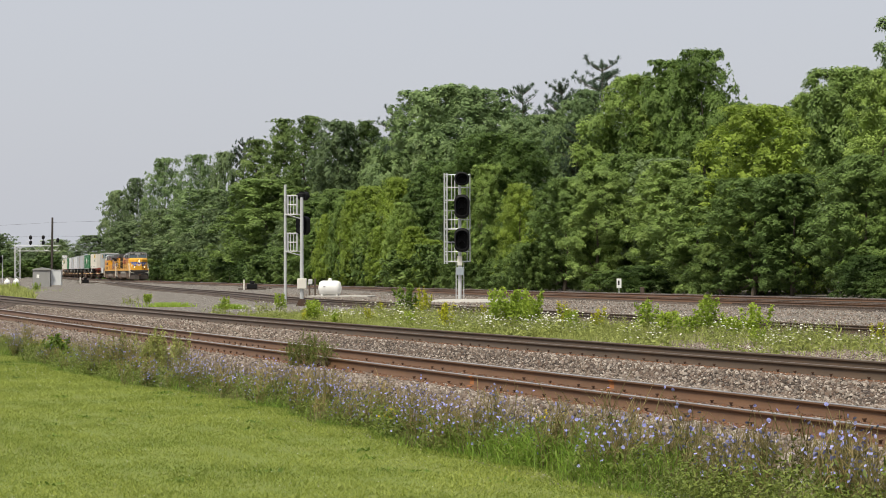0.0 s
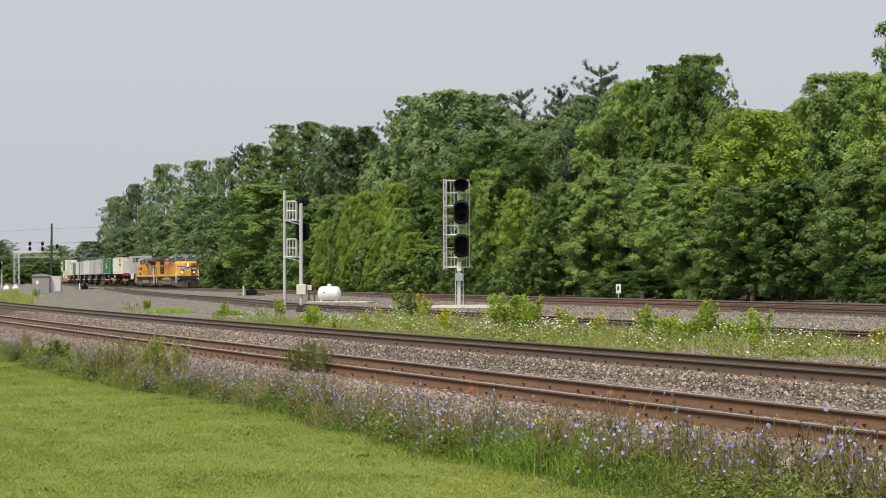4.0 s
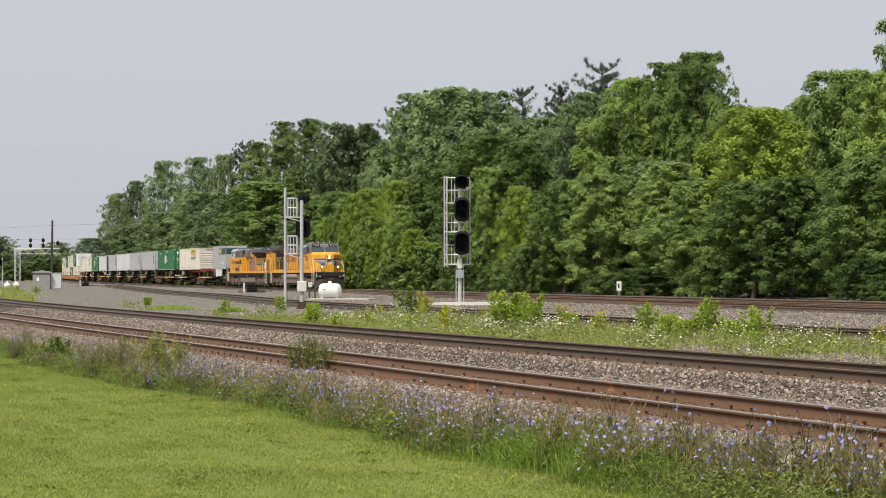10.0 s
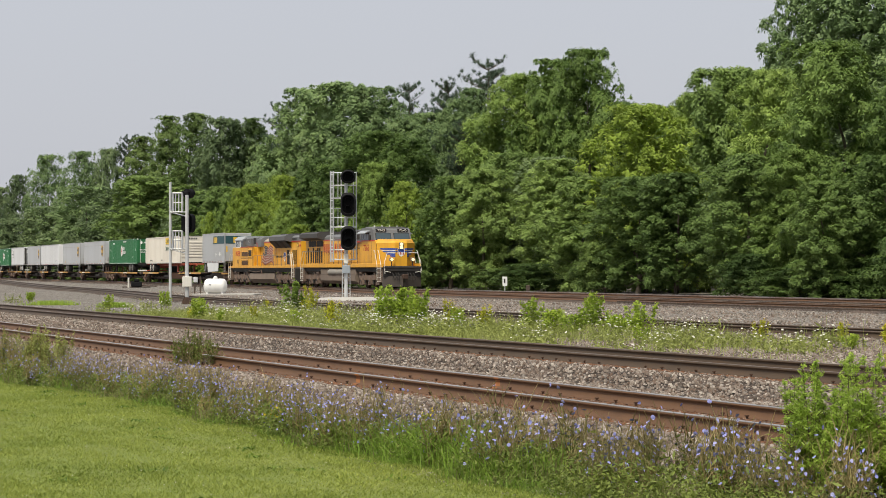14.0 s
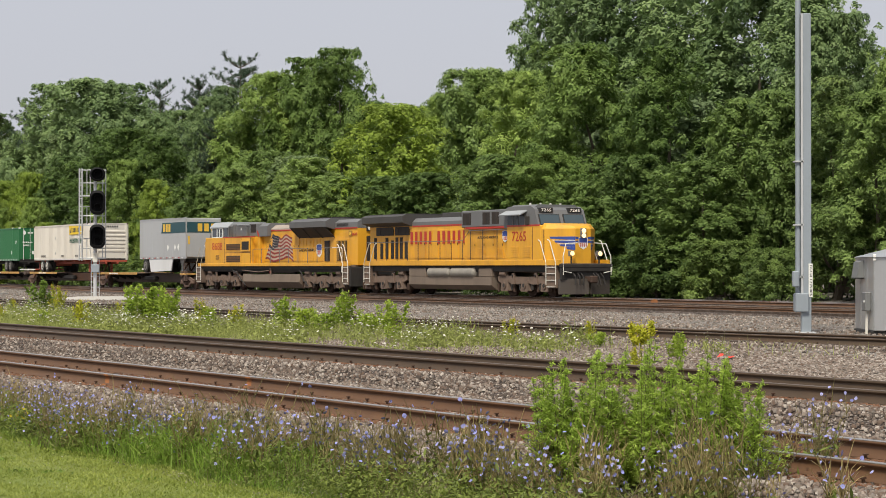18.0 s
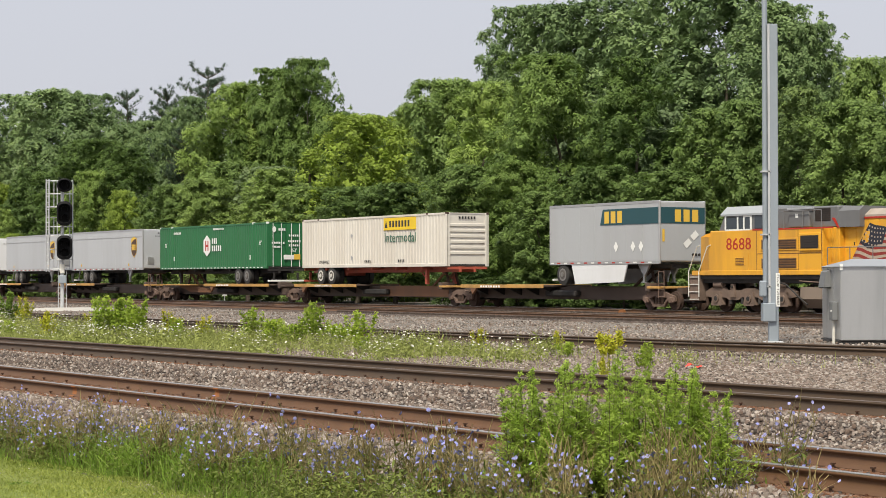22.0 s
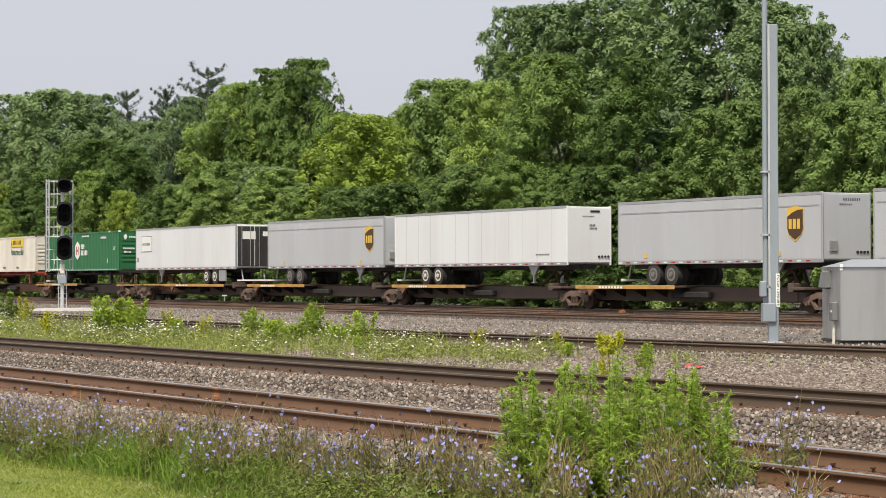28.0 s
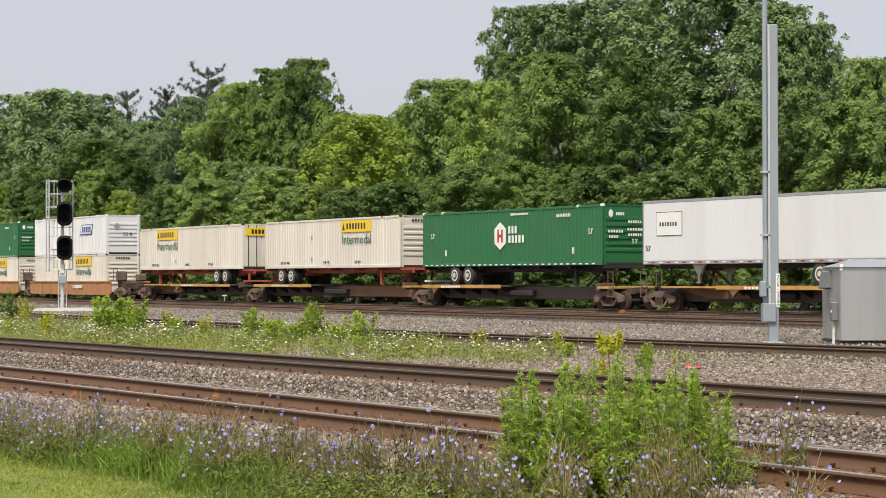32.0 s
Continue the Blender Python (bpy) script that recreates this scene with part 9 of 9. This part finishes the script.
    # strip between the second and third tracks
    lace = [wild_carrot(120 + i, 22, 0.55 + 0.06 * i) for i in range(4)]
    gold = [leafy_mound(140 + i, 0.75 + 0.12 * i, 0.8, "gold_leaf", "light green leafy weed stand among the tracks", n=760, size=0.11, low=0.3) for i in range(4)]
    rod = [leafy_mound(150 + i, 0.85, 0.55, "rod_leaf", "yellow-tipped goldenrod stand among the tracks", "goldenrod", 620, 0.09, "flower_yellow") for i in range(2)]
    third = lambda y: float(np.interp(y, T_THIRD[0], T_THIRD[1]))
    for i in range(205):
        y = 40 + 37 * rng.random()
        a, b = float(SECOND_X(y)) + 2.6, third(y) - 2.4
        if (y < 50 and rng.random() < 0.5) or (y > 61 and rng.random() < 0.4):
            continue
        put(lace[rng.integers(0, 4)], a + (b - a) * rng.beta(1.2, 1.9), y, rng.uniform(0.55, 0.9))
    for i in range(12):
        y = 44 + 38 * rng.random()
        a, b = float(SECOND_X(y)) + 3.0, third(y) - 2.2
        put(gold[rng.integers(0, 4)], a + (b - a) * rng.beta(1.5, 1.6), y, rng.uniform(0.4, 0.75))
    for i in range(9):
        y = 48 + 34 * rng.random()
        a, b = float(SECOND_X(y)) + 2.8, third(y) - 2.6
        put(rod[rng.integers(0, 2)], a + (b - a) * rng.random(), y, rng.uniform(0.5, 0.8))
    for x, y, s in ((-11.5, 59.6, 1.0), (-7.8, 58.4, 1.0), (-6.8, 57.4, 0.85), (2.86, 35.8, 0.45), (-17.4, 85.0, 1.2)):
        put(rod[0], x, y, s)
    for x, y, q in ((-9.9, 59.5, 1.25), (-9.5, 59.9, 1.15), (-9.2, 59.4, 1.2), (-8.8, 58.4, 0.95), (-5.2, 55.4, 0.9), (-4.6, 54.5, 0.95), (-3.9, 53.6, 0.8), (-3.4, 53.5, 1.05), (-2.9, 53.2, 0.75), (-2.7, 52.7, 0.8), (-2.2, 52.7, 0.9), (3.72, 37.0, 0.55)):
        put(gold[rng.integers(0, 4)], x, y, q)
    m = leafy_mound(160, 0.88, 0.62, "rod_leaf", "yellow-tipped goldenrod on a bare stem among the stones", "goldenrod", 900, 0.075, "flower_yellow", 16, 0.78)
    m.matrix_basis = pose(3.12, 37.4, -0.36)
    m = leafy_mound(170, 1.35, 0.9, "tall_grass", "dark green sapling beside the third track", "sapling", 500, 0.17)
    m.matrix_basis = pose(-17.0, 79.6, -0.35)
    n = 64000
    y = 38 + 39 * rng.random(n) ** 1.1
    a, b = SECOND_X(y) + 2.5, np.interp(y, T_THIRD[0], T_THIRD[1]) - 2.2
    x = a + (b - a) * rng.beta(1.0, 2.0, n)
    keep = (np.sin(x * 0.9 + y * 0.5) * np.sin(y * 0.37 - x * 0.2) > -0.35) & (rng.random(n) < np.clip((y - 41) / 17, 0.05, 1))
    x, y = x[keep], y[keep]
    V, F = blades(np.stack([x, y, ground_z(x, y)], -1), 0.19 * rng.uniform(0.4, 1.6, len(x)), 0.006, 0.8, rng)
    tagged(new("meadow_grass", mesh_np("meadow_grass", V, F, [M["lace_leaf"]])), "thin yellowish meadow grass between the tracks", "grass", kind="stuff")
    # green patches at the far yard
    n = 5000
    c = np.array([(-32.6, 95.8, 1.1, 0.7), (-27.6, 90.0, 0.6, 0.3), (-74.0, 165.0, 5.0, 2.0), (-78.0, 176.0, 6.0, 2.0)])
    k = rng.integers(0, 4, n)
    x, y = c[k, 0] + rng.normal(0, 0.5, n) * c[k, 2], c[k, 1] + rng.normal(0, 0.5, n) * c[k, 3]
    V, F = blades(np.stack([x, y, ground_z(x, y)], -1), 0.20 * rng.uniform(0.5, 1.4, n), 0.012, 0.8, rng)
    tagged(new("yard_grass", mesh_np("yard_grass", V, F, [M["bush_leaf"]])), "green grass patches in the gravel yard", "grass", kind="stuff")
    n = 9000
    y = 122 + 85 * rng.random(n) ** 1.2
    x = np.interp(y, [120, 126, 170, 210], [-49.5, -52.0, -71.5, -89.0]) - 14 * rng.random(n) ** 1.3
    keep = np.sin(x * 0.5) * np.sin(y * 0.31 + x * 0.2) > -0.45
    x, y = x[keep], y[keep]
    V, F = blades(np.stack([x, y, ground_z(x, y)], -1), 0.42 * rng.uniform(0.5, 1.4, len(x)), 0.03, 0.8, rng)
    tagged(new("yard_grass", mesh_np("yard_grass", V, F, [M["lace_leaf"]])), "tall yellowish grass at the edge of the gravel yard", "grass", kind="stuff")
    for x, y in ((-37.0, 102.5), (-24.5, 84.0), (-69.0, 165.0), (-73.0, 170.0)):
        put(lace[rng.integers(0, 4)], x, y, 0.8)
        put(gold[rng.integers(0, 4)], x + 0.6, y + 1.0, 0.8)


# ---------------------------------------------------------------- loose stones
def build_stones():
    """Loose stones on the beds and shoulders that the camera sees closely."""
    ang = 2 * math.pi * np.arange(3) / 3
    base = np.concatenate([np.stack([0.68 * np.cos(ang), 0.62 * np.sin(ang), np.full(3, 0.62)], -1), np.stack([1.1 * np.cos(ang + 1.05), 0.95 * np.sin(ang + 1.05), np.full(3, -0.55)], -1)])
    fs = np.array([(0, 1, 2), (0, 3, 1), (1, 3, 4), (1, 4, 2), (2, 4, 5), (2, 5, 0), (0, 5, 3)])
    rng = np.random.default_rng(5)

    def scatter(name, line, z, lo, hi, y0, y1, n, mat, label, size=0.020, lift=0.004):
        X, Y, tx, ty = along(line, 0.2)
        k = np.flatnonzero((Y > y0) & (Y < y1))
        p = (np.linspace(1, 0.25, len(k)))
        i = rng.choice(k, n, p=p / p.sum())
        o = rng.uniform(lo, hi, n)
        x = X[i] + ty[i] * o + tx[i] * rng.uniform(-0.1, 0.1, n)
        y = Y[i] - tx[i] * o + ty[i] * rng.uniform(-0.1, 0.1, n)
        ao = np.abs(o)
        zz = z + np.interp(ao, [0, 0.45, 0.75, 1.0, 1.25, 1.75, 2.1, 2.5], [-0.18, -0.185, -0.195, -0.185, -0.175, -0.185, -0.27, -0.38])
        zz = np.maximum(zz - 0.014 * (ao < 1.3), ground_z(x, y) - 0.005)
        s = size * np.minimum(rng.lognormal(0, 0.36, n), 1.8)
        zz = zz + lift
        a = rng.uniform(0, 6.28, n)
        ca, sa = np.cos(a), np.sin(a)
        q = base[None] * rng.uniform(0.55, 1.45, (n, 6, 3)) * s[:, None, None] * np.array([1.15, 1, 1.0])
        V = np.stack([q[..., 0] * ca[:, None] - q[..., 1] * sa[:, None], q[..., 0] * sa[:, None] + q[..., 1] * ca[:, None], q[..., 2]], -1)
        V += np.stack([x, y, zz + 0.42 * s], -1)[:, None]
        F = (np.arange(n)[:, None, None] * 6 + fs[None]).reshape(-1, 3)
        tagged(new(name, mesh_np(name, V.reshape(-1, 3), F, [M[mat]])), label, "stones", kind="stuff")

    scatter("ballast_stones_near", T_NEAR, Z_NEAR, -4.0, 3.2, 13, 46, 150000, "stone", "loose grey and brown ballast stones", 0.019)
    scatter("ballast_stones_second", T_SECOND, Z_SECOND, -3.0, 6.0, 18, 54, 100000, "stone", "loose grey ballast stones of the second track")
    scatter("ballast_stones_near", T_NEAR, Z_NEAR, -3.2, 3.2, 44, 85, 60000, "stone", "loose grey and brown ballast stones along the bend", 0.021)
    scatter("ballast_stones_second", T_SECOND, Z_SECOND, -3.0, 3.2, 52, 95, 60000, "stone", "loose grey ballast stones along the bend", 0.023)
    scatter("ballast_stones_third", T_THIRD, Z_THIRD, -5.5, 4.5, 28, 85, 45000, "stone", "loose grey ballast stones of the yard lead", 0.026)
    scatter("yard_stones", T_THIRD, Z_THIRD, 2.5, 24.0, 45, 150, 30000, "stone", "scattered grey stones of the gravel yard", 0.026)
    scatter("cess_stones", T_SECOND, Z_SECOND, 2.2, 9.5, 22, 50, 85000, "stone", "loose grey stones between the tracks", 0.022)
    scatter("rusty_stones", T_NEAR, Z_NEAR, 0.5, 1.05, 13, 50, 26000, "stone_rusty", "rust-stained stones under the rail", 0.016, 0.014)
    scatter("rusty_stones", T_NEAR, Z_NEAR, -1.1, -0.45, 13, 50, 26000, "stone_rusty", "rust-stained stones under the rail", 0.016, 0.014)
    scatter("rusty_stones", T_SECOND, Z_SECOND, -1.1, -0.45, 20, 60, 26000, "stone_rusty", "rust-stained stones under the rail", 0.016, 0.014)


def build_lines():
    for nm, line, z, lab in (("ballast_near", T_NEAR, Z_NEAR, "grey-brown crushed stone bed of the near track"), ("ballast_second", T_SECOND, Z_SECOND, "grey crushed stone bed of the second track"), ("ballast_third", T_THIRD, Z_THIRD, "grey stone bed of the yard lead"), ("ballast_siding", T_SIDING, Z_SIDING - 0.012, "grey stone bed of the siding"), ("ballast_main", T_MAIN, Z_MAIN, "grey stone bed of the main line")):
        ballast_bed(nm, line, z, lab)
    railway_track("near_track", T_NEAR, Z_NEAR, "rusty brown rails of the nearest track on wooden ties", "rail_side", "rail_head", 8, 80, welds=(30.2, 31.5))
    railway_track("second_track", T_SECOND, Z_SECOND, "dark rails with worn tops on wooden ties", "rail_dark", "rail_head_dull", 8, 90)
    railway_track("third_track", T_THIRD, Z_THIRD, "dark rusty rails of the yard lead among weeds", "rail_dark", "rail_head_dull", 20, 110, proud=0.035)
    railway_track("siding_track", T_SIDING, Z_SIDING, "rusty rails of the siding beside the main line", "rail_side", "rail_head_dull", 40, 160, spikes=False, proud=0.075)
    railway_track("main_track", T_MAIN, Z_MAIN, "rusty rails of the main line under the train", "rail_side", "rail_head", 60, 200, spikes=False, proud=0.05)


build_ground()
build_lawn()
build_trees()
build_train()
build_trackside()
build_plants()
build_stones()
build_lines()


def motions():
    for thing, c, length in RIDES:
        ride(thing, c, length)


motions()
